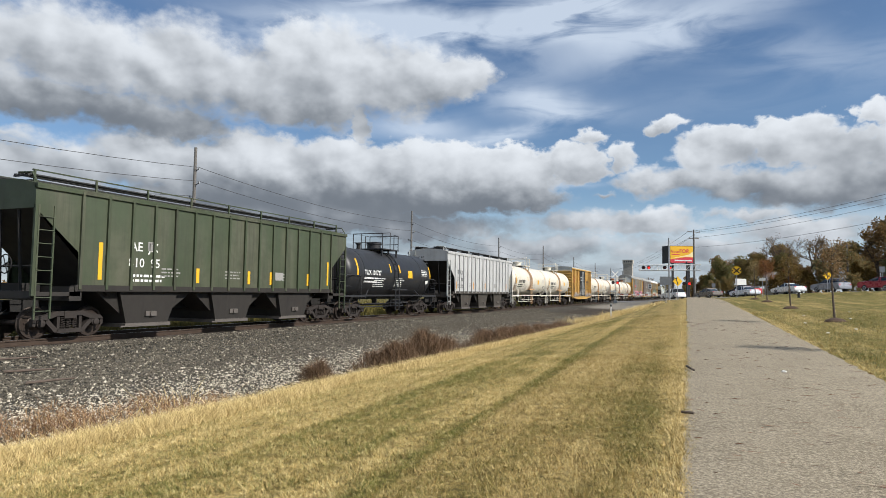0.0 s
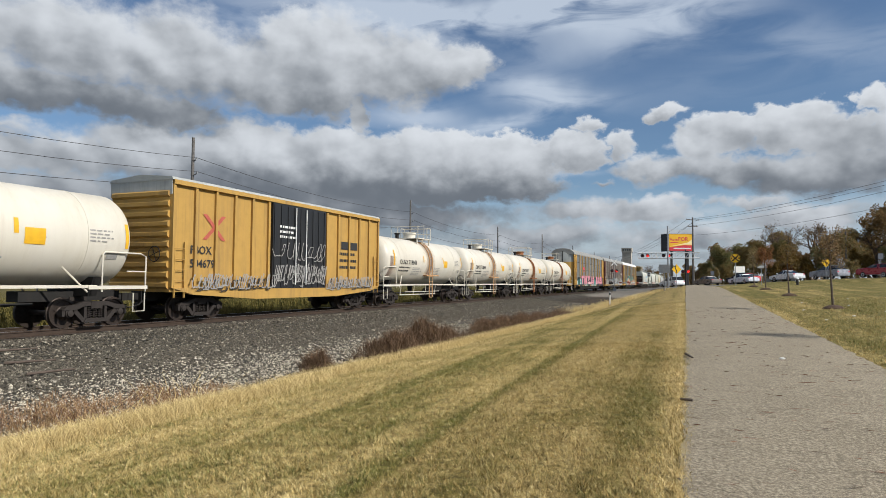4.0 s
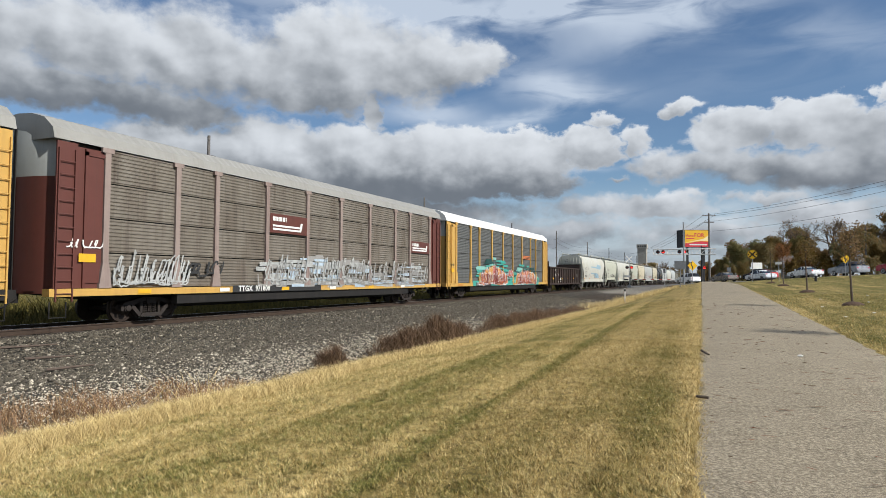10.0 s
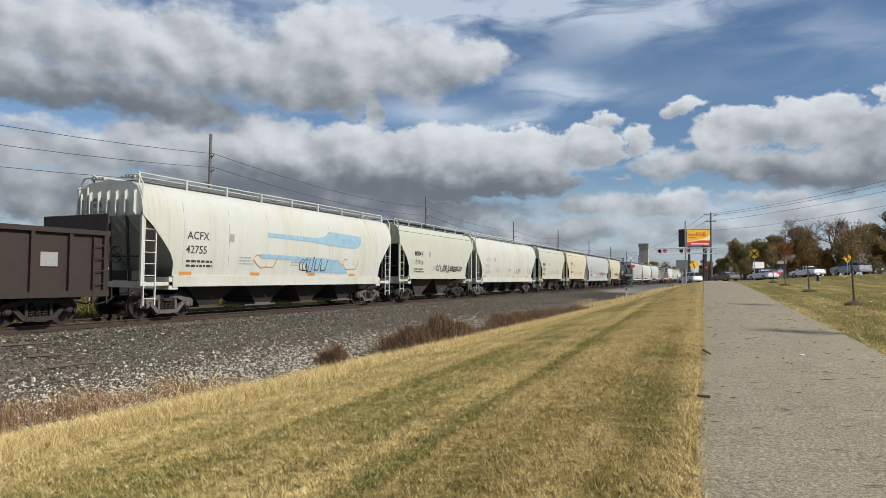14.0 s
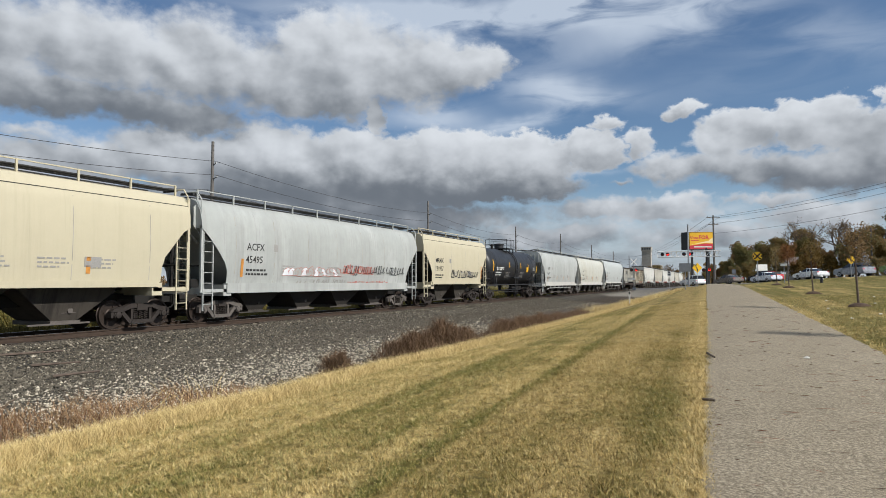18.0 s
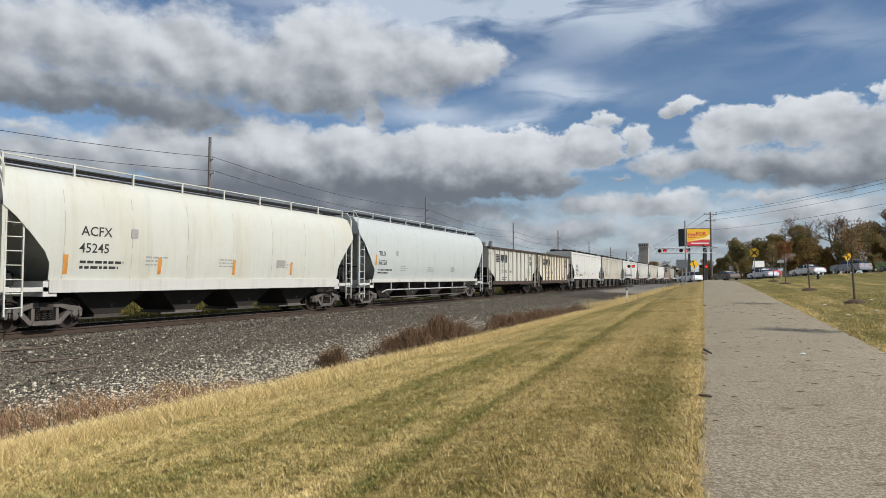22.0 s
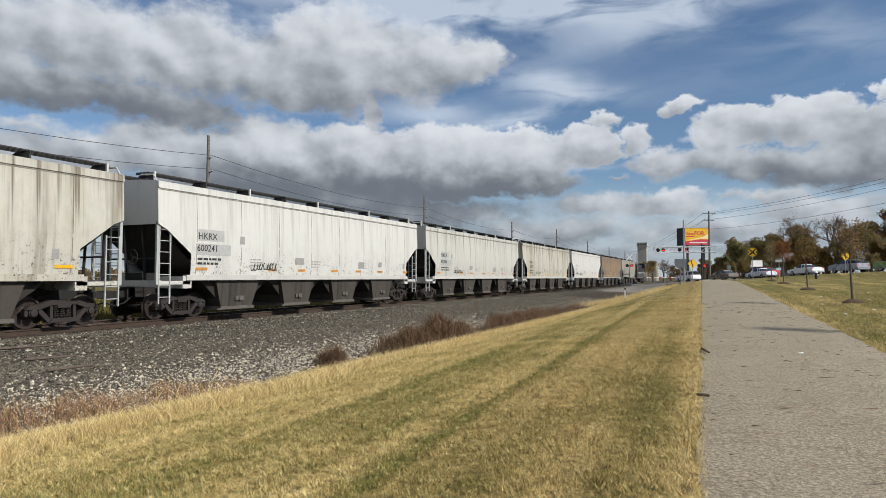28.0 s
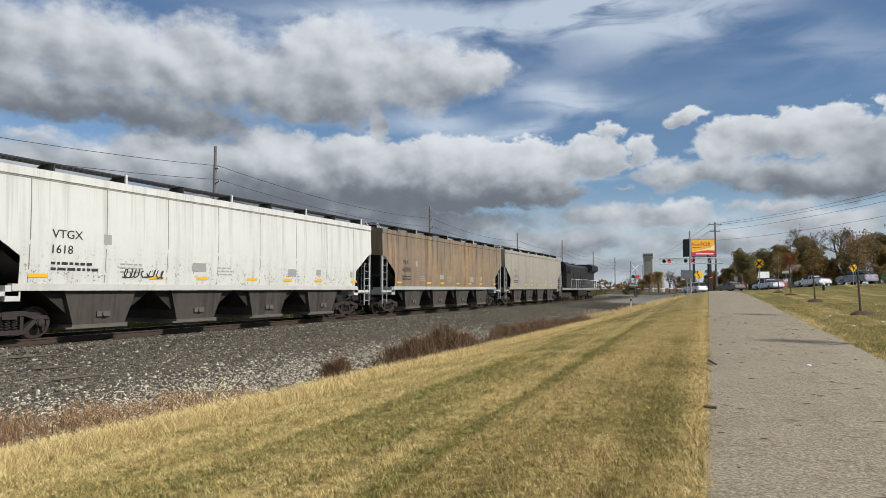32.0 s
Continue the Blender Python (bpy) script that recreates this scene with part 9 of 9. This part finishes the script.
def plant(name, label, data, x, y, scale=1.0, rz=0.0, group="", category="tree"):
    t = thing(name, label, category, group, at=pose(x, y, gz(x, y) - 0.02, 0, 0, rz) @ Matrix.Diagonal((scale, scale, scale, 1)))
    part("trunk", data[0], None, t)
    if data[1]:
        part("crown", data[1], None, t)
    return t


def young_tree(x, y, h, leaf, seed, n, label):
    rr = random.Random(seed)
    t = thing("young_tree", label, "tree", "young trees along the footpath", at=pose(x, y, gz(x, y)))
    m, tips = Mesh(), []
    m.rod((0, 0, -0.1), (-0.06, 0.02, h * 0.5), 0.045, 8, 0.034)
    base = Vector((-0.06, 0.02, h * 0.5))
    grow(m, base, Vector((0, 0, 1)), h * 0.28, 0.03, 1, rr, tips, 0.3, 0.5)
    for k in range(9):
        a = k * 2.4
        grow(m, base + Vector((0, 0, h * 0.04 * k)), Vector((math.cos(a), math.sin(a), 0.9)).normalized(), h * 0.115, 0.014, 1, rr, tips, 0.35, 0.3)
    part("trunk", m, M["bark"], t)
    c = Mesh().add(*leaf_cloud([(q, 0.30) for q, l in tips], n, 0.044, rr))
    part("crown", c, leaf, t, "sparse autumn leaves")
    md = Mesh()
    ring = [[(1.0 * r * math.cos(a) * (1 + 0.12 * math.sin(3 * a + seed)), r * math.sin(a), z) for a in [2 * math.pi * i / 18 for i in range(18)]] for r, z in ((0.44, -0.04), (0.36, 0.05), (0.22, 0.12), (0.05, 0.15))]
    md.loft(ring)
    part("mulch_ring", md, M["mulch"], t, "dark mulch mound round the trunk")
    return t


young_tree(5.0, 17.1, 3.1, M["leaf_gold"], 1, 1300, "slim young tree with sparse golden-brown leaves")
young_tree(4.39, 28.3, 3.05, M["leaf_brown"], 2, 1200, "slim young tree with sparse golden-brown leaves")
young_tree(4.22, 41.0, 3.05, M["leaf_gold"], 3, 1400, "slim young tree with yellowing leaves")
young_tree(3.94, 53.1, 3.3, M["leaf_rust"], 4, 1900, "slim young tree with rust-red leaves")
young_tree(3.75, 63.0, 3.4, M["leaf_olive"], 5, 700, "slim young tree with olive leaves")

TREES = {
    "olive": tree_data(11, 9.0, M["leaf_olive"], 8000, 0.17, 4, 0.6, 1.15),
    "dark": tree_data(12, 9.0, M["leaf_dark"], 8000, 0.17, 4, 0.55, 1.2, 0.24),
    "brown": tree_data(13, 11.0, M["leaf_brown"], 7000, 0.20, 4, 0.6, 1.0),
    "bare": tree_data(14, 13.0, M["leaf_brown"], 400, 0.12, 6, 0.55, 0.8, 0.26),
    "bare2": tree_data(15, 12.0, M["leaf_brown"], 500, 0.12, 6, 0.6, 0.8, 0.24),
    "gold": tree_data(16, 6.0, M["leaf_gold"], 6000, 0.16, 4, 0.7, 1.2, 0.15),
    "shrub": tree_data(17, 3.6, M["leaf_olive"], 5000, 0.13, 4, 0.8, 1.3, 0.10),
    "rust": tree_data(18, 6.5, M["leaf_rust"], 5500, 0.16, 4, 0.6, 1.1, 0.2),
}
WORDS = {"olive": "broad tree with olive autumn leaves", "dark": "dense dark green tree behind the road", "brown": "tall tree with brown thinning leaves", "bare": "tall nearly bare tree with fine branches",
         "bare2": "tall bare tree with a few brown leaves", "gold": "small gold-leaved tree in the hedge", "shrub": "dense olive green roadside shrub", "rust": "small rust-red autumn tree"}
rr = random.Random(77)
WOOD = (
    ("dark", 2.5, 141, 0.80), ("olive", 5.8, 146, 0.85), ("dark", -0.5, 144, 0.55), ("olive", 9.0, 150, 0.95), ("dark", 12.0, 148, 0.95), ("rust", 13.0, 136, 0.75), ("bare", 15.5, 150, 1.06),
    ("bare2", 19.5, 152, 1.04), ("brown", 17.0, 140, 0.5), ("olive", 21.5, 140, 0.62), ("brown", 25.0, 146, 0.8), ("olive", 24.0, 130, 0.95), ("brown", 29.0, 140, 1.1), ("bare2", 32.0, 150, 1.1),
    ("brown", 33.0, 132, 1.15), ("olive", 37.0, 136, 1.2), ("brown", 41.0, 140, 1.3), ("dark", 28.5, 126, 0.7), ("gold", 11.0, 132, 0.8), ("gold", 16.0, 128, 0.9), ("shrub", 7.5, 134, 1.0), ("shrub", 3.0, 135, 1.0),
    ("shrub", 0.0, 137, 0.9), ("dark", 19.0, 128, 0.6), ("olive", 32.5, 119, 1.35), ("brown", 30.2, 112, 1.15), ("shrub", 21.0, 118, 0.9), ("gold", 24.0, 122, 0.8), ("brown", 45.0, 150, 1.4), ("olive", 50.0, 145, 1.4),
    ("bare", 38.0, 160, 1.1), ("dark", 8.0, 165, 1.0), ("brown", 2.0, 170, 0.9), ("olive", 14.0, 172, 1.2), ("bare2", 25.0, 170, 1.1),
    # beyond the crossing
    ("olive", -9.5, 178, 0.62), ("gold", -4.0, 168, 0.75), ("shrub", -6.0, 160, 0.9), ("olive", -2.5, 180, 0.6),
    ("bare2", -34.0, 252, 0.62), ("gold", -26.0, 205, 0.55), ("shrub", -28.0, 190, 0.9), ("shrub", -24.0, 186, 0.9), ("olive", -30.0, 300, 1.0), ("brown", -33.0, 290, 0.8), ("bare2", -28.0, 330, 0.9), ("brown", -25.5, 345, 0.8), ("olive", -38.0, 310, 0.7), ("brown", -4.5, 166, 0.5))
for k, (kind, x, y, s) in enumerate(WOOD):
    plant("shrub" if kind == "shrub" else "tree", WORDS[kind], TREES[kind], x, y, s * rr.uniform(0.94, 1.06), rr.uniform(0, 360), "trees behind the road", "shrub" if kind == "shrub" else "tree")
# an evergreen far behind the train
def evergreen(x, y, h):
    r_ = random.Random(9)
    t = thing("evergreen_tree", "dark evergreen tree with an uneven outline", "tree", at=pose(x, y, gz(x, y)))
    part("trunk", Mesh().rod((0, 0, -0.2), (0, 0, h * 0.95), 0.18, 7, 0.03), M["bark"], t)
    pts = []
    for k in range(60):
        z = h * (0.12 + 0.86 * (k / 60))
        a = k * 2.4
        r0 = h * 0.26 * (1 - (k / 62)) * r_.uniform(0.5, 1.15)
        pts.append((Vector((r0 * math.cos(a), r0 * math.sin(a), z)), h * 0.085))
    part("crown", Mesh().add(*leaf_cloud(pts, 5000, 0.16, r_)), M["leaf_dark"], t)


evergreen(-88.0, 118.0, 10.6)
# a far belt of woods on the horizon
fw = Mesh()
rr = random.Random(31)
belt = []
for k in range(420):
    a = radians(rr.uniform(-75, 40))
    d = rr.uniform(420, 700)
    x, y = d * math.sin(a), d * math.cos(a)
    s = rr.uniform(2.5, 5.0)
    belt.append((Vector((x, y, 0.4 + s * 0.55)), s))
fw.add(*leaf_cloud(belt, 16000, 1.1, rr))
solid("far_woods", fw, M["leaf_brown"], "far belt of brown autumn woods on the horizon", "woods", "stuff")

# ---- plants and stones close by ----
def lumps(xy, size, seed):
    """Smooth random values from 0 to 1 over the plan, in lumps of about that size."""
    table = np.random.RandomState(seed + 900).uniform(0, 1, (256, 256))
    g = xy / size
    i = np.floor(g).astype(int)
    t = g - i
    t = t * t * (3 - 2 * t)
    at = lambda a, b: table[(i[:, 0] + a) % 256, (i[:, 1] + b) % 256]
    return (at(0, 0) * (1 - t[:, 0]) + at(1, 0) * t[:, 0]) * (1 - t[:, 1]) + (at(0, 1) * (1 - t[:, 0]) + at(1, 1) * t[:, 0]) * t[:, 1]


def blades(name, label, xy, h0, h1, width, lean, mat, seed, category="grass", bend=True, base=0.0, clump=0.0):
    """Grass blades as slim bent triangles at the given places."""
    r_ = np.random.RandomState(seed)
    n = len(xy)
    z = np.array([ground_z(float(x), float(y)) for x, y in xy]) - 0.005 + base
    ang = r_.uniform(0, 2 * np.pi, n)
    h = r_.uniform(h0, h1, n) * (1.0 + clump * (2.0 * lumps(xy, 0.11, seed) - 1.0))
    wd = width * r_.uniform(0.6, 1.3, n)
    lx, ly = r_.normal(-0.15, lean, n) * h, r_.normal(0.0, lean, n) * h
    dx, dy = np.cos(ang) * wd, np.sin(ang) * wd
    b0 = np.stack([xy[:, 0] - dx, xy[:, 1] - dy, z], 1)
    b1 = np.stack([xy[:, 0] + dx, xy[:, 1] + dy, z], 1)
    m0 = np.stack([xy[:, 0] + lx * 0.4 - dx * 0.7, xy[:, 1] + ly * 0.4 - dy * 0.7, z + h * 0.6], 1)
    m1 = np.stack([xy[:, 0] + lx * 0.4 + dx * 0.7, xy[:, 1] + ly * 0.4 + dy * 0.7, z + h * 0.6], 1)
    tp = np.stack([xy[:, 0] + lx, xy[:, 1] + ly, z + h], 1)
    me = bpy.data.meshes.new(name)
    if bend:
        v = np.stack([b0, b1, m1, m0, tp], 1).reshape(-1, 3)
        o = np.arange(n)[:, None] * 5
        f = [tuple(q) for q in (o + np.array([[0, 1, 2, 3]])).tolist()] + [tuple(q) for q in (o + np.array([[3, 2, 4]])).tolist()]
    else:
        v = np.stack([b0, b1, tp], 1).reshape(-1, 3)
        f = [tuple(q) for q in (np.arange(n)[:, None] * 3 + np.array([[0, 1, 2]])).tolist()]
    me.from_pydata(v.tolist(), [], f)
    me.materials.append(mat)
    return tagged(new(name, me), label, category, "", "stuff")


R = np.random.RandomState(3)


def lawn_places(n, y0, y1, power=2.0):
    y = y0 + (y1 - y0) * R.uniform(0, 1, n) ** power
    left, right = -7.2, -0.02 - 0.0304 * y
    x = left + (right - left) * R.uniform(0, 1, n)
    return np.stack([x, y], 1)


near_lawn = np.concatenate([lawn_places(330000, 2.5, 15.0, 1.6), lawn_places(90000, 13.0, 34.0, 1.3)])
keep = near_lawn[:, 0] > -1.85 * near_lawn[:, 1] - 1.0
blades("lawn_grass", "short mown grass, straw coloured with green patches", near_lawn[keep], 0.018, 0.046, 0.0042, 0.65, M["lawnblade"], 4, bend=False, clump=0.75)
yr = 12.0 + 26.0 * R.uniform(0, 1, 50000) ** 1.3
xr = 3.0 - 0.0304 * yr + 8.5 * R.uniform(0, 1, 50000) ** 1.2
blades("lawn_grass", "short mown grass beyond the footpath", np.stack([xr, yr], 1), 0.03, 0.07, 0.007, 0.45, M["lawnblade"], 5, bend=False, clump=0.7)
# uneven grass fringe along the footpath
ye = 2.5 + 25.0 * R.uniform(0, 1, 15000) ** 1.4
xe = -0.05 - 0.0304 * ye + R.normal(-0.05, 0.06, 15000)
blades("path_edge_grass", "ragged dry grass along the edge of the footpath", np.stack([xe, ye], 1), 0.025, 0.065, 0.0036, 0.7, M["lawnblade"], 6)
# tall dry grass on the lip of the ditch
yt = 2.6 + 95.0 * R.uniform(0, 1, 120000) ** 2.2
xt = -7.02 + R.normal(0, 0.27, 120000) + 0.14 * np.sin(yt * 0.9) + 0.10 * np.sin(yt * 2.3)
blades("tall_dry_grass", "tall pale dry grass along the edge of the ditch", np.stack([xt, yt], 1), 0.06, 0.24, 0.0030, 0.75, M["tallgrass"], 7)


ym = 46.0 + 40.0 * R.uniform(0, 1, 16000)
xm = -7.5 + R.normal(0, 0.95, 16000) + 0.4 * np.sin(ym * 0.35)
blades("tall_dry_grass", "tan dry grass mound beside the gravel", np.stack([xm, ym], 1), 0.15, 0.55, 0.012, 0.5, M["tallgrass"], 17)


def brush(name, label, x, y, rx, ry, h, n, seed, mat):
    """A rounded tangle of twigs: short crooked stems scattered through a dome."""
    r_ = np.random.RandomState(seed)
    px, py = r_.normal(0, 0.42, n), r_.normal(0, 0.42, n)
    dome = np.sqrt(np.clip(1.0 - (px ** 2 + py ** 2) * 0.72, 0.02, 1)) * (0.75 + 0.25 * np.sin(px * 5 + seed) * np.cos(py * 4))
    lift = r_.uniform(0, 1, n) ** 0.8 * dome * h * 0.72
    xy = np.stack([x + px * rx, y + py * ry], 1)
    return blades(name, label, xy, h * 0.10, h * 0.34, 0.0045, 0.75, mat, seed, "brush", base=lift)


BRUSH = ((-8.15, 12.15, 0.38, 0.38, 0.80, 2600), (-8.3, 16.0, 0.8, 1.0, 0.95, 6500), (-8.1, 17.8, 0.9, 1.2, 1.2, 8500), (-8.5, 19.2, 0.9, 1.4, 1.0, 6000), (-8.0, 23.8, 0.8, 2.0, 1.0, 4600), (-8.0, 27.0, 0.8, 2.4, 1.0, 4600),
         (-8.3, 31.5, 0.8, 3.0, 0.85, 3000), (-8.5, 38.0, 0.8, 4.5, 0.75, 2600), (-8.6, 9.3, 0.6, 0.9, 0.45, 500), (-8.5, 7.9, 0.7, 1.0, 0.65, 800), (-8.6, 6.5, 0.8, 0.9, 0.75, 1100), (-9.0, 5.4, 0.9, 0.9, 0.80, 1300), (-8.3, 50.0, 0.9, 7.0, 0.5, 1500))
for k, (x, y, rx, ry, h, n) in enumerate(BRUSH):
    brush("dry_brush", "clump of leafless reddish-brown brush in the ditch", x, y, rx, ry, h, n, 50 + k, M["palebrush"] if y < 10 else M["redweed"])
# straw stalks that lean over the ditch
ns = 60
blades("straw_stalks", "pale bent straw stalks in the ditch", np.stack([-8.3 + R.normal(0, 0.35, ns), R.uniform(5.5, 9.5, ns)], 1), 0.3, 0.7, 0.006, 1.3, M["tallgrass"], 8)
# weeds behind the track
yw = 6.0 + 110.0 * R.uniform(0, 1, 60000) ** 1.6
xw = -22.9 - 8.5 * R.uniform(0, 1, 60000) ** 1.3
blades("trackside_weeds", "rank yellow-green weeds behind the railway", np.stack([xw, yw], 1), 0.15, 0.62, 0.012, 0.5, M["weed"], 9)

yw = 4.0 + 150.0 * R.uniform(0, 1, 70000) ** 1.4
xw = -27.0 - 7.0 * R.uniform(0, 1, 70000)
blades("tall_weeds", "tall olive and brown weeds far behind the railway", np.stack([xw, yw], 1), 0.3, 1.35, 0.022, 0.5, M["weed"], 19, clump=0.6)

# ballast: broken stone, whiter towards the ditch
def stones(n, seed):
    r_ = np.random.RandomState(seed)
    y = 3.0 + 62.0 * r_.uniform(0, 1, n) ** 1.7
    x = -17.7 + 8.85 * r_.uniform(0, 1, n) ** 0.80 + r_.normal(0, 0.10, n)
    ok = (x > -1.85 * y - 2.0) & ((y < 30) | (x < -12.6 + r_.normal(0, 0.5, n)) | (r_.uniform(0, 1, n) < 0.25))
    x, y = x[ok], y[ok]
    n = len(x)
    s = r_.gamma(4.0, 0.0052, n) + 0.008
    s *= np.where(x > -12.0, 0.72, 1.0)
    base = np.array([(1, 0, 0), (-1, 0, 0), (0, 1, 0), (0, -1, 0), (0, 0, 1), (0, 0, -1)], float)
    tri = [(0, 2, 4), (2, 1, 4), (1, 3, 4), (3, 0, 4), (2, 0, 5), (1, 2, 5), (3, 1, 5), (0, 3, 5)]
    v = base[None] * s[:, None, None] * r_.uniform(0.55, 1.25, (n, 6, 1)) + r_.normal(0, 0.18, (n, 6, 3)) * s[:, None, None]
    a = r_.uniform(0, 2 * np.pi, n)
    ca, sa = np.cos(a), np.sin(a)
    vx = v[:, :, 0] * ca[:, None] - v[:, :, 1] * sa[:, None]
    vy = v[:, :, 0] * sa[:, None] + v[:, :, 1] * ca[:, None]
    z = np.array([ground_z(float(p), float(q)) for p, q in zip(x, y)])
    v = np.stack([vx + x[:, None], vy + y[:, None], v[:, :, 2] * 0.7 + z[:, None] + s[:, None] * 0.25], 2).reshape(-1, 3)
    o = (np.arange(n) * 6)[:, None, None]
    f = (o + np.array(tri)[None]).reshape(-1, 3)
    me = bpy.data.meshes.new("ballast_stones")
    me.from_pydata(v.tolist(), [], [tuple(q) for q in f.tolist()])
    me.materials.append(M["stone"])
    return tagged(new("ballast_stones", me), "loose grey and white broken stone of the railway bed", "gravel", "", "stuff")


stones(175000, 12)

# fallen leaves, twigs and litter
lv = Mesh()
rr = random.Random(13)
for k in range(620):
    y = 3.2 + 26 * rr.random() ** 1.5
    x = -0.0 - 0.0304 * y + 3.0 * rr.random()
    z = path_z(y) + 0.038
    # leaves drawn long and dark along the sun's line, shadow included in their shape
    a, L, w_ = rr.gauss(-0.07, 0.26), rr.uniform(0.025, 0.070) * (2.0 if rr.random() < 0.12 else 1.0), rr.uniform(0.005, 0.013)
    ca, sa = math.cos(a), math.sin(a)
    h = rr.uniform(0.0, 0.012)
    pts = [(-L, 0, 0.002), (-L * 0.2, -w_, h), (L, 0, h * 0.6), (L * 0.1, w_, 0.002)]
    lv.add([(x + px * ca - py * sa, y + px * sa + py * ca, z + pz) for px, py, pz in pts], [(0, 1, 2, 3)])
tagged(new("fallen_leaves", lv.data("fallen_leaves", M["deadleaf"])), "dark curled leaves on the footpath, drawn long to take in their shadows", "leaves", "", "stuff")
stick = Mesh().rod((-0.42, 12.75, path_z(12.7) + 0.05), (-0.28, 12.1, path_z(12.1) + 0.06), 0.022, 6, 0.016)
solid("fallen_twig", stick, M["bark"], "dark twig lying on the edge of the footpath", "twig")
solid("fallen_twig", Mesh().rod((-0.34, 8.3, path_z(8.3) + 0.04), (-0.2, 8.25, path_z(8.3) + 0.045), 0.018, 6), M["bark"], "short dark twig on the footpath", "twig")
for k, (x, y, L, a) in enumerate(((-15.6, 10.1, 1.3, 1.0), (-13.0, 9.4, 0.9, 1.15), (-14.4, 9.9, 1.0, 0.85))):
    z = gz(x, y) + 0.08
    b = Mesh().rod((x - L / 2 * math.cos(a), y - L / 2 * math.sin(a), z), (x + L / 2 * math.cos(a), y + L / 2 * math.sin(a), z + 0.03), 0.035, 6, 0.018)
    solid("dead_branch", b, M["bark"], "dark dead branch lying on the ballast", "branch", group="branches on the ballast")
for k, (x, y) in enumerate(((1.18, 12.7), (3.3, 22.5), (4.3, 24.0), (5.2, 30.0), (3.9, 33.0), (5.6, 26.0), (6.2, 36.0), (3.3, 27.5))):
    z = max(gz(x, y), path_z(y) + 0.02)
    m = Mesh().loft([[(x + r * math.cos(a) * (1.3 + 0.3 * math.sin(2 * a + k)), y + r * math.sin(a), z + h) for a in [2 * math.pi * i / 9 for i in range(9)]] for r, h in ((0.03, 0.01), (0.04, 0.025), (0.02, 0.04))])
    solid("paper_scrap", m, M["litter"], "crumpled scrap of white paper litter", "litter", group="scraps of litter")


motions()
